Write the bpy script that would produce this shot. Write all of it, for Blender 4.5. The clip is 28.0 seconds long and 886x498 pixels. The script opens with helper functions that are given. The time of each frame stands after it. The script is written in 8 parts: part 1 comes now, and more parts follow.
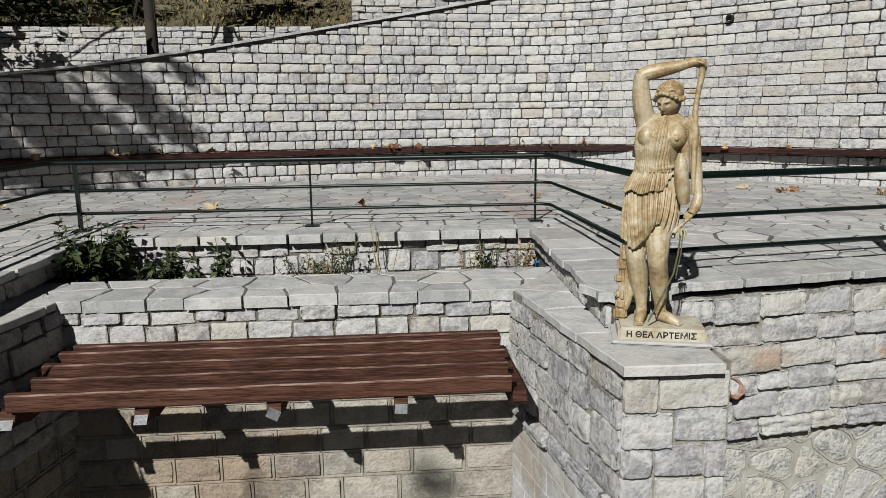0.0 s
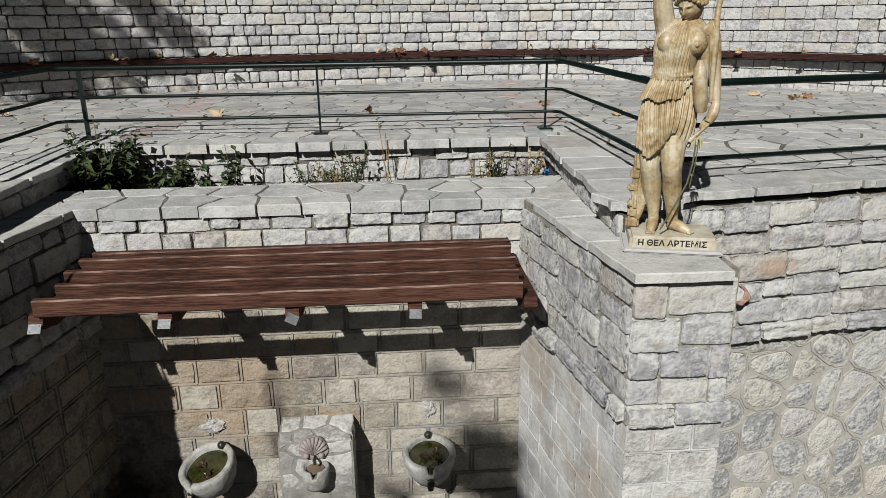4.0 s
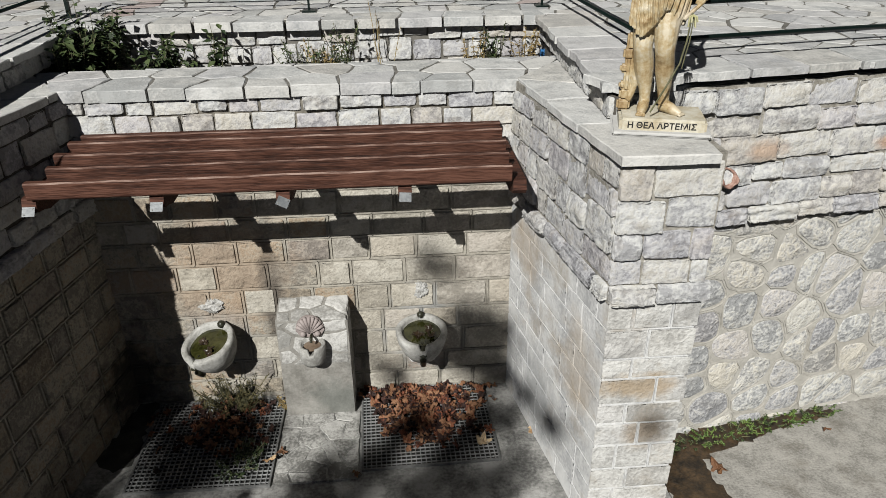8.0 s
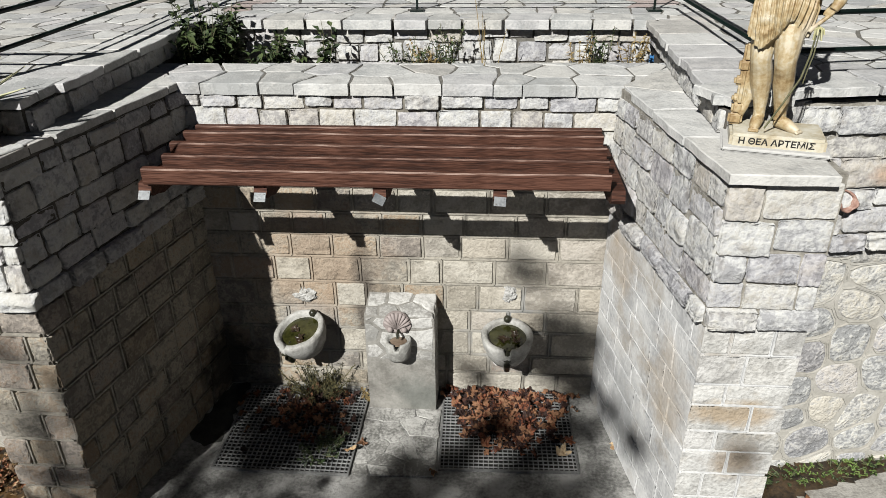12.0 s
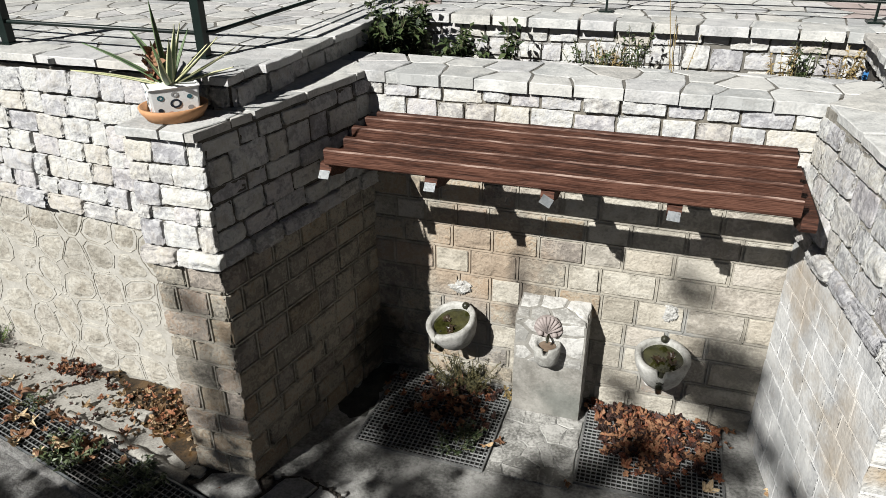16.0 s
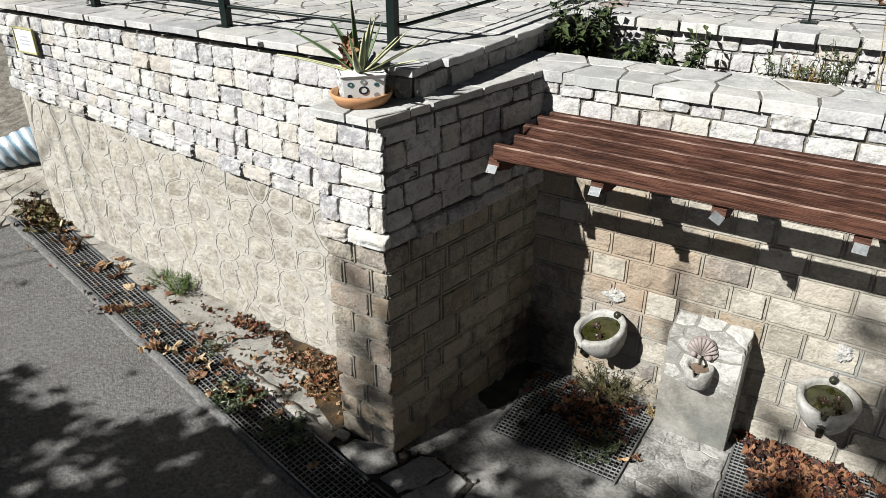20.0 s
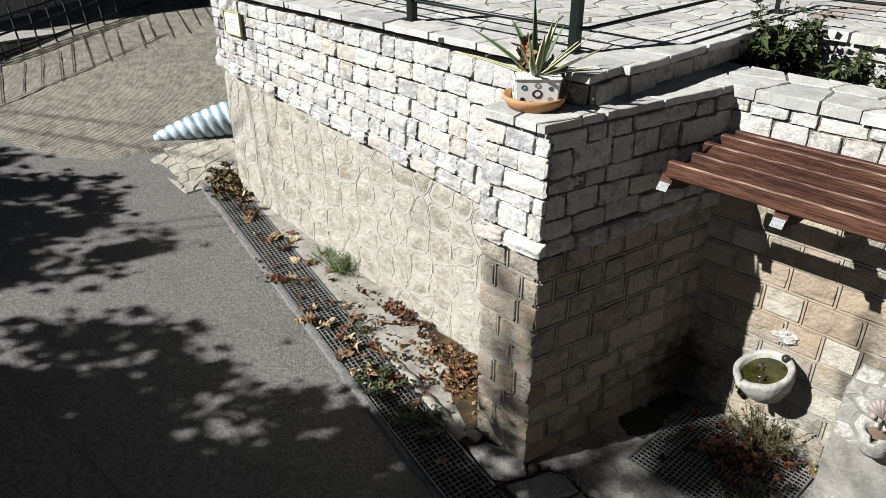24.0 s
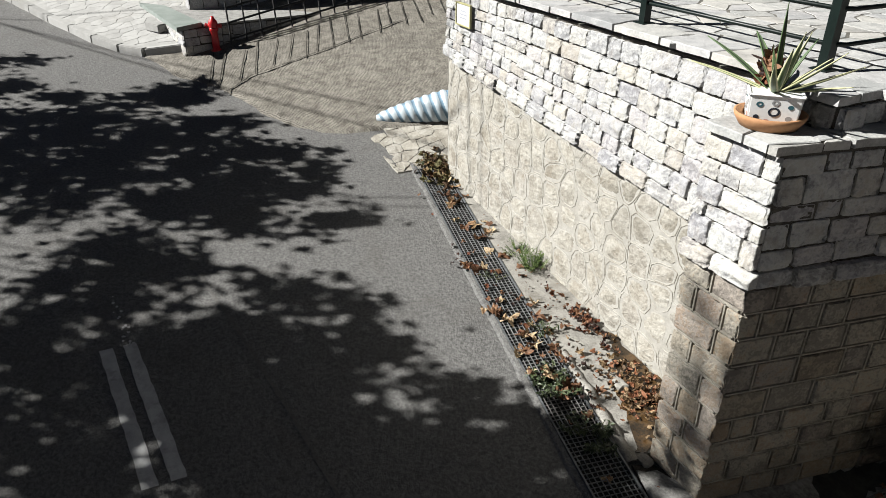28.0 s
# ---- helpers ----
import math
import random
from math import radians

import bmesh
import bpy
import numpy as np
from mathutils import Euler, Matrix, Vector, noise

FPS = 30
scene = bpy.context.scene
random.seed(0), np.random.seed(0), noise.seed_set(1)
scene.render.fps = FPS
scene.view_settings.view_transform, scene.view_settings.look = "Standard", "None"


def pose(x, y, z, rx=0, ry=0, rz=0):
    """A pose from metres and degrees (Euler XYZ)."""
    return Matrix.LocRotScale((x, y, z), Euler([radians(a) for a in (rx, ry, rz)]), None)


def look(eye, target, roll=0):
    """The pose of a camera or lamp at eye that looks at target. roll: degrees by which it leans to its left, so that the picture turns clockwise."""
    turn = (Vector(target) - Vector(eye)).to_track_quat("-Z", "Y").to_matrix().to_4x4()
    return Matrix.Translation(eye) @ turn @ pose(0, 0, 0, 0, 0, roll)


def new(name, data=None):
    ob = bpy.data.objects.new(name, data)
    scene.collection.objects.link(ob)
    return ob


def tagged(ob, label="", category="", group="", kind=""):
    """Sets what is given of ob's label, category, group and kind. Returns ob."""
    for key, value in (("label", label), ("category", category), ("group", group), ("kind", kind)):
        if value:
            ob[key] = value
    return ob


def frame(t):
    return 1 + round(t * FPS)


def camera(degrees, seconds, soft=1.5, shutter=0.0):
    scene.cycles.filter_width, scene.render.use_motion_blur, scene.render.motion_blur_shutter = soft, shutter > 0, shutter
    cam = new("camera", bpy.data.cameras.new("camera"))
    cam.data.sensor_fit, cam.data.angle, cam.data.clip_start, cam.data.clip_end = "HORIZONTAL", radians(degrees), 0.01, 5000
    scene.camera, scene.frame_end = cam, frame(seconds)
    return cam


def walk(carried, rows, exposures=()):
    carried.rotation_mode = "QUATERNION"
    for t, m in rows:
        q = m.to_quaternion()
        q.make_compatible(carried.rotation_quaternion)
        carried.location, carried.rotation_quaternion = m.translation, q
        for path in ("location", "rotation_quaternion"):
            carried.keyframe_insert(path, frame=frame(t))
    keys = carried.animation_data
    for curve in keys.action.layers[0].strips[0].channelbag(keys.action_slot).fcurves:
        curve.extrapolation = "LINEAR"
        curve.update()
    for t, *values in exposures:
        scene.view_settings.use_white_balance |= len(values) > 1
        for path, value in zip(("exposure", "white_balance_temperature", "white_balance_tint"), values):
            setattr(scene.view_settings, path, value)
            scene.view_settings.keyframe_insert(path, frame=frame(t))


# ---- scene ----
cam = camera(64.2, 28.0, 0.45)
PATH = [
    (0, (0.056, 0.016, 3.169), (0.203, 1.976, 2.799), -0.7),
    (0.5, (0.043, 0.023, 3.168), (0.189, 1.981, 2.791), -0.7),
    (1, (0.046, 0.032, 3.17), (0.191, 1.987, 2.774), -0.7),
    (1.5, (0.044, 0.038, 3.174), (0.191, 1.986, 2.746), -0.7),
    (2, (0.04, 0.04, 3.178), (0.184, 1.979, 2.709), -0.7),
    (2.5, (0.028, 0.041, 3.18), (0.17, 1.97, 2.672), -0.7),
    (3, (0.003, 0.027, 3.182), (0.142, 1.946, 2.634), -0.7),
    (3.5, (-0.005, 0.006, 3.184), (0.132, 1.914, 2.599), -0.7),
    (5.5, (0.001, -0.038, 3.177), (0.13, 1.816, 2.44), -0.6),
    (6, (0.019, -0.04, 3.18), (0.149, 1.8, 2.407), -0.7),
    (6.5, (0.033, -0.033, 3.184), (0.162, 1.79, 2.373), -0.7),
    (7, (0.04, -0.042, 3.182), (0.17, 1.765, 2.334), -0.6),
    (7.5, (0.045, -0.052, 3.179), (0.172, 1.737, 2.292), -0.7),
    (8, (0.044, -0.042, 3.178), (0.167, 1.73, 2.259), -0.7),
    (8.5, (0.043, -0.023, 3.173), (0.161, 1.747, 2.248), -0.8),
    (9, (0.024, -0.006, 3.18), (0.104, 1.765, 2.255), -0.8),
    (9.5, (0.017, 0.0, 3.183), (0.05, 1.773, 2.258), -0.8),
    (10, (0.021, 0.007, 3.184), (0.019, 1.781, 2.261), -0.8),
    (10.5, (0.02, 0.006, 3.196), (-0.013, 1.78, 2.272), -0.7),
    (11, (0.028, 0.001, 3.197), (-0.04, 1.775, 2.275), -0.7),
    (11.5, (0.044, -0.004, 3.196), (-0.057, 1.767, 2.274), -0.7),
    (12, (0.045, -0.013, 3.199), (-0.09, 1.757, 2.277), -0.7),
    (12.5, (0.038, -0.028, 3.2), (-0.143, 1.737, 2.278), -0.7),
    (14.5, (0.011, -0.036, 3.199), (-0.387, 1.694, 2.278), -0.6),
    (15, (0.005, -0.027, 3.198), (-0.45, 1.69, 2.279), -0.5),
    (15.5, (0.001, -0.012, 3.196), (-0.506, 1.69, 2.276), -0.4),
    (16, (0.007, 0.013, 3.197), (-0.554, 1.696, 2.273), -0.5),
    (16.5, (0.002, 0.028, 3.189), (-0.605, 1.695, 2.266), -0.4),
    (17, (0.001, 0.046, 3.189), (-0.655, 1.693, 2.263), -0.3),
    (17.5, (0.001, 0.045, 3.192), (-0.709, 1.669, 2.265), -0.5),
    (18, (0.009, 0.023, 3.2), (-0.757, 1.622, 2.275), -0.5),
    (18.5, (0.007, 0.008, 3.204), (-0.806, 1.583, 2.277), -0.4),
    (19, (0.014, -0.008, 3.21), (-0.847, 1.541, 2.282), -0.4),
    (19.5, (0.015, -0.021, 3.219), (-0.893, 1.499, 2.29), -0.3),
    (20, (0.011, -0.043, 3.218), (-0.94, 1.453, 2.291), -0.3),
    (20.5, (0.009, -0.047, 3.22), (-0.988, 1.417, 2.292), -0.2),
    (21, (0.002, -0.044, 3.224), (-1.038, 1.39, 2.295), -0.1),
    (21.5, (-0.003, -0.02, 3.222), (-1.088, 1.38, 2.292), -0.1),
    (23.5, (-0.033, 0.03, 3.229), (-1.281, 1.283, 2.294), 0.0),
    (24, (-0.04, 0.031, 3.231), (-1.325, 1.244, 2.295), 0.0),
    (24.5, (-0.049, 0.02, 3.229), (-1.37, 1.194, 2.293), 0.1),
    (25, (-0.051, 0.019, 3.229), (-1.409, 1.15, 2.292), 0.2),
    (25.5, (-0.055, 0.018, 3.233), (-1.448, 1.103, 2.294), 0.2),
    (26, (-0.063, 0.019, 3.23), (-1.489, 1.059, 2.291), 0.2),
    (26.5, (-0.078, 0.018, 3.229), (-1.542, 1.004, 2.287), 0.2),
    (27, (-0.08, 0.024, 3.232), (-1.586, 0.941, 2.289), 0.2),
    (27.5, (-0.079, 0.019, 3.233), (-1.623, 0.869, 2.289), 0.3),
    (28, (-0.072, 0.016, 3.236), (-1.656, 0.788, 2.291), 0.3),
]
walk(cam, [(t, look(eye, target, roll)) for t, eye, target, roll in PATH],
     [(0, 0.52), (4, 0.55), (8, 0.75), (11, 0.91), (14.5, 1.15), (17, 1.23), (20, 1.28), (28, 1.38)])

# ---------------------------------------------------------------- light
SUN = Vector((0.465, 1.0, -0.845)).normalized()
world = bpy.data.worlds.new("sky")
scene.world = world
world.use_nodes = True
wn = world.node_tree
sky = wn.nodes.new("ShaderNodeTexSky")
sky.sky_type = "NISHITA"
sky.sun_disc = False
sky.air_density, sky.dust_density, sky.altitude = 0.085, 0.03, 1400.0
sky.sun_elevation = math.asin(-SUN.z)
sky.sun_rotation = math.atan2(-SUN.x, -SUN.y)
wn.links.new(sky.outputs[0], wn.nodes["Background"].inputs[0])
wn.nodes["Background"].inputs[1].default_value = 0.05
lamp = bpy.data.lights.new("sun", "SUN")
lamp.energy, lamp.angle, lamp.color = 5.0, radians(0.53), (1.0, 0.99, 0.95)
sun = new("sun", lamp)
sun.matrix_world = Matrix.Translation((-8, -16, 16)) @ SUN.to_track_quat("-Z", "Y").to_matrix().to_4x4()

# ---------------------------------------------------------------- materials


ALBEDO_SCALE = 0.74  # cuts every base colour so that less light bounces into shade


def scaled_albedo(c):
    return tuple(ALBEDO_SCALE * v for v in c)


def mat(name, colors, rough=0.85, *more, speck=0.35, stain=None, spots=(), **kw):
    stain = (scaled_albedo(stain[0]), stain[1]) if stain else None
    spots = [(centre, radii, scaled_albedo(colour), amount) for centre, radii, colour, amount in spots]
    return make_mat(name, [scaled_albedo(c) for c in colors], rough, *more, speck=speck, stain=stain, spots=spots, **kw)


def make_mat(name, colors, rough=0.85, scale=6.0, bump=0.35, fine=60.0, metal=0.0, vary=0.0, per="object", stain=None, stain_scale=1.4, stretch=None, depth=0.01, spec=0.3, speck=0.35, tint=0.0, ridge=0.0, ridge_scale=13.0, spots=()):
    """colors: a few base colours mixed by coarse and fine noise; vary: how far single pieces differ; stain: (colour,
    amount); spots: local patches of stain, wear or painted shade, (centre, radii, colour, amount).
    """
    m = bpy.data.materials.new(name)
    m.use_nodes = True
    n, l = m.node_tree.nodes, m.node_tree.links
    b = n["Principled BSDF"]
    b.inputs["Metallic"].default_value = metal
    b.inputs["Specular IOR Level"].default_value = spec
    tc = n.new("ShaderNodeTexCoord")
    geo = n.new("ShaderNodeNewGeometry")
    pos = geo.outputs["Position"]
    coarse = n.new("ShaderNodeTexNoise")
    coarse.inputs["Scale"].default_value, coarse.inputs["Detail"].default_value = scale, 6.0
    coarse.inputs["Roughness"].default_value = 0.62
    grain = n.new("ShaderNodeTexNoise")
    grain.inputs["Scale"].default_value, grain.inputs["Detail"].default_value = fine, 3.0
    l.new(pos, coarse.inputs["Vector"])
    if not stretch:
        l.new(pos, grain.inputs["Vector"])
    if stretch:
        mp = n.new("ShaderNodeMapping")
        mp.inputs["Scale"].default_value = stretch[:3]
        mp.inputs["Rotation"].default_value = (0, 0, radians(stretch[3]))
        l.new(pos, mp.inputs["Vector"]), l.new(mp.outputs[0], grain.inputs["Vector"])
    ramp = n.new("ShaderNodeValToRGB")
    el = ramp.color_ramp.elements
    while len(el) < len(colors):
        el.new(0.5)
    for k, c in enumerate(colors):
        el[k].position = 0.34 + 0.32 * k / max(1, len(colors) - 1)
        el[k].color = (*c, 1)
    mixv = n.new("ShaderNodeMath")
    mixv.operation = "MULTIPLY_ADD"
    mixv.inputs[1].default_value, mixv.inputs[2].default_value = speck, -speck / 2
    l.new(grain.outputs["Fac"], mixv.inputs[0])
    add = n.new("ShaderNodeMath")
    l.new(coarse.outputs["Fac"], add.inputs[0]), l.new(mixv.outputs[0], add.inputs[1])
    last = add.outputs[0]
    if vary:
        if per == "object":
            rnd = n.new("ShaderNodeObjectInfo").outputs["Random"]
        else:
            rnd = geo.outputs["Random Per Island"]
        sh = n.new("ShaderNodeMath")
        sh.operation = "MULTIPLY_ADD"
        sh.inputs[1].default_value, sh.inputs[2].default_value = vary, -vary / 2
        l.new(rnd, sh.inputs[0])
        ad2 = n.new("ShaderNodeMath")
        l.new(last, ad2.inputs[0]), l.new(sh.outputs[0], ad2.inputs[1])
        last = ad2.outputs[0]
    l.new(last, ramp.inputs["Fac"])
    col = ramp.outputs["Color"]
    if tint:
        src = n.new("ShaderNodeObjectInfo").outputs["Random"] if per == "object" else geo.outputs["Random Per Island"]
        jump = n.new("ShaderNodeMath")
        jump.operation = "MULTIPLY"
        jump.inputs[1].default_value = 7.31
        fr = n.new("ShaderNodeMath")
        fr.operation = "FRACT"
        l.new(src, jump.inputs[0]), l.new(jump.outputs[0], fr.inputs[0])
        tr = n.new("ShaderNodeValToRGB")
        te = tr.color_ramp.elements
        tr.color_ramp.interpolation = "CONSTANT"
        while len(te) < 6:
            te.new(0.5)
        for k, (p, c) in enumerate(((0.0, (1, 1, 0.99)), (0.36, (0.82, 0.81, 0.845)), (0.54, (1.0, 0.975, 0.93)), (0.72, (0.91, 0.865, 0.885)), (0.84, (0.96, 0.91, 0.83)), (0.94, (0.82, 0.75, 0.67)))):
            te[k].position, te[k].color = p, (*c, 1)
        l.new(fr.outputs[0], tr.inputs["Fac"])
        tm = n.new("ShaderNodeMix")
        tm.data_type, tm.blend_type = "RGBA", "MULTIPLY"
        tm.inputs["Factor"].default_value = tint
        l.new(col, tm.inputs["A"]), l.new(tr.outputs["Color"], tm.inputs["B"])
        col = tm.outputs["Result"]
    if stain:
        sn = n.new("ShaderNodeTexNoise")
        sn.inputs["Scale"].default_value, sn.inputs["Detail"].default_value = stain_scale, 8.0
        sn.inputs["Roughness"].default_value = 0.7
        l.new(pos, sn.inputs["Vector"])
        sr = n.new("ShaderNodeMapRange")
        sr.inputs["From Min"].default_value, sr.inputs["From Max"].default_value = 0.52, 0.72
        sr.inputs["To Max"].default_value = stain[1]
        l.new(sn.outputs["Fac"], sr.inputs["Value"])
        mx = n.new("ShaderNodeMix")
        mx.data_type = "RGBA"
        l.new(sr.outputs[0], mx.inputs["Factor"])
        l.new(col, mx.inputs["A"])
        mx.inputs["B"].default_value = (*stain[0], 1)
        col = mx.outputs["Result"]
    for centre, radii, colour, amount in spots:
        off = n.new("ShaderNodeVectorMath")
        off.operation = "SUBTRACT"
        off.inputs[1].default_value = centre
        div = n.new("ShaderNodeVectorMath")
        div.operation = "DIVIDE"
        div.inputs[1].default_value = radii
        size = n.new("ShaderNodeVectorMath")
        size.operation = "LENGTH"
        l.new(pos, off.inputs[0]), l.new(off.outputs[0], div.inputs[0]), l.new(div.outputs[0], size.inputs[0])
        fray = n.new("ShaderNodeTexNoise")
        fray.inputs["Scale"].default_value, fray.inputs["Detail"].default_value = 7.0, 7.0
        fray.inputs["Roughness"].default_value = 0.68
        l.new(pos, fray.inputs["Vector"])
        sm_ = n.new("ShaderNodeMath")
        sm_.operation = "MULTIPLY_ADD"
        sm_.inputs[1].default_value = 1.9
        l.new(fray.outputs["Fac"], sm_.inputs[0]), l.new(size.outputs["Value"], sm_.inputs[2])
        cut = n.new("ShaderNodeMapRange")
        cut.inputs["From Min"].default_value, cut.inputs["From Max"].default_value = 1.35, 2.0
        cut.inputs["To Min"].default_value, cut.inputs["To Max"].default_value = amount, 0.0
        l.new(sm_.outputs[0], cut.inputs["Value"])
        mx = n.new("ShaderNodeMix")
        mx.data_type = "RGBA"
        l.new(cut.outputs[0], mx.inputs["Factor"]), l.new(col, mx.inputs["A"])
        mx.inputs["B"].default_value = (*colour, 1)
        col = mx.outputs["Result"]
    l.new(col, b.inputs["Base Color"])
    rr = n.new("ShaderNodeMapRange")
    rr.inputs["To Min"].default_value, rr.inputs["To Max"].default_value = max(0.0, rough - 0.12), min(1.0, rough + 0.1)
    l.new(grain.outputs["Fac"], rr.inputs["Value"]), l.new(rr.outputs[0], b.inputs["Roughness"])
    if bump:
        hs = n.new("ShaderNodeMath")
        hs.operation = "MULTIPLY_ADD"
        hs.inputs[1].default_value = 0.4
        l.new(grain.outputs["Fac"], hs.inputs[0]), l.new(coarse.outputs["Fac"], hs.inputs[2])
        bp = n.new("ShaderNodeBump")
        bp.inputs["Strength"].default_value, bp.inputs["Distance"].default_value = bump, depth
        high = hs.outputs[0]
        if ridge:
            rt = n.new("ShaderNodeTexNoise")
            rt.noise_type = "RIDGED_MULTIFRACTAL"
            rt.inputs["Scale"].default_value, rt.inputs["Detail"].default_value = ridge_scale, 5.0
            warp = n.new("ShaderNodeMapping")
            warp.inputs["Scale"].default_value = (1.0, 1.0, 1.7)
            l.new(pos, warp.inputs["Vector"]), l.new(warp.outputs[0], rt.inputs["Vector"])
            hr = n.new("ShaderNodeMath")
            hr.operation = "MULTIPLY_ADD"
            hr.inputs[1].default_value = -ridge
            l.new(rt.outputs["Fac"], hr.inputs[0]), l.new(hs.outputs[0], hr.inputs[2])
            high = hr.outputs[0]
        l.new(high, bp.inputs["Height"]), l.new(bp.outputs[0], b.inputs["Normal"])
    return m


STONE = [(0.28, 0.28, 0.287), (0.375, 0.375, 0.378), (0.425, 0.425, 0.42), (0.465, 0.463, 0.452), (0.43, 0.422, 0.398)]
M_STONE = mat("rough limestone", STONE, 0.9, 16.0, 0.65, 60.0, vary=0.24, speck=0.6, tint=0.65, stain=((0.20, 0.165, 0.125), 0.5), stain_scale=11.0, depth=0.022, ridge=0.35, spots=(((2.0, 3.35, 1.92), (0.16, 0.1, 0.07), (0.34, 0.215, 0.13), 0.6), ((2.75, 3.45, 1.9), (0.12, 0.1, 0.06), (0.36, 0.21, 0.12), 0.7)))
M_STONE_J = mat("rough limestone far", [tuple(1.1 * c for c in s) for s in STONE], 0.9, 12.0, 0.8, 50.0, vary=0.22, speck=0.6, tint=0.75, per="island", stain=((0.26, 0.225, 0.18), 0.25), stain_scale=4.0, depth=0.022, ridge=0.4, ridge_scale=9.0)
M_MORTAR = mat("dark joint mortar", [(0.035, 0.031, 0.026), (0.07, 0.063, 0.053), (0.115, 0.105, 0.09)], 0.95, 12.0, 0.6)
M_POINT = mat("cream pointing mortar", [(0.30, 0.288, 0.259), (0.39, 0.375, 0.34)], 0.95, 12.0, 0.6, stain=((0.19, 0.165, 0.127), 0.45))
# Corner spot and the dark one below the right basin mix shade with stain.
# The pair at the left wall's foot paints the recess shade into its colour.
WALL_SHADE_STAINS = (((0.2, 3.97, 0.66), (0.26, 0.2, 0.2), (0.24, 0.243, 0.24), 0.65), ((-1.2, 3.97, 0.62), (0.26, 0.2, 0.16), (0.27, 0.272, 0.265), 0.6), ((0.5, 3.97, 0.22), (0.34, 0.3, 0.2), (0.08, 0.078, 0.07), 0.6), ((-1.86, 3.45, 0.12), (0.4, 0.5, 0.42), (0.04, 0.036, 0.029), 0.35), ((-1.95, 2.95, 0.05), (0.3, 0.4, 0.3), (0.04, 0.036, 0.029), 0.35), ((-1.1, 3.97, 1.0), (0.55, 0.4, 0.5), (0.30, 0.215, 0.145), 0.55), ((-1.8, 3.95, 0.2), (0.34, 0.45, 0.5), (0.022, 0.021, 0.018), 0.92), ((-0.78, 3.97, 0.72), (0.10, 0.2, 0.5), (0.07, 0.06, 0.05), 0.85), ((-1.15, 3.97, 0.42), (0.34, 0.3, 0.24), (0.19, 0.19, 0.185), 0.7), ((0.18, 3.97, 0.48), (0.42, 0.3, 0.3), (0.25, 0.25, 0.24), 0.7))
M_BRICK = mat("cast stone block", [(0.20, 0.183, 0.157), (0.29, 0.267, 0.226), (0.335, 0.306, 0.256), (0.30, 0.245, 0.187)], 0.9, 12.0, 0.9, 60.0, vary=0.3, speck=0.8, tint=0.8, stain=((0.10, 0.092, 0.08), 0.6), stain_scale=2.0, depth=0.022, ridge=0.6, ridge_scale=11.0, spots=WALL_SHADE_STAINS)
M_RIB = mat("buff raised pointing", [(0.20, 0.184, 0.156), (0.29, 0.269, 0.229), (0.35, 0.325, 0.276)], 0.92, 12.0, 0.7, stain=((0.10, 0.092, 0.08), 0.6), stain_scale=2.0, spots=WALL_SHADE_STAINS)
M_DARKJOINT = mat("dark recessed joint", [(0.08, 0.072, 0.059), (0.13, 0.118, 0.098), (0.18, 0.165, 0.138)], 0.95, 12.0, 0.6)
M_BEDDING = mat("weathered bedding mortar", [(0.15, 0.138, 0.118), (0.235, 0.22, 0.19), (0.31, 0.295, 0.262)], 0.95, 12.0, 0.8, speck=0.6)
M_RUBBLE = mat("crazy wall stone", [(0.25, 0.253, 0.255), (0.37, 0.371, 0.367), (0.46, 0.457, 0.44), (0.48, 0.465, 0.425)], 0.9, 14.0, 1.0, 55.0, vary=0.32, speck=0.9, tint=0.6, stain=((0.15, 0.14, 0.125), 0.5), stain_scale=3.0, depth=0.022, ridge=0.4, ridge_scale=10.0)
M_SLAB = mat("pale grey slate slab", [(0.32, 0.325, 0.322), (0.42, 0.42, 0.412), (0.49, 0.487, 0.474)], 0.8, 8.0, 0.6, 70.0, vary=0.3, speck=0.6, tint=0.45, stain=((0.22, 0.212, 0.195), 0.5), stain_scale=5.0, depth=0.014, ridge=0.25, ridge_scale=7.0)
M_SLAB_J = mat("pale paving far", [(0.28, 0.283, 0.285), (0.365, 0.365, 0.358), (0.42, 0.417, 0.405)], 0.75, 5.0, 0.5, 40.0, vary=0.4, tint=0.6, per="island", stain=((0.22, 0.19, 0.15), 0.45), stain_scale=2.0)
M_PINK = mat("pink slate slab", [(0.30, 0.245, 0.23), (0.38, 0.325, 0.31)], 0.8, 6.0, 0.5, vary=0.3)
M_ASPHALT = mat("worn asphalt", [(0.076, 0.074, 0.072), (0.137, 0.134, 0.13), (0.204, 0.2, 0.194)], 0.92, 40.0, 0.8, 170.0, speck=1.3, stain=((0.10, 0.093, 0.084), 0.55), stain_scale=2.0, depth=0.016, ridge=0.2, ridge_scale=60.0)
M_GREEN = mat("dark green paint", [(0.0015, 0.005, 0.004), (0.0025, 0.009, 0.007)], 0.4, 5.0, 0.1, spec=0.25)
M_STEEL = mat("galvanised steel", [(0.08, 0.087, 0.093), (0.17, 0.178, 0.185)], 0.5, 20.0, 0.3, metal=0.15, spec=0.3)
M_GRATE = mat("weathered grating steel", [(0.15, 0.155, 0.158), (0.27, 0.274, 0.276)], 0.55, 15.0, 0.2, metal=0.3, stain=((0.14, 0.08, 0.05), 0.4))
M_GRATE_OLD = mat("dull floor grating steel", [(0.17, 0.172, 0.173), (0.30, 0.302, 0.30)], 0.6, 15.0, 0.2, metal=0.1, stain=((0.1, 0.06, 0.04), 0.5))
M_DARK = mat("dark hollow", [(0.005, 0.007, 0.006), (0.016, 0.014, 0.012)], 0.9, 8.0, 0.4)
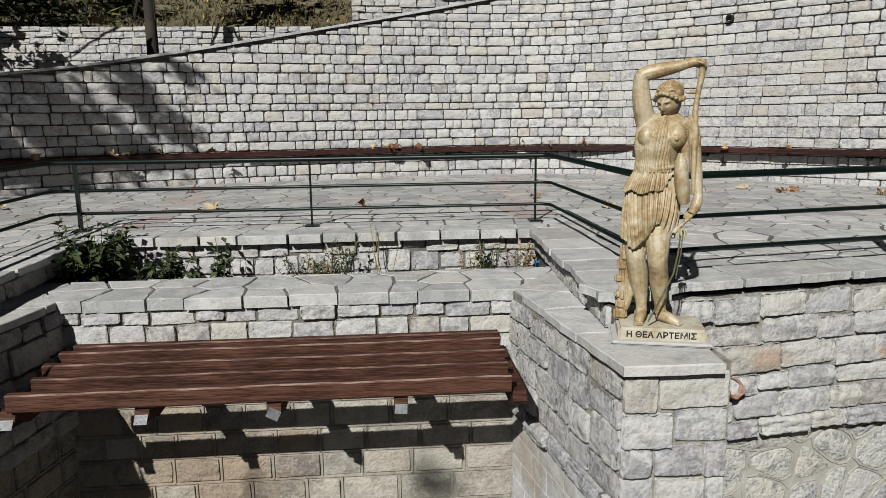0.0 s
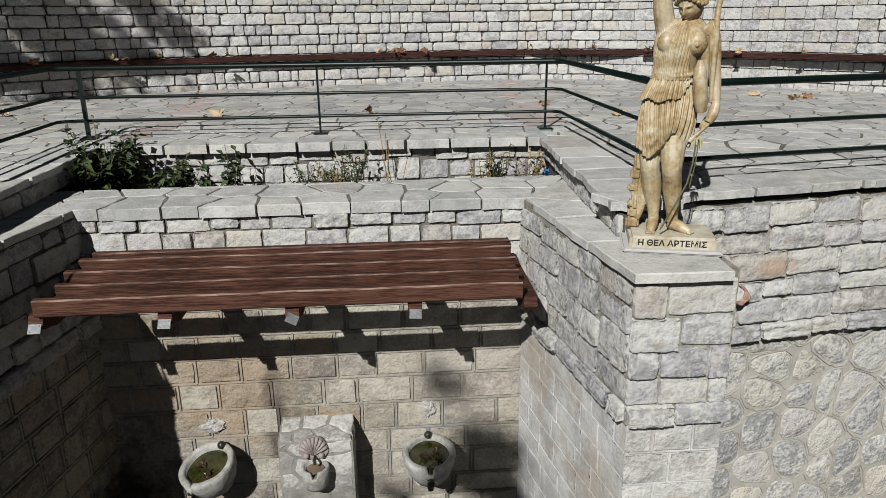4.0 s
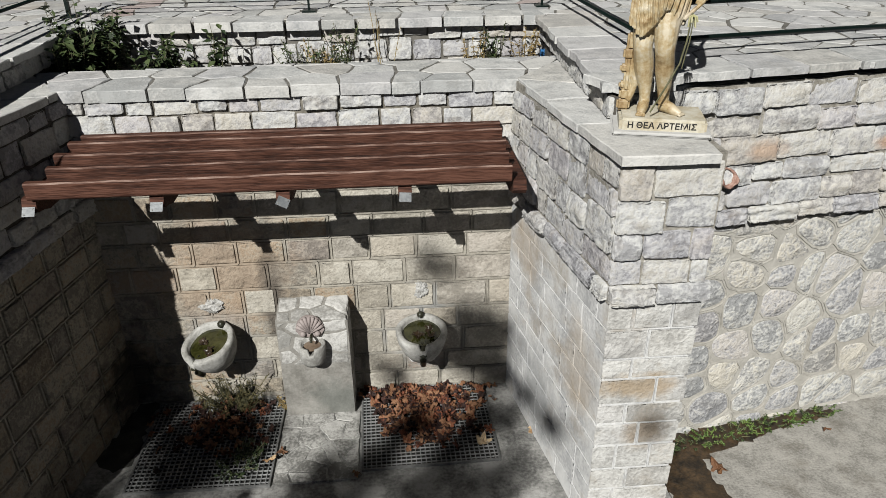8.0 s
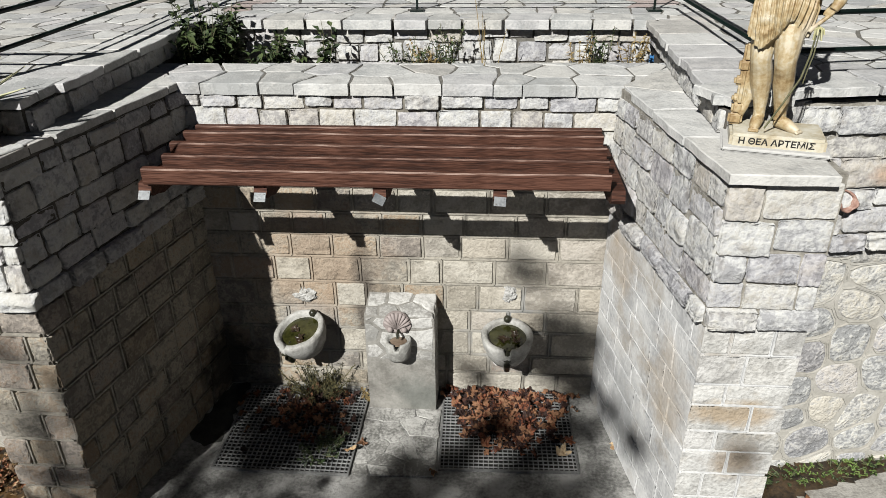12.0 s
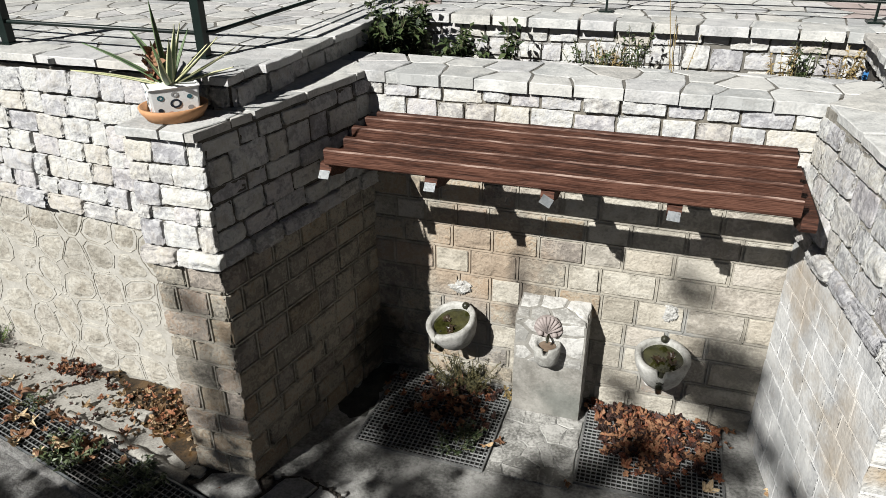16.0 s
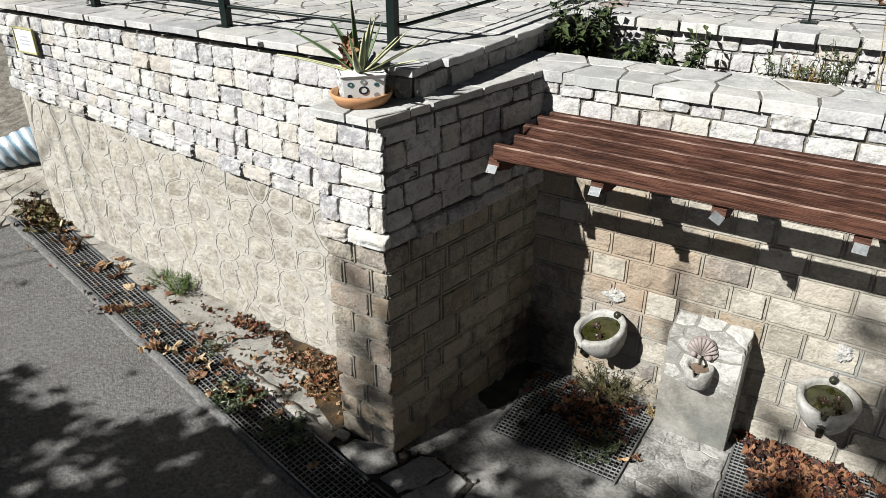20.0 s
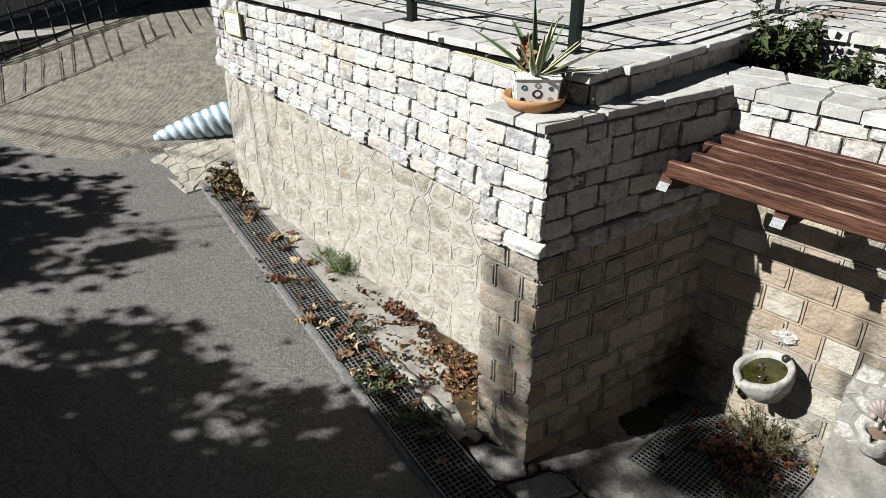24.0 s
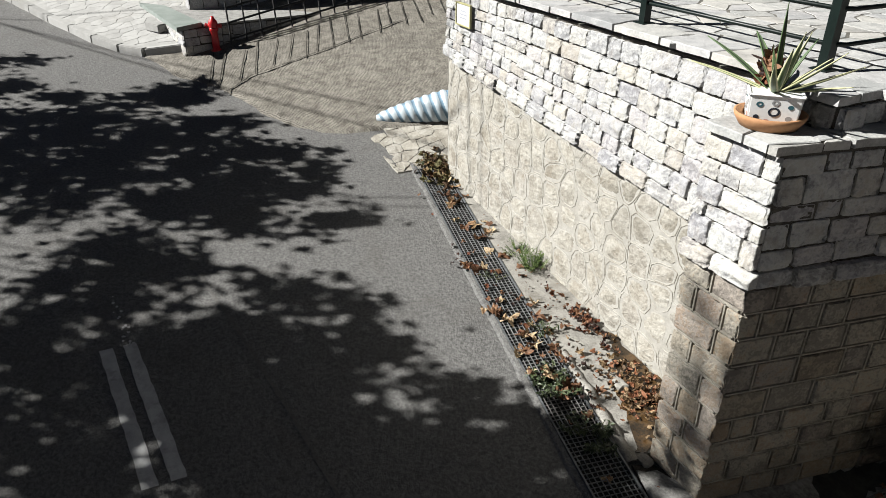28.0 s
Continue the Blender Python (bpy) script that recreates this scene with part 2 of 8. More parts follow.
M_SOIL = mat("planter soil", [(0.05, 0.037, 0.027), (0.12, 0.092, 0.066)], 0.95, 12.0, 0.9)
M_WHITE = mat("white lime paint", [(0.40, 0.395, 0.38), (0.5, 0.495, 0.48)], 0.85, 6.0, 0.5, stain=((0.24, 0.225, 0.2), 0.5), stain_scale=6.0)
M_ROADPAINT = mat("worn white road paint", [(0.4, 0.4, 0.4), (0.55, 0.55, 0.545)], 0.8, 9.0, 0.6, 150.0, stain=((0.16, 0.155, 0.15), 0.7), stain_scale=8.0)

# ---------------------------------------------------------------- mesh helpers


def mesh(name, verts, faces, material=None, smooth=False):
    me = bpy.data.meshes.new(name)
    me.from_pydata([tuple(v) for v in verts], [], [tuple(f) for f in faces])
    me.update()
    if material:
        me.materials.append(material)
    if smooth:
        me.polygons.foreach_set("use_smooth", [True] * len(me.polygons))
    return me


def part(name, bm, material, parent=None, label="", m=None, smooth=False):
    """Links a bmesh or a mesh as one object, under parent where one is given."""
    if isinstance(bm, bmesh.types.BMesh):
        me = bpy.data.meshes.new(name)
        bmesh.ops.recalc_face_normals(bm, faces=bm.faces[:])
        bm.to_mesh(me)
        bm.free()
        if smooth:
            me.polygons.foreach_set("use_smooth", [True] * len(me.polygons))
    else:
        me = bm
    if material and not me.materials:
        me.materials.append(material)
    ob = new(name, me)
    if parent:
        ob.parent = parent
    if m is not None:
        ob.matrix_basis = m
    if label:
        tagged(ob, label)
    return ob


def thing(name, label, category, m=None, group="", kind=""):
    ob = new(name)
    if m is not None:
        ob.matrix_basis = m
    return tagged(ob, label, category, group, kind)


def add_box(bm, x0, x1, y0, y1, z0, z1, bevel=0.0, m=None):
    r = bmesh.ops.create_cube(bm, size=1.0)
    vs = r["verts"]
    for v in vs:
        v.co = Vector(((x0 + x1) / 2 + v.co.x * (x1 - x0), (y0 + y1) / 2 + v.co.y * (y1 - y0), (z0 + z1) / 2 + v.co.z * (z1 - z0)))
    if m is not None:
        bmesh.ops.transform(bm, matrix=m, verts=vs)
    if bevel:
        es = list({e for v in vs for e in v.link_edges})
        bmesh.ops.bevel(bm, geom=es, offset=bevel, segments=2, affect="EDGES")
    return bm


def box(x0, x1, y0, y1, z0, z1, bevel=0.0):
    return add_box(bmesh.new(), x0, x1, y0, y1, z0, z1, bevel)


def prism(poly, z0, z1):
    """A solid from a plan outline."""
    n = len(poly)
    vs = [(x, y, z0) for x, y in poly] + [(x, y, z1) for x, y in poly]
    fs = [tuple(range(n))[::-1], tuple(range(n, 2 * n))] + [(i, (i + 1) % n, n + (i + 1) % n, n + i) for i in range(n)]
    bm = bmesh.new()
    v = [bm.verts.new(p) for p in vs]
    for f in fs:
        bm.faces.new([v[i] for i in f])
    return bm


def add_tube(bm, pts, r, sides=8, taper=1.0):
    """A round bar along points."""
    pts = [Vector(p) for p in pts]
    rings = []
    for i, p in enumerate(pts):
        d = (pts[min(i + 1, len(pts) - 1)] - pts[max(i - 1, 0)]).normalized()
        a = d.cross(Vector((0, 0, 1)))
        a = a.normalized() if a.length > 1e-3 else Vector((1, 0, 0))
        b = d.cross(a).normalized()
        rad = r * (1 + (taper - 1) * i / (len(pts) - 1))
        rings.append([bm.verts.new(p + rad * (math.cos(t) * a + math.sin(t) * b)) for t in [2 * math.pi * k / sides for k in range(sides)]])
    for q, s in zip(rings, rings[1:]):
        for k in range(sides):
            bm.faces.new((q[k], q[(k + 1) % sides], s[(k + 1) % sides], s[k]))
    bm.faces.new(rings[0][::-1]), bm.faces.new(rings[-1])
    return bm


def lathe(profile, sides=28):
    """A round body from (radius, height) pairs."""
    bm = bmesh.new()
    rings = [[bm.verts.new((r * math.cos(2 * math.pi * k / sides), r * math.sin(2 * math.pi * k / sides), z)) for k in range(sides)] for r, z in profile]
    for q, s in zip(rings, rings[1:]):
        for k in range(sides):
            bm.faces.new((q[k], q[(k + 1) % sides], s[(k + 1) % sides], s[k]))
    return bm


def axes(origin, u, n):
    """A wall's frame: x along u, y into the wall (against its outward normal n), z up."""
    u, n = Vector(u).normalized(), Vector(n).normalized()
    m = Matrix((u, -n, Vector((0, 0, 1)))).transposed().to_4x4()
    m.translation = Vector(origin)
    return m


# ---------------------------------------------------------------- stones


def stone_template(rng, nx, nz, rough, edge, dome=0.05, worn=(0.0, 0.0), facets=0):
    """A rough-faced block 1 wide, 1 high: its face at y about -1, its back at 0; facets: breaks of a hammer-split face."""
    planes = [(rng.uniform(-1.6, 1.6), rng.uniform(-1.3, 1.3), rng.uniform(-0.7, 0.3)) for _ in range(facets)]
    vs, fs = [], []
    seed = Vector((rng.uniform(0, 90), rng.uniform(0, 90), rng.uniform(0, 90)))
    skew = [rng.uniform(-edge, edge) * 0.8 for _ in range(4)]
    us = [0.0, 0.035] + [0.035 + 0.93 * k / (nx - 2) for k in range(1, nx - 2)] + [0.965, 1.0]
    ws = [0.0, 0.075] + [0.075 + 0.85 * k / (nz - 2) for k in range(1, nz - 2)] + [0.925, 1.0]
    for j, wz in enumerate(ws):
        for i, ux in enumerate(us):
            x, z = ux - 0.5, wz - 0.5
            q = Vector((x * 2.6, 0, z * 1.5)) + seed
            rim = i in (0, nx) or j in (0, nz)
            near = i in (1, nx - 1) or j in (1, nz - 1)
            if facets:
                y = -1 - 0.26 * (0.5 - wz) + rough * (max(a * x + b * z + c for a, b, c in planes) - 0.6 * noise.noise(q * 2.6) + rng.uniform(-0.22, 0.22))
            else:
                big = noise.noise(q) + 0.6 * noise.noise(q * 2.3)
                chip = abs(noise.noise(q * 1.7 + Vector((0, 9, 0))))
                y = -1 - rough * big - rough * 1.3 * chip + rng.uniform(-0.3, 0.3) * rough
            y += dome * (2 * abs(x)) ** 3 + dome * 0.8 * (2 * abs(z)) ** 3
            if near:
                y += 0.03 if facets else 0.06
            if rim:
                y = (-0.80 if facets else -0.84) + 0.14 * noise.noise(q * 3) - rng.uniform(0, 0.08)
                if facets:
                    y -= 0.20 * (0.5 - wz)
                if i in (0, nx):
                    x *= 1 - edge * (1.2 + 2.4 * noise.noise(Vector((z * 4, 3, 0)) + seed)) * (1.7 if j in (0, nz) else 1)
                if j in (0, nz):
                    z *= 1 - edge * (1.9 + 3.6 * noise.noise(Vector((x * 5, 7, 0)) + seed)) * (1.4 if i in (0, nx) else 1)
            x *= 1 - worn[0] * (2 * abs(wz - 0.5)) ** 5
            z *= 1 - worn[1] * (2 * abs(ux - 0.5)) ** 7
            x += skew[0] * z + (skew[1] * z * x)
            z += skew[2] * x + skew[3] * z * x
            vs.append((x, y, z))
    w = nx + 1
    for j in range(nz):
        for i in range(nx):
            fs.append((j * w + i, j * w + i + 1, (j + 1) * w + i + 1, (j + 1) * w + i))
    rim = [i for i in range(w)] + [j * w + nx for j in range(1, nz + 1)] + [nz * w + i for i in range(nx - 1, -1, -1)] + [j * w for j in range(nz - 1, 0, -1)]
    base = len(vs)
    for k in rim:
        vs.append((vs[k][0], 0.0, vs[k][2]))
    for k in range(len(rim)):
        q = (k + 1) % len(rim)
        fs.append((rim[k], base + k, base + q, rim[q]))
    return vs, fs


rng = random.Random(7)
ROUGH = [stone_template(rng, 13, 9, 0.36, 0.020, 0.03, (0.02 * rng.random(), 0.05 * rng.random()), 5) for _ in range(18)]
FLAT = [stone_template(rng, 9, 6, 0.5, 0.012, 0.2) for _ in range(12)]
FIELD = [stone_template(rng, 8, 5, 0.24, 0.032, 0.12, (0.03, 0.04 + 0.10 * rng.random())) for _ in range(18)]
ROUGH_ME = [mesh("stone", *t, M_STONE, True) for t in ROUGH]
M_BRICK_PALE = mat("lime-bleached cast block", [(0.26, 0.24, 0.203), (0.35, 0.326, 0.279), (0.41, 0.385, 0.335)], 0.9, 10.0, 0.9, 60.0, vary=0.25, speck=0.7, tint=0.4, stain=((0.2, 0.172, 0.135), 0.55), stain_scale=3.0, depth=0.02, ridge=0.4, ridge_scale=11.0)
FLAT_ME = [mesh("block", *t, M_BRICK, True) for t in FLAT]
PALE_ME = [mesh("block", *t, M_BRICK_PALE, True) for t in FLAT]


def joined(name, items, templates, material, parent, label=""):
    """Many stones in one mesh: items are (template number, matrix)."""
    av, af, base = [], [], 0
    tv = [np.array(t[0]) for t in templates]
    for k, m in items:
        a = np.array(m)
        av.append(tv[k] @ a[:3, :3].T + a[:3, 3])
        af += [tuple(i + base for i in f) for f in templates[k][1]]
        base += len(tv[k])
    ob = part(name, mesh(name, np.concatenate(av).tolist(), af, material, True), material, parent, label)
    ob["kind"] = "stuff"
    return ob


def course_items(frame_m, u0, u1, low, high, courses, wide, deep, rng, gap=0.010, templates=18, heights=None):
    """Stones of a coursed wall between the heights low(u) and high(u), as (template, matrix)."""
    out = []
    hs = heights or [rng.uniform(0.8, 1.25) for _ in range(courses)]
    acc = np.cumsum([0] + list(hs)) / sum(hs)
    drift = rng.uniform(0, 90)

    def bed(c, u):
        """Height of a bed joint, as a share of the wall: courses swell and thin along it."""
        return acc[c] if c in (0, courses) else acc[c] + 0.30 / courses * noise.noise((u * 2.3, 1.7 * c, drift))

    for c in range(courses):
        u = u0
        first = True
        while u < u1 - 0.02:
            w = rng.uniform(*wide) * (0.6 if first and c % 2 else 1)
            first = False
            if u1 - (u + w) < wide[0] * 0.55:
                w = u1 - u
            mid = u + w / 2
            lo, hi = low(mid), high(mid)
            z0, z1 = lo + (hi - lo) * bed(c, mid), lo + (hi - lo) * bed(c + 1, mid)
            if z1 - z0 > 0.03:
                e = 0.05
                s0 = low(mid - e) + (high(mid - e) - low(mid - e)) * (acc[c] + acc[c + 1]) / 2
                s1 = low(mid + e) + (high(mid + e) - low(mid + e)) * (acc[c] + acc[c + 1]) / 2
                tilt = math.atan2(s1 - s0, 2 * e) + radians(rng.uniform(-1.6, 1.6))
                m = frame_m @ Matrix.LocRotScale((mid, 0.0, (z0 + z1) / 2 + rng.uniform(-0.005, 0.005)), Euler((0, -tilt, 0)), (w - gap * rng.uniform(0.6, 1.5), deep * rng.uniform(0.7, 1.3), z1 - z0 - gap * rng.uniform(0.5, 1.7)))
                out.append((rng.randrange(templates), m))
            u += w
    return out


def lay(parent, name, items, meshes):
    for k, m in items:
        ob = new(name, meshes[k])
        ob.parent = parent
        ob.matrix_basis = m


def cells(seeds, bounds):
    """Voronoi polygons of seeds, clipped to a rectangle."""
    x0, x1, y0, y1 = bounds
    pts = np.array(seeds)
    out = []
    for i, p in enumerate(pts):
        poly = [(x0, y0), (x1, y0), (x1, y1), (x0, y1)]
        d = ((pts - p) ** 2).sum(1)
        for j in np.argsort(d)[1:18]:
            q = pts[j]
            nx, ny = q - p
            c = nx * (p[0] + q[0]) / 2 + ny * (p[1] + q[1]) / 2
            nxt = []
            for a, b in zip(poly, poly[1:] + poly[:1]):
                da, db = nx * a[0] + ny * a[1] - c, nx * b[0] + ny * b[1] - c
                if da <= 0:
                    nxt.append(a)
                if (da < 0) != (db < 0):
                    t = da / (da - db)
                    nxt.append((a[0] + t * (b[0] - a[0]), a[1] + t * (b[1] - a[1])))
            poly = nxt
            if len(poly) < 3:
                break
        if len(poly) >= 3:
            out.append((tuple(p), poly))
    return out


def shrink(poly, gap):
    cx, cy = sum(p[0] for p in poly) / len(poly), sum(p[1] for p in poly) / len(poly)
    out = []
    for x, y in poly:
        d = math.hypot(x - cx, y - cy)
        k = max(0.3, 1 - gap / max(d, 1e-4))
        out.append((cx + (x - cx) * k, cy + (y - cy) * k))
    return out


def clean(poly, least=0.03):
    out = []
    for p in poly:
        if not out or math.hypot(p[0] - out[-1][0], p[1] - out[-1][1]) > least:
            out.append(p)
    while len(out) > 3 and math.hypot(out[0][0] - out[-1][0], out[0][1] - out[-1][1]) < least:
        out.pop()
    return out


def rounded(poly, times=1):
    """Corners cut off an outline."""
    for _ in range(times):
        out = []
        for (ax, ay), (bx, by) in zip(poly, poly[1:] + poly[:1]):
            out += [(ax * 0.78 + bx * 0.22, ay * 0.78 + by * 0.22), (ax * 0.22 + bx * 0.78, ay * 0.22 + by * 0.78)]
        poly = out
    return poly


def ragged(poly, rng, step=0.07, amount=0.007):
    """An outline with chipped, uneven edges."""
    out = []
    for (ax, ay), (bx, by) in zip(poly, poly[1:] + poly[:1]):
        ln = math.hypot(bx - ax, by - ay)
        n = max(1, int(ln / step))
        for k in range(n):
            e = amount * (0.5 if k == 0 else 1.0)
            out.append((ax + (bx - ax) * k / n + rng.uniform(-e, e), ay + (by - ay) * k / n + rng.uniform(-e, e)))
    return out


def slab_data(poly, thick, rng, soft=0.008, bulge=0.0):
    """A flat stone from an outline: chamfered top at z = 0, underside at -thick."""
    n = len(poly)
    inner = shrink(poly, soft * 1.6)
    vs = [(x, y, -thick) for x, y in poly] + [(x, y, -soft * rng.uniform(0.6, 1.6)) for x, y in poly] + [(x, y, rng.uniform(-0.002, 0.002)) for x, y in inner]
    cx, cy = sum(p[0] for p in poly) / n, sum(p[1] for p in poly) / n
    vs.append((cx, cy, bulge + rng.uniform(0, 0.003)))
    fs = []
    for i in range(n):
        j = (i + 1) % n
        fs += [(i, j, n + j, n + i), (n + i, n + j, 2 * n + j, 2 * n + i), (2 * n + i, 2 * n + j, 3 * n)]
    return vs, fs


def jitter_seeds(x0, x1, y0, y1, step, rng, amount=0.38):
    return [(x + rng.uniform(-amount, amount) * step, y + rng.uniform(-amount, amount) * step) for x in np.arange(x0, x1, step) for y in np.arange(y0, y1, step)]

# ---------------------------------------------------------------- ground
LEDGE, COPE, TERR = 1.56, 2.19, 2.35


def road_z(x):
    s = max(0.0, -2.3 - x)
    return 0.088 * s - 0.05 * 0.088 * max(0.0, s - 9.0) ** 1.5 if s < 60 else 0.0


def ramp_line(x):
    return 0.47 + (x + 11.8) * 0.47


def ground_z(x, y):
    z = road_z(max(x, -30.0))
    if x < -6.4:
        z += 0.16 * max(0.0, y - ramp_line(x)) * min(1.0, (-6.4 - x) / 0.6)
    return z


def sheet(name, xs, ys, height, material, label, category, keep=None):
    vs, fs, at = [], [], {}
    for y in ys:
        for x in xs:
            at[x, y] = len(vs)
            vs.append((x, y, height(x, y)))
    for ya, yb in zip(ys, ys[1:]):
        for xa, xb in zip(xs, xs[1:]):
            if keep is None or keep((xa + xb) / 2, (ya + yb) / 2):
                fs.append((at[xa, ya], at[xb, ya], at[xb, yb], at[xa, yb]))
    return tagged(part(name, mesh(name, vs, fs, material, True), material), label, category, "", "structure")


XS = [-900, -300, -120, -60, -40] + [round(-30 + 0.5 * k, 2) for k in range(81)] + [14, 20, 40, 120, 300, 900]
YS = [-900, -300, -120, -60, -30, -20] + [round(-14 + 0.5 * k, 2) for k in range(57)] + [18, 25, 40, 120, 300, 900]
sheet("ground", XS, YS, lambda x, y: ground_z(x, y) - 0.012 if y < 30 else -0.012, M_ASPHALT, "worn grey asphalt road with patched edges", "road")

# ---------------------------------------------------------------- fountain recess
NL0, NL1 = (-2.06, 2.63), (-1.80, 3.97)
NR0, NR1 = (1.0, 2.66), (0.76, 3.95)
LP, RP = -2.44, 1.42
YB = 3.97


def solid_wall(name, poly, z0, z1, label, material=M_MORTAR):
    return tagged(part(name, prism(poly, z0, z1), material), label, "wall", "", "structure")


def ribs(name, segs, frame_m, parent, r=0.007, out=0.02, material=M_POINT):
    """Raised pointing lines on a wall, joined."""
    vs, fs = [], []
    for (a, b), (c, d) in segs:
        dx, dz = c - a, d - b
        ln = math.hypot(dx, dz)
        if ln < 0.01:
            continue
        px, pz = -dz / ln * r, dx / ln * r
        k = len(vs)
        for x, z in ((a, b), (c, d)):
            vs += [(x - px, 0.0, z - pz), (x - px * 0.6, -out, z - pz * 0.6), (x + px * 0.6, -out, z + pz * 0.6), (x + px, 0.0, z + pz)]
        fs += [(k, k + 1, k + 5, k + 4), (k + 1, k + 2, k + 6, k + 5), (k + 2, k + 3, k + 7, k + 6), (k, k + 3, k + 2, k + 1), (k + 4, k + 5, k + 6, k + 7)]
    ob = part(name, mesh(name, vs, fs, material), material, parent, "raised cream pointing lines", frame_m)
    ob["kind"] = "stuff"
    return ob


def block_wall(parent, frame_m, length, z0, z1, rows, wide, rng, deep=0.018, rib=0.008, meshes=None, pale=None, joint=0.030):
    """Cast blocks with raised pointing between them."""
    items, segs = [], []
    hs = [rng.uniform(0.84, 1.18) for _ in range(rows)]
    acc = z0 + np.cumsum([0] + hs) / sum(hs) * (z1 - z0)
    for c in range(rows):
        u, first = 0.0, True
        a, b = acc[c], acc[c + 1]
        while u < length - 0.02:
            w = rng.uniform(*wide) * (0.55 if first and c % 2 else 1)
            first = False
            if length - (u + w) < wide[0] * 0.6:
                w = length - u
            left = u + joint / 2 if u > 0.01 else u - 0.8 * deep
            right = u + w - joint / 2 if u + w < length - 0.01 else u + w + 0.8 * deep
            m = frame_m @ Matrix.LocRotScale(((left + right) / 2, 0, (a + b) / 2), None, (right - left, deep * rng.uniform(0.7, 1.5), b - a - joint))
            k = rng.randrange(len(FLAT))
            if pale and rng.random() < pale(u / length):
                lay(parent, "block", [(k, m)], PALE_ME)
            else:
                items.append((k, m))
            if u > 0.01:
                segs.append(((u, a), (u, b)))
            u += w
        if c:
            segs.append(((0.012, a), (length - 0.012, a)))
    lay(parent, "block", items, meshes or FLAT_ME)
    ribs("pointing", segs, frame_m, parent, rib, deep * 0.85, M_WASH if meshes else M_RIB)


def dist2(a, b):
    return math.hypot(b[0] - a[0], b[1] - a[1])


def joint_band(parent, poly, z0, z1, material=M_MORTAR):
    """Raked joints behind the upper stone courses."""
    part("joint_core", prism(poly, z0, z1), material, parent)


rng = random.Random(11)
# back wall of the recess
wall_back = solid_wall("wall_niche_back", [(-2.1, YB), (1.1, YB), (1.1, YB + 0.42), (-2.1, YB + 0.42)], 0.0, COPE - 0.05, "pale stone back wall of the fountain recess, cast blocks below", M_RIB)
fm = axes((NL1[0], YB, 0), (1, 0, 0), (0, -1, 0))
L = NR1[0] - NL1[0]
lay(wall_back, "stone", course_items(fm, 0, L, lambda u: 1.70, lambda u: COPE - 0.05, 4, (0.14, 0.27), 0.036, rng), ROUGH_ME)
joint_band(wall_back, [(-2.1, YB - 0.016), (1.1, YB - 0.016), (1.1, YB + 0.3), (-2.1, YB + 0.3)], 1.70, COPE - 0.012, M_DARKJOINT)
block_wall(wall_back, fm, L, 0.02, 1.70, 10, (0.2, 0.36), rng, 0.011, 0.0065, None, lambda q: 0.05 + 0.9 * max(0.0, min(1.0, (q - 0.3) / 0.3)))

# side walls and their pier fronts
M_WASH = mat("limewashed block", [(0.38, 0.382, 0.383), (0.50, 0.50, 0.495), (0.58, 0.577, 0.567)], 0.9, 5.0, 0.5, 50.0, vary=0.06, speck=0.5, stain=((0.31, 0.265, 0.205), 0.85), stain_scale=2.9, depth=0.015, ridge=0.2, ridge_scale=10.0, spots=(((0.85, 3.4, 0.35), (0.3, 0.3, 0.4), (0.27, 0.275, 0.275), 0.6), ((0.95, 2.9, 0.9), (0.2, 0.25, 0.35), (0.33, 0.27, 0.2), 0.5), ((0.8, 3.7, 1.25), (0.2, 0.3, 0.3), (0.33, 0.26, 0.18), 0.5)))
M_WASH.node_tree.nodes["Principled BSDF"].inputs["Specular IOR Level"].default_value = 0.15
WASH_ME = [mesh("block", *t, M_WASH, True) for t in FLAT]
M_PIER = mat("lime-streaked pier block", [(0.31, 0.305, 0.29), (0.42, 0.414, 0.396), (0.50, 0.495, 0.478)], 0.9, 8.0, 0.9, 55.0, vary=0.2, speck=0.6, tint=0.15, stain=((0.29, 0.245, 0.18), 0.7), stain_scale=3.2, depth=0.02, ridge=0.4, ridge_scale=9.0, spots=(((1.17, 2.64, 0.98), (0.24, 0.1, 0.09), (0.30, 0.23, 0.15), 0.8), ((1.25, 2.64, 0.68), (0.16, 0.1, 0.14), (0.27, 0.21, 0.145), 0.8)))
WHITE_ME = [mesh("block", *t, M_PIER, True) for t in FLAT]


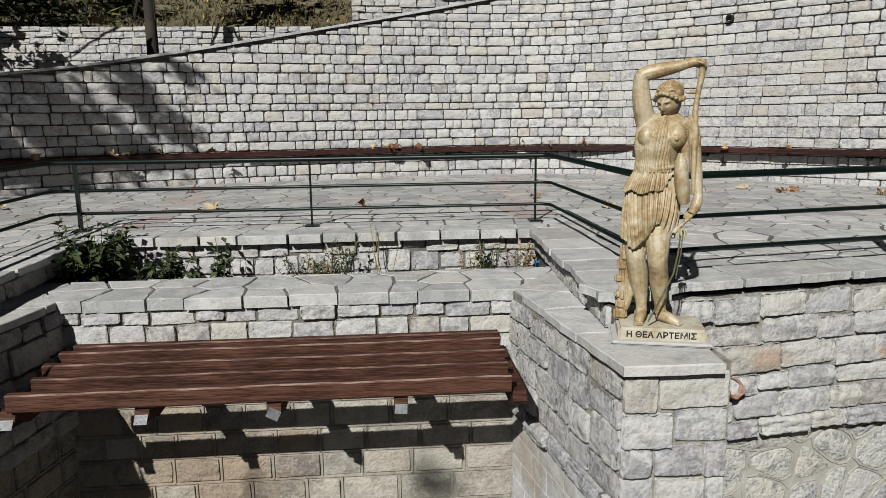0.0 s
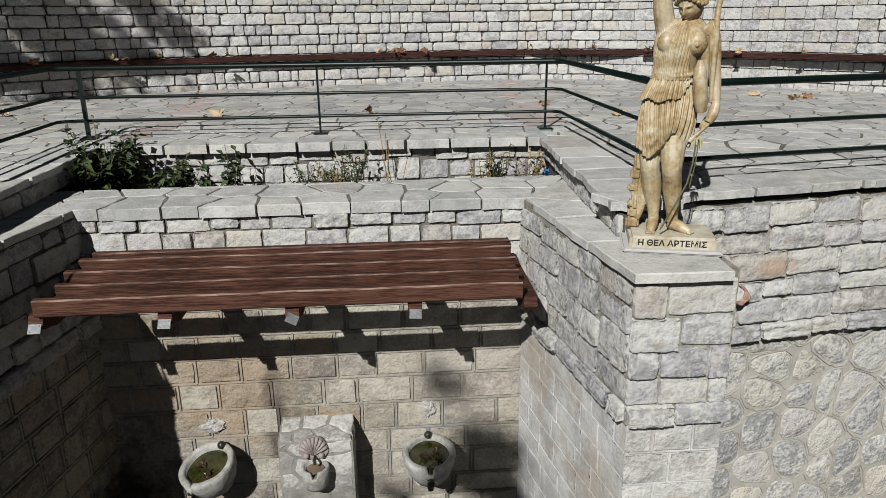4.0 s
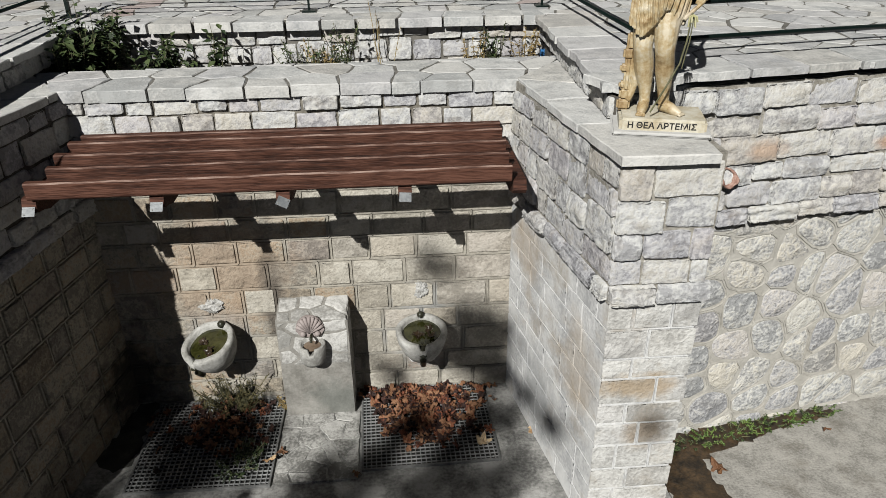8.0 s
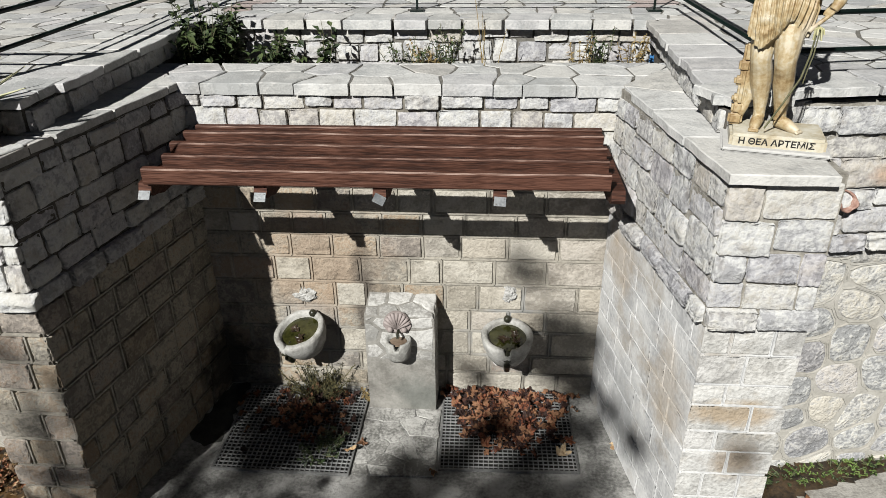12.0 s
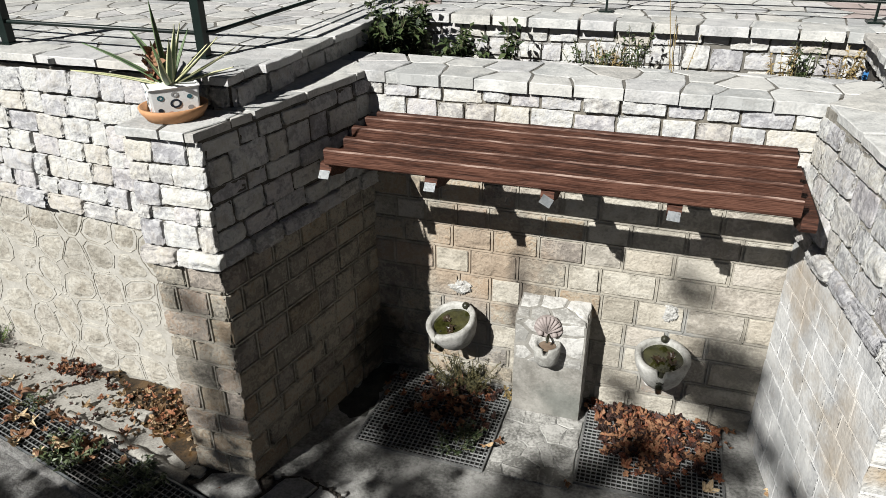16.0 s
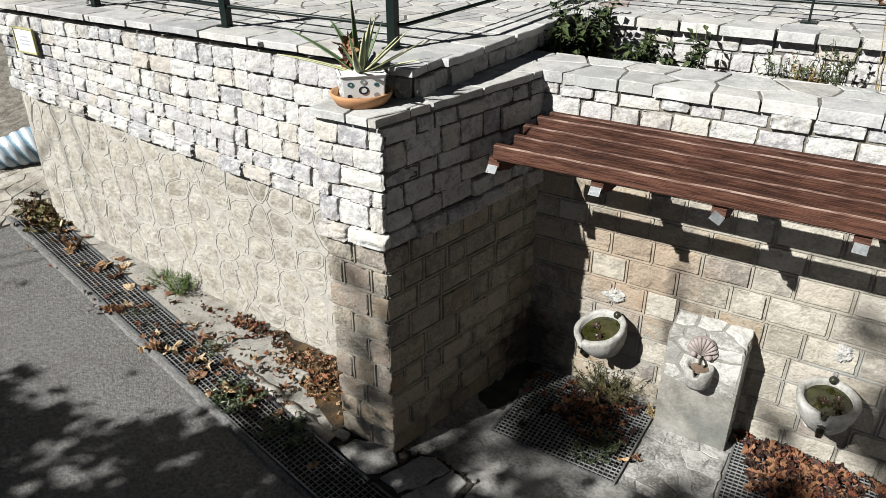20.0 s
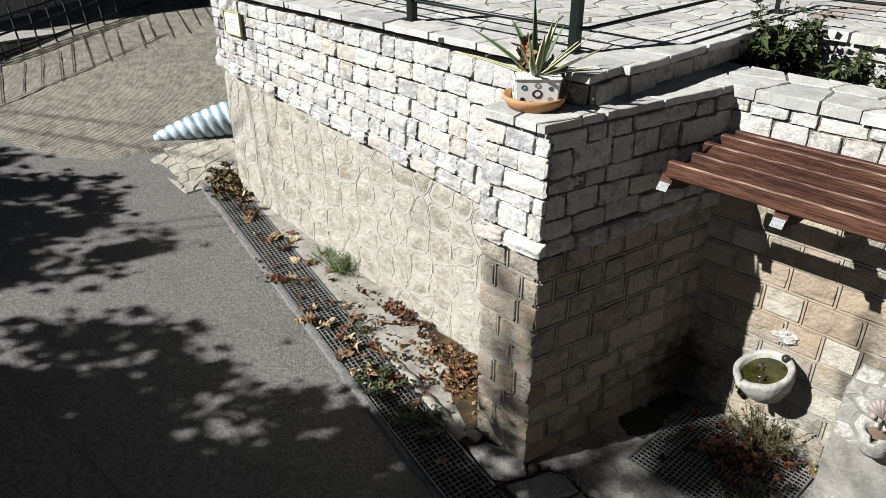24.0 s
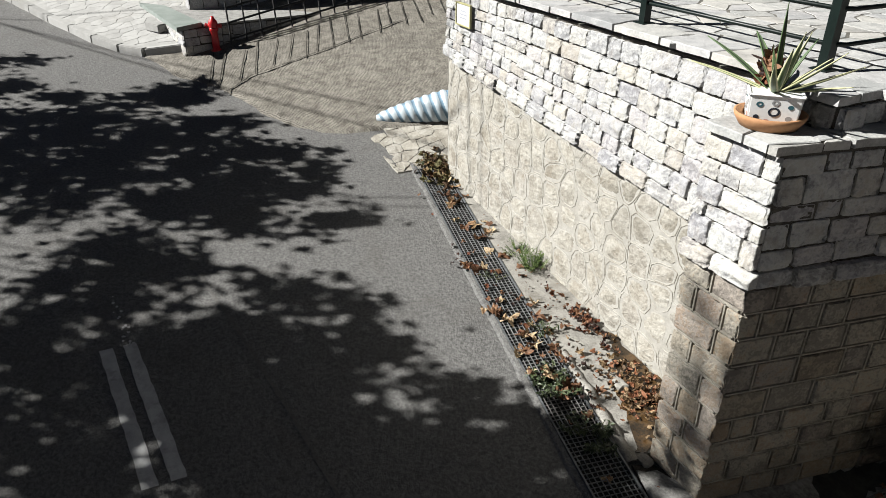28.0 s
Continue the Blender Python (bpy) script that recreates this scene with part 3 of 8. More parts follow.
def side_wall(name, p_front, p_back, outer_x, facing, label, rng):
    """A recess wall from front to back with its pier front; facing +1 looks towards +x."""
    poly = [p_front, p_back, (p_back[0] - facing * 0.05, YB + 0.3), (outer_x, YB + 0.3), (outer_x, p_front[1] + 0.01)]
    ob = solid_wall(name, poly, -0.05, COPE - 0.05, label, M_DARKJOINT if facing > 0 else M_WASH)
    u = Vector((p_back[0] - p_front[0], p_back[1] - p_front[1], 0))
    n = Vector((u.y, -u.x, 0)) * (1 if facing > 0 else -1)
    start = p_front if facing > 0 else p_back
    if facing < 0:
        u = -u
    fm = axes((*start, 0), u, n)
    ln = u.length
    lay(ob, "stone", course_items(fm, 0, ln, lambda q: LEDGE, lambda q: COPE - 0.05, 5 if facing > 0 else 4, (0.13, 0.28), 0.036, rng), ROUGH_ME)
    low = LEDGE - 0.10
    if facing > 0:
        lay(ob, "ledge_stone", course_items(fm, 0, ln, lambda q: low, lambda q: LEDGE, 1, (0.18, 0.34), 0.06, rng), ROUGH_ME)
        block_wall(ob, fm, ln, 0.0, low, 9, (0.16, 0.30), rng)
    else:
        lay(ob, "ledge_stone", course_items(fm, 0, ln, lambda q: low, lambda q: LEDGE, 1, (0.2, 0.36), 0.048, rng), ROUGH_ME)
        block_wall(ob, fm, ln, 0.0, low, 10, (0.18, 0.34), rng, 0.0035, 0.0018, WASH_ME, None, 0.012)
    inset = [(p_front[0] + facing * 0.017, p_front[1] - 0.012), (p_back[0] + facing * 0.017, p_back[1]), (p_back[0] - facing * 0.2, YB + 0.2), (outer_x - facing * 0.002, YB + 0.2), (outer_x - facing * 0.002, p_front[1] - 0.012)]
    joint_band(ob, inset, low, COPE - 0.013, M_MORTAR if facing > 0 else M_BEDDING)
    # the pier's front
    x0, x1 = min(outer_x, p_front[0]), max(outer_x, p_front[0])
    ff = axes((x0, p_front[1], 0), (1, 0, 0), (0, -1, 0))
    w = x1 - x0
    lay(ob, "stone", course_items(ff, -0.03, w + (0.03 if facing > 0 else 0.0), lambda q: LEDGE, lambda q: COPE - 0.05, 5 if facing > 0 else 4, (0.13, 0.26), 0.036, rng), ROUGH_ME)
    if facing > 0:
        lay(ob, "ledge_stone", course_items(ff, -0.05, w + 0.05, lambda q: low, lambda q: LEDGE, 1, (0.16, 0.24), 0.06, rng), ROUGH_ME)
        block_wall(ob, ff, w, 0.0, low, 9, (0.15, 0.27), rng)
    else:
        lay(ob, "ledge_stone", course_items(ff, -0.03, w + 0.03, lambda q: low, lambda q: LEDGE, 1, (0.16, 0.26), 0.05, rng), ROUGH_ME)
        block_wall(ob, ff, w, 0.0, low, 10, (0.17, 0.3), rng, 0.008, 0.0035, WHITE_ME, None, 0.018)
    return ob


wall_left = side_wall("wall_niche_left", NL0, NL1, LP, 1, "recess side wall with stone courses over cast blocks", rng)
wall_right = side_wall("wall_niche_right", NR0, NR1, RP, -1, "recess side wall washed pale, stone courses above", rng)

# street walls on either side
XE = -6.40
wall_sl = solid_wall("wall_street_left", [(XE, 3.15), (LP + 0.02, 3.15), (LP + 0.02, 3.5), (XE, 3.5)], -0.1, TERR - 0.07, "street retaining wall, white stone courses over crazy rubble", M_POINT)
fl = axes((XE, 3.15, 0), (1, 0, 0), (0, -1, 0))


def ledge_l(u):
    return 1.40 + (-3.18 - (XE + u)) * 0.088


bm = bmesh.new()
vz = [(XE - 0.002, ledge_l(0) - 0.05), (LP + 0.018, ledge_l(LP - XE) - 0.05), (LP + 0.018, TERR - 0.072), (XE - 0.002, TERR - 0.072)]
fr_v = [bm.verts.new((x, 3.147, z)) for x, z in vz] + [bm.verts.new((x, 3.45, z)) for x, z in vz]
for f in ((0, 1, 2, 3), (4, 7, 6, 5), (0, 4, 5, 1), (1, 5, 6, 2), (2, 6, 7, 3), (3, 7, 4, 0)):
    bm.faces.new([fr_v[i] for i in f])
part("joint_core", bm, M_MORTAR, wall_sl)
lay(wall_sl, "stone", course_items(fl, 0, LP - XE + 0.1, lambda u: ledge_l(u) + 0.05, lambda u: TERR - 0.08, 6, (0.11, 0.25), 0.034, rng), ROUGH_ME)
lay(wall_sl, "ledge_stone", course_items(fl, -0.06, LP - XE + 0.1, lambda u: ledge_l(u) - 0.06, lambda u: ledge_l(u) + 0.05, 1, (0.16, 0.28), 0.06, rng), ROUGH_ME)
fe = axes((XE, 7.5, 0), (0, -1, 0), (-1, 0, 0))
wall_end = solid_wall("wall_terrace_end", [(XE + 0.002, 3.5), (XE + 0.3, 3.5), (XE + 0.3, 7.5), (XE + 0.002, 7.5)], 0, TERR - 0.07, "end wall of the terrace beside the ramp", M_POINT)
lay(wall_end, "stone", course_items(fe, 0, 4.3, lambda u: 0.3, lambda u: TERR - 0.08, 15, (0.15, 0.3), 0.04, rng), ROUGH_ME)

R0, R1 = (1.45, 3.31), (4.6, 3.80)
ur = Vector((R1[0] - R0[0], R1[1] - R0[1], 0))
wall_sr = solid_wall("wall_street_right", [R0, R1, (R1[0] - 0.05, R1[1] + 0.35), (R0[0] - 0.05, R0[1] + 0.35)], -0.1, TERR - 0.07, "street retaining wall with large pale stones over crazy rubble", M_POINT)
fr = axes((*R0, 0), ur, (ur.y, -ur.x, 0))
nr = Vector((ur.y, -ur.x, 0)).normalized() * 0.024
joint_band(wall_sr, [(R0[0] + nr.x, R0[1] + nr.y), (R1[0] + nr.x, R1[1] + nr.y), (R1[0] - 0.04, R1[1] + 0.3), (R0[0] - 0.04, R0[1] + 0.3)], 1.52, TERR - 0.072, M_BEDDING)
lay(wall_sr, "stone", course_items(fr, 0, ur.length, lambda u: 1.60, lambda u: TERR - 0.08, 5, (0.18, 0.36), 0.05, rng), ROUGH_ME)
lay(wall_sr, "ledge_stone", course_items(fr, 0, ur.length, lambda u: 1.50, lambda u: 1.60, 1, (0.2, 0.36), 0.06, rng), ROUGH_ME)


def rubble(parent, frame_m, length, low, high, step, rng, gap=0.02, bulge=0.007, rib=0.007, out=0.02, lift=0.010, soft=1, material=None, keep=1.0, wild=0.42):
    """Crazy rubble with two raised pointing lines in each joint."""
    material = material or M_RUBBLE
    segs = []
    hi = max(high(0), high(length))
    seeds = [(x, z + (0.5 * step if wild < 0.4 and round(x / step) % 2 else 0.0)) for x, z in jitter_seeds(0.5 * step, length, -0.1, hi + 0.1, step, rng, wild)]
    for (px, pz), poly in cells(seeds, (0, length, -0.15, hi + 0.15)):
        lo, top = low(px), high(px)
        q = [(x, min(max(z, low(x)), high(x))) for x, z in clean(poly)]
        area = sum(a[0] * b[1] - b[0] * a[1] for a, b in zip(q, q[1:] + q[:1])) / 2
        if area < 0.004:
            continue
        vs, fs = slab_data(rounded(shrink([(x + rng.uniform(-0.012, 0.012), z + rng.uniform(-0.012, 0.012)) for x, z in q], gap), soft), 0.02, rng, 0.005, bulge)
        vs = [(x, -lift - z if z > -0.015 else 0.02, y) for x, y, z in vs]
        part("rubble_stone", mesh("rubble_stone", vs, fs, material), None, parent, "", frame_m)
        line = rounded(shrink(q, gap * 0.42))
        shown = rng.random() < keep
        for a, b in zip(line, line[1:] + line[:1]):
            if shown and rng.random() < 0.94:
                way = [a] + [(a[0] + (b[0] - a[0]) * k / 3 + rng.uniform(-0.003, 0.003), a[1] + (b[1] - a[1]) * k / 3 + rng.uniform(-0.003, 0.003)) for k in (1, 2)] + [b]
                segs += list(zip(way, way[1:]))
    ribs("pointing", segs, frame_m, parent, rib, out, M_POINT if material is M_RUBBLE else material)


M_RENDER = mat("cream rubble face", [(0.235, 0.217, 0.184), (0.305, 0.286, 0.247), (0.36, 0.342, 0.30), (0.40, 0.384, 0.344)], 0.93, 7.0, 1.0, 45.0, vary=0.10, speck=0.5, tint=0.2, stain=((0.20, 0.165, 0.122), 0.75), stain_scale=2.2, depth=0.02, ridge=0.45, ridge_scale=12.0, spots=(((-2.75, 3.15, 1.05), (0.4, 0.3, 0.42), (0.13, 0.115, 0.085), 0.6), ((-3.5, 3.15, 1.15), (0.3, 0.3, 0.3), (0.17, 0.155, 0.125), 0.45)))
rubble(wall_sl, fl, LP - XE + 0.05, lambda u: road_z(XE + u) - 0.05, lambda u: ledge_l(u) - 0.06, 0.225, rng, 0.022, 0.005, 0.0042, 0.0035, 0.0004, 2, M_RENDER, 0.85, 0.24)
rubble(wall_sr, fr, ur.length, lambda u: -0.05, lambda u: 1.50, 0.235, rng, 0.019, 0.009, 0.0036, 0.008, 0.005, 2, None, 0.85)

clay = thing("drain_pipe", "broken terracotta drain pipe stub in the street wall", "pipe", pose(1.77, 3.30, 1.795, 0, 0, 8))
M_CLAY = mat("rusty terracotta", [(0.15, 0.085, 0.065), (0.24, 0.135, 0.105), (0.33, 0.225, 0.185)], 0.85, 22.0, 0.6, stain=((0.10, 0.06, 0.05), 0.7), stain_scale=14.0)
vs, fs = [], []
for r_out, y_out in ((0.047, 0.08), (0.049, -0.045), (0.040, -0.047), (0.038, 0.08)):
    for k in range(25):
        a = 2 * math.pi * k / 24
        lip = 0.05 * max(0.0, math.sin(a)) + 0.006 * math.sin(5 * a)
        vs.append((r_out * math.cos(a), y_out + (lip if y_out < 0 else 0.0), r_out * math.sin(a)))
for j in range(3):
    for k in range(24):
        fs.append((25 * j + k, 25 * j + k + 1, 25 * j + k + 26, 25 * j + k + 25))
part("shell", mesh("shell", vs, fs, M_CLAY, True), None, clay)
# Black disc paints the dark inside of the hollow pipe.
bm = bmesh.new()
bmesh.ops.create_circle(bm, cap_ends=True, segments=20, radius=0.04, matrix=Matrix.Translation((0, 0.05, 0)) @ Euler((radians(90), 0, 0)).to_matrix().to_4x4())
part("silt", bm, M_DARK, clay, "black disc for the shade inside the pipe")

# ---------------------------------------------------------------- terrace
WALL = [(-6.6, 5.6), (-5.0, 7.5), (-3.3, 8.85), (-1.5, 9.45), (0.3, 9.85), (1.7, 10.0), (2.8, 9.75), (3.8, 9.0), (5.5, 7.3), (7.2, 5.5), (8.4, 3.6)]


def spline(pts, step):
    out = []
    P = [pts[0]] + list(pts) + [pts[-1]]
    for a, b, c, d in zip(P, P[1:], P[2:], P[3:]):
        n = max(2, int(dist2(b, c) / step))
        for k in range(n):
            t = k / n
            out.append(tuple(0.5 * (2 * b[i] + (c[i] - a[i]) * t + (2 * a[i] - 5 * b[i] + 4 * c[i] - d[i]) * t * t + (3 * b[i] - a[i] - 3 * c[i] + d[i]) * t ** 3) for i in (0, 1)))
    out.append(pts[-1])
    return out


CURVE = spline(WALL, 0.12)
ARC = [0.0]
for a, b in zip(CURVE, CURVE[1:]):
    ARC.append(ARC[-1] + dist2(a, b))


def on_curve(s):
    s = min(max(s, 0.0), ARC[-1] - 1e-4)
    k = max(0, int(np.searchsorted(ARC, s)) - 1)
    t = (s - ARC[k]) / (ARC[k + 1] - ARC[k])
    a, b = CURVE[k], CURVE[k + 1]
    return (a[0] + t * (b[0] - a[0]), a[1] + t * (b[1] - a[1])), (b[0] - a[0], b[1] - a[1])


def wall_top(x):
    """Height of the sloping top of the terrace's back wall."""
    return float(np.interp(x, [-7, -4.6, -2.0, 1.4, 4.0, 6.5, 8.5], [3.15, 3.58, 4.05, 4.70, 5.1, 5.05, 4.6]))


def in_terrace(x, y):
    if x < XE + 0.1 or y < 3.18:
        return False
    if x > 1.2 and y < 3.36 + (x - 1.45) * 0.155:
        return False
    if -2.1 < x < 1.14 and y < 5.1:
        return False
    p = CURVE[int(np.argmin([abs(c[0] - x) for c in CURVE]))]
    return y < p[1] + 0.15


base = [(XE + 0.05, 3.2), (-2.12, 3.2), (-2.12, 5.1), (1.16, 5.1), (1.16, 3.38), (1.5, 3.38), (4.6, 3.86), (8.4, 3.9)] + CURVE[::-1]
terrace = tagged(part("floor_terrace", prism(base, TERR - 0.4, TERR - 0.0025), M_MORTAR), "terrace floor of pale crazy paving", "floor", "", "structure")
M_JOINT_T = mat("paving joint", [(0.085, 0.08, 0.07), (0.15, 0.141, 0.125)], 0.95, 10.0, 0.5)
terrace.data.materials.clear()
terrace.data.materials.append(M_JOINT_T)
rng = random.Random(23)
far_v, far_f, far_m, n_pav = [], [], [], 0
for (px, py), poly in sorted(cells(jitter_seeds(XE - 0.2, 8.2, 2.9, 10.6, 0.235, rng, 0.48), (XE - 0.4, 8.6, 2.6, 11)), key=lambda c: c[0][0] ** 2 + c[0][1] ** 2):
    if not in_terrace(px, py):
        continue
    if -2.2 < px < 1.25 and py < 5.6:
        poly = [(x, max(y, 5.10)) for x, y in poly]
    pink = py > 5.5 and (abs(px - (-1.9 - 0.08 * (py - 5.67))) < 0.11 or abs(px - (1.17 + 0.09 * (py - 5.5))) < 0.11)
    vs, fs = slab_data(ragged(shrink(clean(poly), rng.uniform(0.007, 0.014)), rng, 0.09, 0.007), 0.03, rng, 0.0016)
    z0 = TERR + rng.uniform(-0.001, 0.002)
    if n_pav < 300:
        n_pav += 1
        part("paving_stone", mesh("paving_stone", vs, fs, M_PINK if pink else M_SLAB), None, terrace, "", pose(0, 0, z0))
    else:
        k = len(far_v)
        far_v += [(x, y, z + z0) for x, y, z in vs]
        far_f += [tuple(i + k for i in f) for f in fs]
        far_m += [1 if pink else 0] * len(fs)
far_me = mesh("paving_field", far_v, far_f, M_SLAB_J)
far_me.materials.append(M_PINK)
far_me.polygons.foreach_set("material_index", far_m)
part("paving_field", far_me, None, terrace, "joined pale crazy paving")["kind"] = "stuff"


def edge_slabs(parent, a, b, width, z, rng, over=0.05, thick=0.042, step=(0.26, 0.5), rows=1):
    """Coping slabs from a to b; they reach width to the left of that line, and over to its right."""
    ln = dist2(a, b)
    d = Vector((b[0] - a[0], b[1] - a[1], 0)) / ln
    n = Vector((-d.y, d.x, 0))
    fm = Matrix((d, n, Vector((0, 0, 1)))).transposed().to_4x4()
    fm.translation = Vector((a[0], a[1], z))
    part("coping_bed", box(0.02, ln - 0.02, 0.012, width - 0.02, -0.045, -0.006), M_JOINT_T, parent, "", fm)
    u = 0.0
    slant = 0.0
    while u < ln - 0.02:
        w = rng.uniform(*step)
        if ln - (u + w) < step[0] * 0.6:
            w = ln - u
        nxt = 0.0 if u + w >= ln - 0.001 else rng.uniform(-0.06, 0.06)
        y0, y1 = -over - rng.uniform(0, 0.008), width
        g = 0.009
        poly = [(u + g - slant / 2, y0), (u + w * 0.5, y0 - rng.uniform(-0.008, 0.008)), (u + w - g - nxt / 2, y0 + rng.uniform(-0.008, 0.008)), (u + w - g + nxt / 2, y1 - g), (u + g + slant / 2, y1 - g)]
        vs, fs = slab_data(ragged(poly, rng, 0.06, 0.007), thick, rng, 0.0035)
        part("coping_slab", mesh("coping_slab", vs, fs, M_SLAB), None, parent, "", fm @ pose(0, 0, rng.uniform(-0.002, 0.002)))
        slant = nxt
        u += w


# low coping round the recess
def coping_patch(parent, outline, z, step, rng, thick=0.042):
    """Irregular coping flags that fill a convex plan outline, on a bed of mortar."""
    mx_, my_ = sum(p[0] for p in outline) / len(outline), sum(p[1] for p in outline) / len(outline)
    part("coping_bed", prism([(x + math.copysign(min(0.05, abs(mx_ - x)), mx_ - x), y + math.copysign(min(0.05, abs(my_ - y)), my_ - y)) for x, y in outline], z - 0.05, z - 0.006), M_JOINT_T, parent)
    xs, ys = [p[0] for p in outline], [p[1] for p in outline]
    for c, poly in cells(jitter_seeds(min(xs) + step * 0.4, max(xs) + 0.1, min(ys) + step * 0.4, max(ys) + 0.1, step, rng, 0.36), (min(xs), max(xs), min(ys), max(ys))):
        for (ax, ay), (bx, by) in zip(outline, outline[1:] + outline[:1]):
            nx, ny = by - ay, ax - bx
            k = nx * ax + ny * ay
            nxt = []
            for p, q in zip(poly, poly[1:] + poly[:1]):
                dp, dq = nx * p[0] + ny * p[1] - k, nx * q[0] + ny * q[1] - k
                if dp <= 0:
                    nxt.append(p)
                if (dp < 0) != (dq < 0):
                    t = dp / (dp - dq)
                    nxt.append((p[0] + t * (q[0] - p[0]), p[1] + t * (q[1] - p[1])))
            poly = nxt
            if len(poly) < 3:
                break
        if len(poly) < 3:
            continue
        q = clean(poly, 0.02)
        if len(q) < 3 or abs(sum(a[0] * b[1] - b[0] * a[1] for a, b in zip(q, q[1:] + q[:1]))) < 0.006:
            continue
        vs, fs = slab_data(ragged(shrink(q, 0.009), rng, 0.07, 0.007), thick, rng, 0.0035)
        part("coping_slab", mesh("coping_slab", vs, fs, M_SLAB), None, parent, "", pose(0, 0, z + rng.uniform(-0.003, 0.003)))


coping_patch(wall_back, [(-1.86, YB - 0.055), (0.80, YB - 0.055), (1.14, 4.50), (-2.12, 4.42)], COPE, 0.27, rng, 0.066)
coping_patch(wall_left, [(LP - 0.03, NL0[1] - 0.07), (NL0[0] + 0.03, NL0[1] - 0.07), (NL0[0] + 0.10, 2.96), (LP - 0.03, 2.96)], COPE, 0.24, rng)
coping_patch(wall_left, [(-2.2, 2.966), (NL0[0] + 0.103, 2.966), (NL1[0] + 0.03, YB - 0.036), (-2.13, 4.40)], COPE, 0.4, rng)
coping_patch(wall_left, [(LP - 0.03, 2.966), (-2.206, 2.966), (-2.206, 3.16), (LP - 0.03, 3.16)], COPE, 0.24, rng)
coping_patch(wall_right, [(NR0[0] - 0.05, NR0[1] - 0.07), (RP - 0.04, NR0[1] - 0.07), (RP + 0.0, 3.05), (NR0[0] - 0.12, 3.05)], COPE, 0.62, rng)
coping_patch(wall_right, [(NR0[0] - 0.123, 3.056), (1.18, 3.056), (1.16, 4.48), (NR1[0] - 0.01, YB - 0.036)], COPE, 0.4, rng)
coping_patch(wall_right, [(1.186, 3.056), (RP + 0.0, 3.056), (RP + 0.02, 3.35), (1.186, 3.35)], COPE, 0.3, rng)

# terrace edge slabs and the little step wall under them
edge_slabs(terrace, (XE, 3.14), (-2.06, 3.14), 0.22, TERR + 0.008, rng)
edge_slabs(terrace, (-2.08, 3.22), (-2.08, 5.05), 0.26, TERR + 0.006, rng)
edge_slabs(terrace, (-2.46, 2.99), (-2.06, 2.99), 0.22, TERR + 0.006, rng)
edge_slabs(terrace, (-2.1, 5.08), (1.14, 5.08), 0.24, TERR + 0.004, rng, thick=0.062, step=(0.2, 0.34))
edge_slabs(terrace, (1.12, 5.05), (1.06, 3.1), 0.3, TERR + 0.006, rng)
edge_slabs(terrace, (1.05, 3.08), (1.5, 3.30), 0.24, TERR + 0.01, rng)
edge_slabs(terrace, (1.5, 3.30), R1, 0.26, TERR + 0.008, rng)
for nm, a, b, lbl in (("wall_step_left", (-2.1, 5.1), (-2.1, 3.0), "low stone riser of the terrace edge"), ("wall_step_right", (1.07, 3.1), (1.14, 5.1), "low stone riser of the terrace edge"), ("wall_planter", (-2.1, 5.12), (1.14, 5.12), "low stone wall behind the planting bed"), ("wall_step_front", (1.07, 3.1), (1.5, 3.33), "low stone riser of the terrace edge"), ("wall_step_pier", (-2.46, 2.994), (-2.104, 2.994), "low stone riser behind the flower pot")):
    u = Vector((b[0] - a[0], b[1] - a[1], 0))
    n = Vector((u.y, -u.x, 0)).normalized()
    if nm == "wall_step_left":
        u, n = -u, -Vector((-1, 0, 0))
        a, b = b, a
    if nm == "wall_step_right":
        n = Vector((-1, 0, 0))
        u = -u
        a, b = b, a
    q = -n * 0.06
    st = solid_wall(nm, [a, b, (b[0] + q.x, b[1] + q.y), (a[0] + q.x, a[1] + q.y)], 1.9, TERR - 0.05, lbl, M_BEDDING if nm == "wall_planter" else M_MORTAR)
    lay(st, "stone", course_items(axes((*a, 0), u, n), 0, u.length, lambda q: 1.95 if nm == "wall_planter" else COPE, lambda q: TERR - 0.05, 3 if nm == "wall_planter" else 1, (0.14, 0.26), 0.04, rng), ROUGH_ME)

# planting bed
bed = sheet("planting_bed", [round(-2.2 + 0.1 * k, 2) for k in range(35)], [round(4.3 + 0.1 * k, 2) for k in range(9)], lambda x, y: 1.99 + 0.05 * noise.noise((x * 3, y * 3, 1)), M_SOIL, "dry soil of the planting bed", "soil")

# back wall of the terrace
wall_t = thing("wall_terrace_back", "high curving wall of white stone courses", "wall", kind="structure")
vs, fs = [], []
for (x, y) in CURVE:
    k = CURVE.index((x, y))
    (_, t) = on_curve(ARC[k] + 0.001)
    ln = math.hypot(*t)
    nx, ny = -t[1] / ln, t[0] / ln
    top = wall_top(x)
    vs += [(x, y, TERR - 0.3), (x, y, top), (x + nx * 0.4, y + ny * 0.4, top), (x + nx * 0.4, y + ny * 0.4, TERR - 0.3)]
for k in range(len(CURVE) - 1):
    for i in range(4):
        j = (i + 1) % 4
        fs.append((4 * k + i, 4 * k + j, 4 * k + 4 + j, 4 * k + 4 + i))
part("core", mesh("core", vs, fs, mat("grey bed joints", [(0.06, 0.056, 0.05), (0.10, 0.094, 0.085), (0.15, 0.142, 0.13)], 0.95, 7.0, 0.6)), None, wall_t)
rng = random.Random(31)
near, rest = [], []
z = TERR - 0.02
row = 0
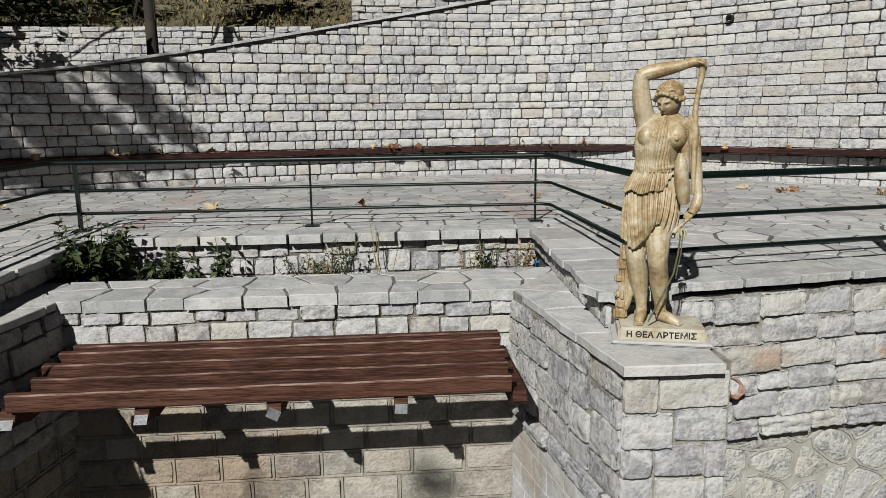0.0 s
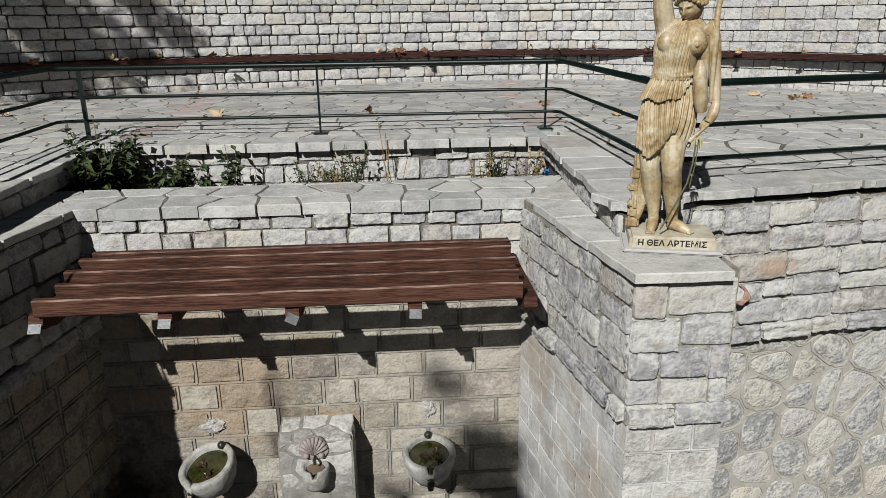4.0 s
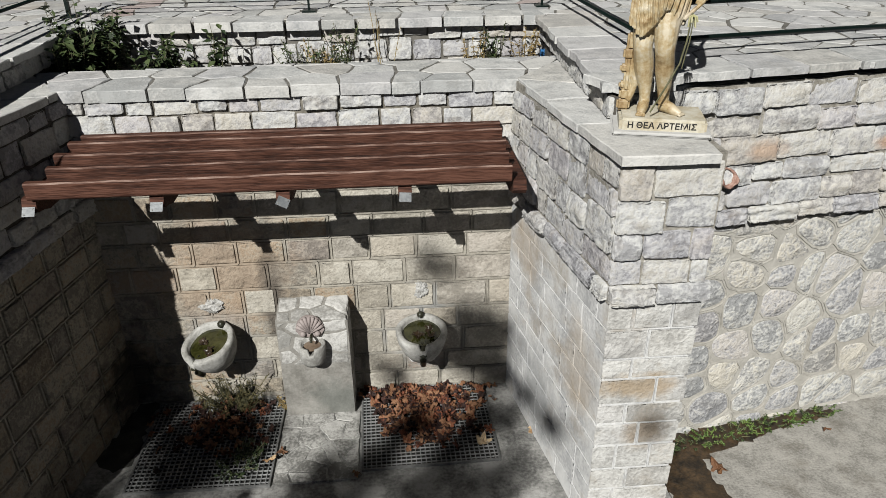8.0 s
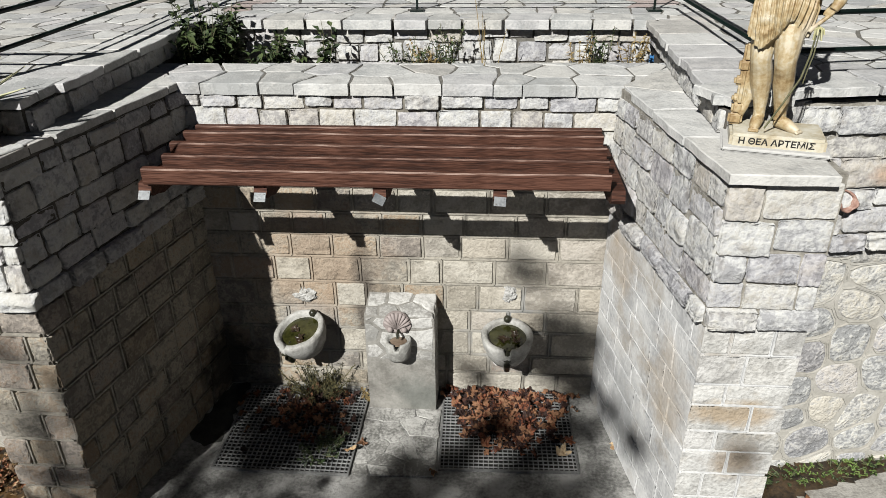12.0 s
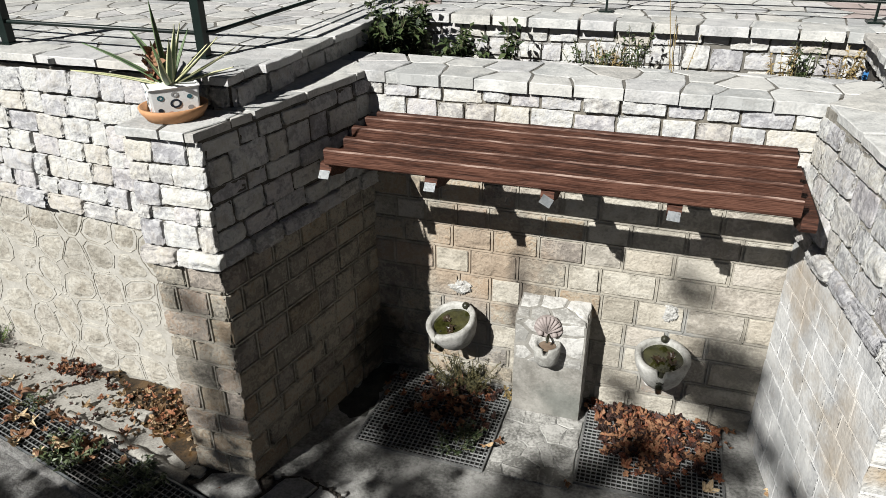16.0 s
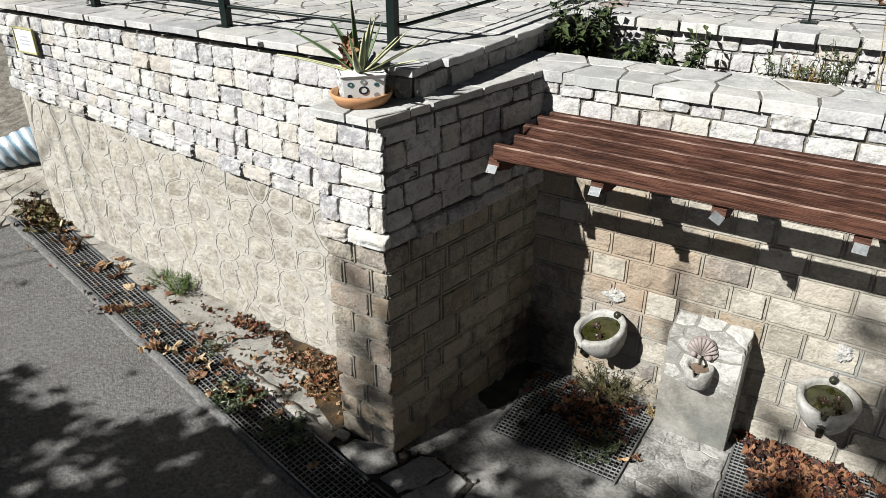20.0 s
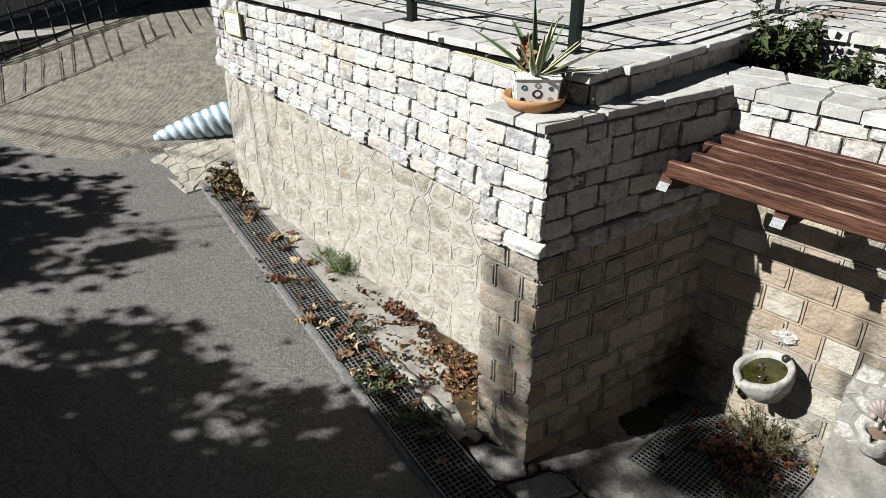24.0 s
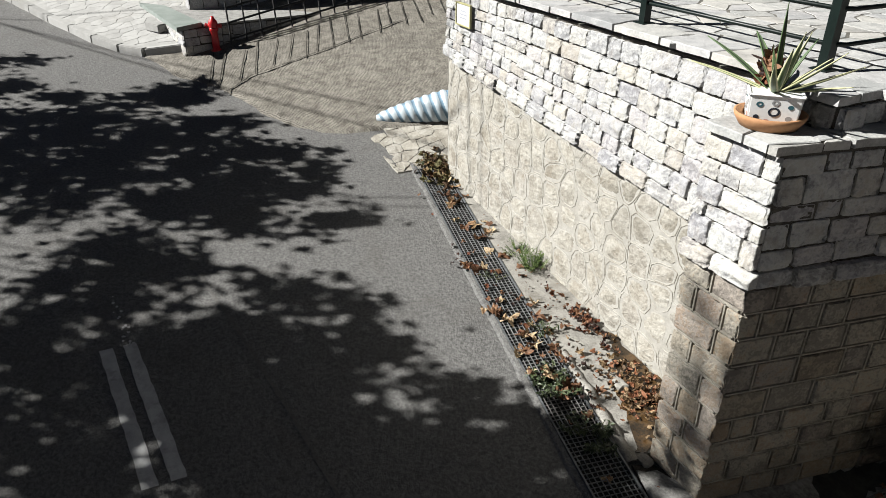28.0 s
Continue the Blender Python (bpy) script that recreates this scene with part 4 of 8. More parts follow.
while z < 5.2:
    h = rng.choice((0.09, 0.105, 0.115, 0.125, 0.14))
    s = rng.uniform(0, 0.15)
    while s < ARC[-1]:
        w = rng.choice((0.11, 0.14, 0.17, 0.2, 0.23, 0.28, 0.34)) * rng.uniform(0.85, 1.15)
        (x, y), t = on_curve(s + w / 2)
        top = wall_top(x) - 0.03
        hh = min(h, top - z)
        if hh > 0.035:
            ln = math.hypot(*t)
            m = axes((x, y, z + hh / 2), (t[0], t[1], 0), (t[1], -t[0], 0)) @ Matrix.LocRotScale(None, Euler((0, radians(rng.uniform(-1.0, 1.0)), 0)), (w - rng.uniform(0.003, 0.009), 0.026 * rng.uniform(0.7, 1.35), hh * rng.uniform(0.94, 1.0) - 0.004))
            (near if 2.9 < x < 5.2 and z < 3.9 else rest).append((rng.randrange(18), m))
        s += w
    z += h
    row += 1
lay(wall_t, "stone", near[:300], ROUGH_ME)
joined("stone_field", near[300:] + rest, FIELD, M_STONE_J, wall_t, "joined white wall stones")
# sloping coping on it
s = 0.0
while s < ARC[-1] - 0.1:
    w = rng.uniform(0.35, 0.6)
    (x, y), t = on_curve(s + w / 2)
    sl = math.atan2(wall_top(x + 0.2) - wall_top(x - 0.2), 0.4) * t[0] / math.hypot(*t)
    vs2, fs2 = slab_data([(-w / 2, -0.06), (w / 2 - 0.006, -0.06), (w / 2 - 0.006, 0.42), (-w / 2, 0.42)], 0.03, rng, 0.005)
    part("coping_slab", mesh("coping_slab", vs2, fs2, M_SLAB), None, wall_t, "", axes((x, y, wall_top(x) + 0.026), (t[0], t[1], 0), (t[1], -t[0], 0)) @ Matrix.Rotation(-sl, 4, "Y"))
    s += w

# ---------------------------------------------------------------- paved ground pieces
def ground_patch(name, poly, lift, material, label, category, step=0.25):
    """A thin slab that follows the ground inside a plan outline."""
    bm = bmesh.new()
    n = max(2, int(max(dist2(a, b) for a, b in zip(poly, poly[1:] + poly[:1])) / step))
    f = bm.faces.new([bm.verts.new((x, y, 0)) for x, y in poly])
    xs = [p[0] for p in poly]
    ys = [p[1] for p in poly]
    for k in np.arange(min(xs) + step, max(xs), step):
        bmesh.ops.bisect_plane(bm, geom=bm.verts[:] + bm.edges[:] + bm.faces[:], plane_co=(k, 0, 0), plane_no=(1, 0, 0))
    for k in np.arange(min(ys) + step, max(ys), step):
        bmesh.ops.bisect_plane(bm, geom=bm.verts[:] + bm.edges[:] + bm.faces[:], plane_co=(0, k, 0), plane_no=(0, 1, 0))
    top = bm.faces[:]
    r = bmesh.ops.extrude_face_region(bm, geom=top)
    low = [v for v in r["geom"] if isinstance(v, bmesh.types.BMVert)]
    for v in bm.verts:
        v.co.z = ground_z(v.co.x, v.co.y) + lift
    for v in low:
        v.co.z -= 0.06 + lift
    return tagged(part(name, bm, material), label, category, "", "structure")


DA, DB = Vector((-6.66, 3.045, 0)), Vector((-1.0, 2.01, 0))
DD = (DB - DA).normalized()
DN = Vector((-DD.y, DD.x, 0))


def drain_y(x, side):
    return DA.y + (x - DA.x) * DD.y / DD.x + side * 0.165 / DD.x


M_APRON = mat("pale worn concrete", [(0.19, 0.181, 0.162), (0.28, 0.268, 0.243), (0.335, 0.321, 0.29)], 0.9, 7.0, 0.9, 80.0, speck=0.7, stain=((0.105, 0.088, 0.066), 0.7), stain_scale=4.0, ridge=0.3, ridge_scale=5.0)
M_WET = mat("wet mossy dirt", [(0.010, 0.007, 0.004), (0.035, 0.022, 0.011), (0.075, 0.046, 0.022)], 0.4, 9.0, 0.8, 60.0, spec=0.5)
M_POOL = mat("brown silty gutter water", [(0.012, 0.008, 0.004), (0.045, 0.026, 0.011), (0.10, 0.058, 0.025)], 0.22, 6.0, 0.3, 50.0, spec=0.5)
M_DAMP = mat("damp concrete", [(0.09, 0.088, 0.083), (0.18, 0.177, 0.168), (0.29, 0.285, 0.27), (0.35, 0.345, 0.33)], 0.75, 4.5, 0.8, 50.0, speck=0.4, stain=((0.035, 0.033, 0.03), 0.85), stain_scale=3.4, depth=0.015, ridge=0.35, ridge_scale=5.0)
ground_patch("floor_niche", [(-2.3, 2.42), (-1.9, 2.36), (1.55, 2.2), (1.55, 4.1), (-2.3, 4.1)], 0.0, M_DAMP, "damp grey concrete floor of the fountain recess", "floor")
# Dark sheet paints the shade by the wall's foot, along with black algae.
ground_patch("damp_stain", ragged([(-1.9, 3.4), (-1.76, 3.3), (-1.67, 3.36), (-1.66, 3.94), (-1.79, 3.96)], random.Random(6), 0.04, 0.02), 0.003, mat("black algae and shade", [(0.012, 0.012, 0.01), (0.03, 0.03, 0.026), (0.06, 0.058, 0.052)], 0.7, 9.0, 0.6), "black algae and painted shade on the floor along the recess wall", "stain", 0.15)
ground_patch("pavement", [(1.56, 1.9), (6.0, 1.9), (6.0, 4.0), (1.56, 3.5)], -0.004, M_APRON, "streaked pale concrete apron along the wall", "pavement")
ground_patch("drain_verge", [(-6.3, drain_y(-6.3, 1)), (-2.47, drain_y(-2.47, 1)), (-2.47, 3.2), (-6.3, 3.2)], 0.008, M_APRON, "cracked pale concrete verge between drain and wall", "pavement")
ground_patch("gutter", ragged([(-3.35, 3.02), (-3.1, 2.88), (-2.95, 2.76), (-2.75, 2.68), (-2.5, 2.56), (-2.48, 3.14), (-3.0, 3.14), (-3.55, 3.13)], random.Random(8), 0.05, 0.025), 0.014, M_POOL, "wet gutter full of brown dirt", "gutter", 0.12)
ground_patch("wet_patch", ragged([(1.56, 2.55), (1.95, 2.7), (1.84, 2.95), (1.86, 3.12), (2.05, 3.2), (2.5, 3.34), (2.9, 3.46), (2.9, 3.5), (1.56, 3.32)], random.Random(4), 0.035, 0.022), 0.003, M_WET, "wet dark moss beside the pier", "gutter", 0.12)

# side ramp with a clean edge
RAMP_X = [-20.0, -11.8, -10.45, -9.63, -8.62, -8.18, -7.84, -7.72, -7.4, -6.46]
RAMP_Y = [-3.4, 0.47, 0.91, 1.43, 1.73, 1.97, 2.22, 2.55, 3.3, 4.9]
vs, fs = [], []
NU, NV = 90, 46
for i in range(NU + 1):
    x = -6.46 - 13.0 * i / NU
    for j in range(NV + 1):
        y = float(np.interp(x, RAMP_X, RAMP_Y)) + 0.04 * noise.noise((x * 3.7, 0, 3)) + 14.0 * (j / NV) ** 1.3
        vs.append((x, y, ground_z(x, y) + (0.018 + 0.012 * noise.noise((x * 2.3, y * 2.3, 0)) if j else -0.03)))
for i in range(NU):
    for j in range(NV):
        a = i * (NV + 1) + j
        fs.append((a, a + NV + 1, a + NV + 2, a + 1)[::-1])
M_RAMP = mat("broomed concrete", [(0.10, 0.09, 0.075), (0.185, 0.17, 0.145), (0.25, 0.232, 0.2)], 0.93, 9.0, 1.0, 22.0, speck=1.0, stretch=(1.2, 9.0, 1.0, 28), stain=((0.125, 0.116, 0.1), 0.6), stain_scale=1.2)
nt, lk = M_RAMP.node_tree.nodes, M_RAMP.node_tree.links
wave = nt.new("ShaderNodeTexWave")
wave.inputs["Scale"].default_value, wave.inputs["Distortion"].default_value, wave.inputs["Detail"].default_value = 13.0, 9.0, 5.0
wave.inputs["Detail Scale"].default_value = 0.35
turn = nt.new("ShaderNodeMapping")
turn.inputs["Rotation"].default_value = (0, 0, radians(62))
lk.new(nt.new("ShaderNodeNewGeometry").outputs["Position"], turn.inputs["Vector"])
lk.new(turn.outputs[0], wave.inputs["Vector"])
comb = nt.new("ShaderNodeBump")
comb.inputs["Strength"].default_value, comb.inputs["Distance"].default_value = 0.55, 0.014
bs = nt["Principled BSDF"]
lk.new(wave.outputs["Fac"], comb.inputs["Height"])
lk.new(bs.inputs["Normal"].links[0].from_socket, comb.inputs["Normal"])
lk.new(comb.outputs[0], bs.inputs["Normal"])
ramp = tagged(part("ramp", mesh("ramp", vs, fs, M_RAMP, True), None), "broomed concrete side ramp with sawn grooves", "ramp", "", "structure")


def cut_strip(bm, pts, half):
    """A thin dark cut lying on the ramp along points."""
    prev = None
    for i, p in enumerate(pts):
        q = pts[min(i + 1, len(pts) - 1)] if i + 1 < len(pts) else p
        o = pts[max(i - 1, 0)]
        d = Vector((q[0] - o[0], q[1] - o[1], 0)).normalized()
        e = half * gr.uniform(0.5, 1.3)
        row = (bm.verts.new((p[0] - d.y * e, p[1] + d.x * e, p[2])), bm.verts.new((p[0] + d.y * e, p[1] - d.x * e, p[2])))
        if prev:
            bm.faces.new((prev[0], prev[1], row[1], row[0]))
        prev = row


bm = bmesh.new()
gr = random.Random(2)
for k in range(20):
    y0 = 1.22 + 0.235 * k + gr.uniform(-0.04, 0.04)
    xa, xb = -9.82 - 0.10 * (y0 - 1.5) + gr.uniform(-0.08, 0.08), -10.75 - 0.12 * (y0 - 1.6) + gr.uniform(-0.15, 0.1)
    pts = []
    for t in range(9):
        xx = xa + (xb - xa) * t / 8
        yy = y0 + 0.3 * t / 8 + gr.uniform(-0.004, 0.004)
        pts.append((xx, yy, ground_z(xx, yy) + 0.036))
    cut_strip(bm, pts, 0.009)
for a, b in (((-9.5, 1.42), (-9.83, 1.87)), ((-9.83, 1.87), (-9.93, 2.58)), ((-9.93, 2.58), (-10.11, 3.4)), ((-10.11, 3.4), (-10.3, 4.3))):
    cut_strip(bm, [(a[0] + (b[0] - a[0]) * t / 8 + gr.uniform(-0.015, 0.015), a[1] + (b[1] - a[1]) * t / 8, ground_z(a[0] + (b[0] - a[0]) * t / 8, a[1] + (b[1] - a[1]) * t / 8) + 0.036) for t in range(9)], 0.014)
part("groove", bm, mat("dark groove strip", [(0.03, 0.027, 0.022), (0.06, 0.054, 0.045)], 0.95, 20.0, 0.4), ramp, "dark sawn grooves")

# painted double line
rng = random.Random(5)
for off, far in ((-0.35, -4.80), (-0.19, -5.45)):
    bm = bmesh.new()
    prev = None
    for k in range(25):
        x = -4.80 + 1.36 * k / 24
        y = off + (x + 4.8) * 0.105
        e = 0.045
        a = bm.verts.new((x, y - e + rng.uniform(-0.004, 0.004), ground_z(x, y) - 0.006))
        b = bm.verts.new((x, y + e + rng.uniform(-0.004, 0.004), ground_z(x, y) - 0.006))
        if prev:
            bm.faces.new((prev[0], a, b, prev[1]))
        prev = (a, b)
    for k in range(26 if far < -5 else 0):
        x = rng.uniform(far, -4.8)
        y = off + (x + 4.8) * 0.105 + rng.uniform(-0.035, 0.035)
        q = rng.uniform(0.006, 0.02)
        bm.faces.new([bm.verts.new((x + q * math.cos(w_), y + 0.7 * q * math.sin(w_), ground_z(x, y) - 0.006)) for w_ in (0.2, 1.4, 2.5, 3.7, 5.1)])
    tagged(part("road_line", bm, M_ROADPAINT), "worn white painted line on the road", "road marking", "double road line", "structure")

seam = bmesh.new()
prev = None
way = [(-6.27, 0.29), (-4.68, 0.55), (-3.64, 0.69), (-2.94, 0.76), (-2.2, 0.82)]
for k in range(81):
    x = -6.27 + 4.07 * k / 80
    y = float(np.interp(x, [p[0] for p in way], [p[1] for p in way])) + 0.006 * noise.noise((x * 5, 0, 0))
    e = max(0.002, 0.013 + 0.012 * noise.noise((x * 7, 3, 0)))
    a = seam.verts.new((x, y - e, ground_z(x, y) - 0.008))
    b = seam.verts.new((x, y + e, ground_z(x, y) - 0.008))
    if prev:
        seam.faces.new((prev[0], a, b, prev[1]))
    prev = (a, b)
tagged(part("road_seam", seam, mat("worn seam", [(0.11, 0.106, 0.1), (0.16, 0.155, 0.147)], 0.9, 30.0, 0.6)), "worn seam in the asphalt", "road marking", "", "structure")

# ---------------------------------------------------------------- gratings
M_FRAME = mat("dark steel frame", [(0.10, 0.101, 0.10), (0.19, 0.19, 0.186)], 0.6, 15.0, 0.2, metal=0.1)


def grating(name, label, w, d, m, pitch=0.031, group="", ends=True):
    th = thing(name, label, "grating", m, group)
    bm = bmesh.new()
    for x0, x1, y0, y1 in ((0, w, 0, 0.012), (0, w, d - 0.012, d), (0, 0.012, 0.012, d - 0.012), (w - 0.012, w, 0.012, d - 0.012))[:4 if ends else 2]:
        add_box(bm, x0, x1, y0, y1, -0.02, 0.006 if ends else 0.010)
    part("frame", bm, M_FRAME if ends else M_STEEL, th)
    vs, fs = [], []

    def bar(x0, x1, y0, y1, z0, z1):
        k = len(vs)
        vs.extend([(x, y, z) for z in (z0, z1) for y in (y0, y1) for x in (x0, x1)])
        fs.extend([(k, k + 1, k + 3, k + 2), (k + 4, k + 6, k + 7, k + 5), (k, k + 4, k + 5, k + 1), (k + 2, k + 3, k + 7, k + 6), (k, k + 2, k + 6, k + 4), (k + 1, k + 5, k + 7, k + 3)])

    nx = max(2, round(w / pitch))
    ny = max(2, round(d / pitch))
    for i in range(1, nx):
        x = w * i / nx
        bar(x - (0.0025 if ends else 0.0017), x + (0.0025 if ends else 0.0017), 0.012, d - 0.012, -0.006, 0.006 if ends else 0.002)
    part("bar_mesh", mesh("bar_mesh", vs, fs, M_GRATE_OLD), None, th)["kind"] = "stuff"
    vs, fs = [], []
    for i in range(1, ny):
        y = d * i / ny
        bar(0.012 if ends else 0.0, w - (0.012 if ends else 0.0), y - (0.002 if ends else 0.0015), y + (0.002 if ends else 0.0015), -0.003, 0.005 if ends else 0.0075)
    part("cross_mesh", mesh("cross_mesh", vs, fs, M_GRATE_OLD if ends else M_GRATE), None, th)["kind"] = "stuff"
    # Near-black sheet stands in for the shade in a hole below the bars.
    part("pit", box(0.0 if not ends else 0.01, w - (0.0 if not ends else 0.01), 0.01, d - 0.01, -0.03, -0.0085), M_DARK, th, "black sheet for the shade below the bars")
    return th


grating("floor_grating", "square steel mesh grating with weeds on the recess floor", 0.86, 0.82, pose(-1.645, 3.115, 0.011, 0, 0, -0.6))
grating("floor_grating", "square steel mesh grating half covered by dry leaves", 0.86, 0.80, pose(-0.245, 3.185, 0.011, 0, 0, 1.5))
ln = (DB - DA).length
sec = ln / 6
for k in range(6):
    a = DA + DD * (k * sec) - DN * 0.155
    b = DA + DD * ((k + 1) * sec) - DN * 0.155
    za, zb = ground_z(a.x, a.y), ground_z(b.x, b.y)
    dx = (DD + Vector((0, 0, (zb - za) / sec))).normalized()
    m = Matrix((dx, DN, dx.cross(DN))).transposed().to_4x4()
    m.translation = Vector((a.x, a.y, za + 0.002))
    grating("drain_grating", "long steel mesh drain cover beside the road with fallen leaves", sec * math.hypot(1, (zb - za) / sec), 0.31, m, 0.035, "road drain covers", False)
vs, fs = [], []
for k in range(61):
    x = -6.75 + 5.75 * k / 60
    y = drain_y(x, -1)
    z = ground_z(x, y)
    e = 0.025 + 0.02 * noise.noise((x * 4, 1, 1))
    vs += [(x, y + 0.005, z + 0.012), (x, y - e, z + 0.004), (x, y - e - 0.02, z - 0.014)]
for k in range(60):
    for i in (0, 1):
        fs.append((3 * k + i, 3 * k + i + 1, 3 * k + i + 4, 3 * k + i + 3))
tagged(part("drain_edge", mesh("drain_edge", vs, fs, M_ASPHALT), None), "crumbling concrete edge of the road drain", "kerb", "", "structure")

# lime-washed kerb lump and broken slabs at the pier's foot
def rock(x, y, z, sx, sy, sz, seed, material, name, label, category="stone", group="", rz=0.0):
    bm = bmesh.new()
    bmesh.ops.create_icosphere(bm, subdivisions=2, radius=1.0)
    for v in bm.verts:
        q = v.co.copy()
        k = 1 + 0.28 * noise.noise(q * 1.3 + Vector((seed, 0, 0))) + 0.12 * noise.noise(q * 3.1 + Vector((0, seed, 0)))
        v.co = Vector((max(-0.8, min(0.8, q.x)) * sx * k, max(-0.8, min(0.8, q.y)) * sy * k, max(-0.6, min(0.62, q.z)) * sz * k))
    return tagged(part(name, bm, material, None, "", pose(x, y, z, 0, 0, rz)), label, category, group)


vs, fs = [], []
for k in range(25):
    t = k / 24
    x = -3.5 + 1.05 * t
    y = drain_y(x, 1) + 0.045 + 0.015 * noise.noise((x * 5, 0, 0))
    w = 0.03 + 0.014 * noise.noise((x * 6, 2, 0)) + 0.02 * t
    z = ground_z(x, y)
    h = 0.012 + 0.016 * min(1.0, 2.2 * t) + 0.03 * noise.noise((x * 9, 0, 4))
    vs += [(x, y - w, z - 0.01), (x, y - w * 0.7, z + h * 0.8), (x, y, z + h), (x, y + w * 0.8, z + h * 0.75), (x, y + w, z - 0.01)]
for k in range(24):
    for q in range(4):
        fs.append((5 * k + q, 5 * k + 5 + q, 5 * k + 6 + q, 5 * k + 1 + q))
tagged(part("kerb_gutter", mesh("kerb_gutter", vs, fs, M_APRON, True), None), "rough lime-washed kerb between drain and gutter", "kerb", "", "structure")
rock(-3.02, 2.82, 0.08, 0.07, 0.06, 0.06, 91, M_APRON, "plaster_lump", "white crumbling plaster lump in the gutter", "stone")
rng = random.Random(77)
M_BROKEN = mat("weathered broken slab", [(0.15, 0.148, 0.14), (0.24, 0.236, 0.225), (0.32, 0.315, 0.3)], 0.88, 8.0, 0.9, vary=0.2, speck=0.7, stain=((0.09, 0.085, 0.075), 0.5), stain_scale=5.0, ridge=0.3, ridge_scale=6.0)
M_CRUMB = mat("dark earth crumbs", [(0.012, 0.01, 0.008), (0.03, 0.025, 0.02), (0.06, 0.05, 0.04)], 0.95, 30.0, 1.0)
ground_patch("dirt_seam", [(-2.44, 2.47), (-2.38, 2.6), (-2.21, 2.672), (-2.09, 2.665), (-1.94, 2.70), (-1.81, 2.738), (-1.5, 2.675), (-1.5, 2.3), (-1.9, 2.3), (-2.06, 2.36)], 0.008, M_CRUMB, "black earth in the cracks between broken slabs", "dirt")
for k in range(16):
    x = -2.2 + 0.045 * k + rng.uniform(-0.02, 0.02)
    y = (2.66 + 0.02 * (x + 2.2) / 0.3 if x < -1.85 else 2.715 - 0.13 * (x + 1.82)) + rng.uniform(-0.015, 0.012)
    s = rng.uniform(0.008, 0.022)
    rock(x, y, 0.012, s, s * rng.uniform(0.7, 1.2), s * 0.8, 200 + k, M_CRUMB if k % 3 else M_BROKEN, "pebble", "small dark crumb of earth and concrete in the crack", "pebble", "crumbs in the crack", rng.uniform(0, 180))
rock(-2.43, 2.56, 0.02, 0.07, 0.045, 0.03, 320, M_APRON, "stone", "pale stone lying at the pier's foot", "stone")
for k, (poly, lbl) in enumerate((([(-2.39, 2.46), (-2.33, 2.58), (-2.2, 2.645), (-2.03, 2.615), (-1.97, 2.545), (-2.03, 2.43), (-2.1, 2.385)], ""), ([(-2.0, 2.4), (-1.95, 2.52), (-1.895, 2.685), (-1.81, 2.71), (-1.68, 2.68), (-1.74, 2.5), (-1.84, 2.36)], ""), ([(-1.725, 2.5), (-1.665, 2.678), (-1.535, 2.65), (-1.545, 2.5), (-1.64, 2.36), (-1.81, 2.345)], ""))):
    vs, fs = slab_data(ragged(poly, rng, 0.05, 0.012), 0.05, rng, 0.007, 0.006)
    tagged(part("broken_slab", mesh("broken_slab", vs, fs, M_BROKEN), None, None, "", pose(0, 0, 0.03 - 0.003 * k)), "broken concrete slab lying by the pier's foot", "slab", "broken slabs")

# crazy flags between the two gratings
M_FLAG = mat("dirty grey flagstone", [(0.13, 0.127, 0.118), (0.25, 0.245, 0.23), (0.38, 0.373, 0.352)], 0.85, 9.0, 0.8, vary=0.3, speck=0.8, stain=((0.08, 0.075, 0.066), 0.6), stain_scale=5.0)
flags = thing("flagstone_patch", "patch of white flagstones between the floor gratings", "paving", pose(0, 0, 0.012))
part("mortar", box(-0.765, -0.27, 3.125, 3.735, -0.02, -0.003), M_DAMP, flags)
rng = random.Random(41)
for c, poly in cells(jitter_seeds(-0.74, -0.24, 3.12, 3.72, 0.14, rng, 0.5), (-0.77, -0.265, 3.12, 3.74)):
    vs, fs = slab_data(ragged(shrink(clean(poly), 0.005), rng, 0.04, 0.009), 0.02, rng, 0.002)
    part("flagstone", mesh("flagstone", vs, fs, M_FLAG), None, flags)
# crazy flags at the end of the drain
flags2 = thing("flagstone_patch", "cracked pale flagstones under the culvert pipe", "paving")
for c, poly in cells(jitter_seeds(-7.6, -6.5, 2.5, 3.6, 0.16, rng), (-7.65, -6.62, 2.66, 3.6)):
    if c[1] > 2.62 + 0.28 * (-6.9 - c[0]):
        z = ground_z(*c)
        vs, fs = slab_data(ragged(shrink(clean(poly), 0.005), rng, 0.06, 0.008), 0.03, rng, 0.002)
        vs = [(x, y, zz + ground_z(x, y) + 0.003) for x, y, zz in vs]
        part("flagstone", mesh("flagstone", vs, fs, M_RENDER), None, flags2)

# ---------------------------------------------------------------- pergola over the recess
def grain_wood(name, dark, mid, light):
    m = mat(name, [dark, mid, light], 0.7, 5.0, 0.8, 90.0, vary=0.15, speck=0.6, spec=0.15)
    n, l = m.node_tree.nodes, m.node_tree.links
    tc = n.new("ShaderNodeTexCoord")
    mp = n.new("ShaderNodeMapping")
    mp.inputs["Scale"].default_value = (4.5, 70.0, 70.0)
    l.new(tc.outputs["Object"], mp.inputs["Vector"])
    for nd in [q for q in n if q.bl_idname == "ShaderNodeTexNoise"]:
        for lk in list(nd.inputs["Vector"].links):
            l.remove(lk)
        l.new(mp.outputs[0], nd.inputs["Vector"])
        nd.inputs["Scale"].default_value = 1.0 if nd.inputs["Scale"].default_value < 20 else 3.0
    return m


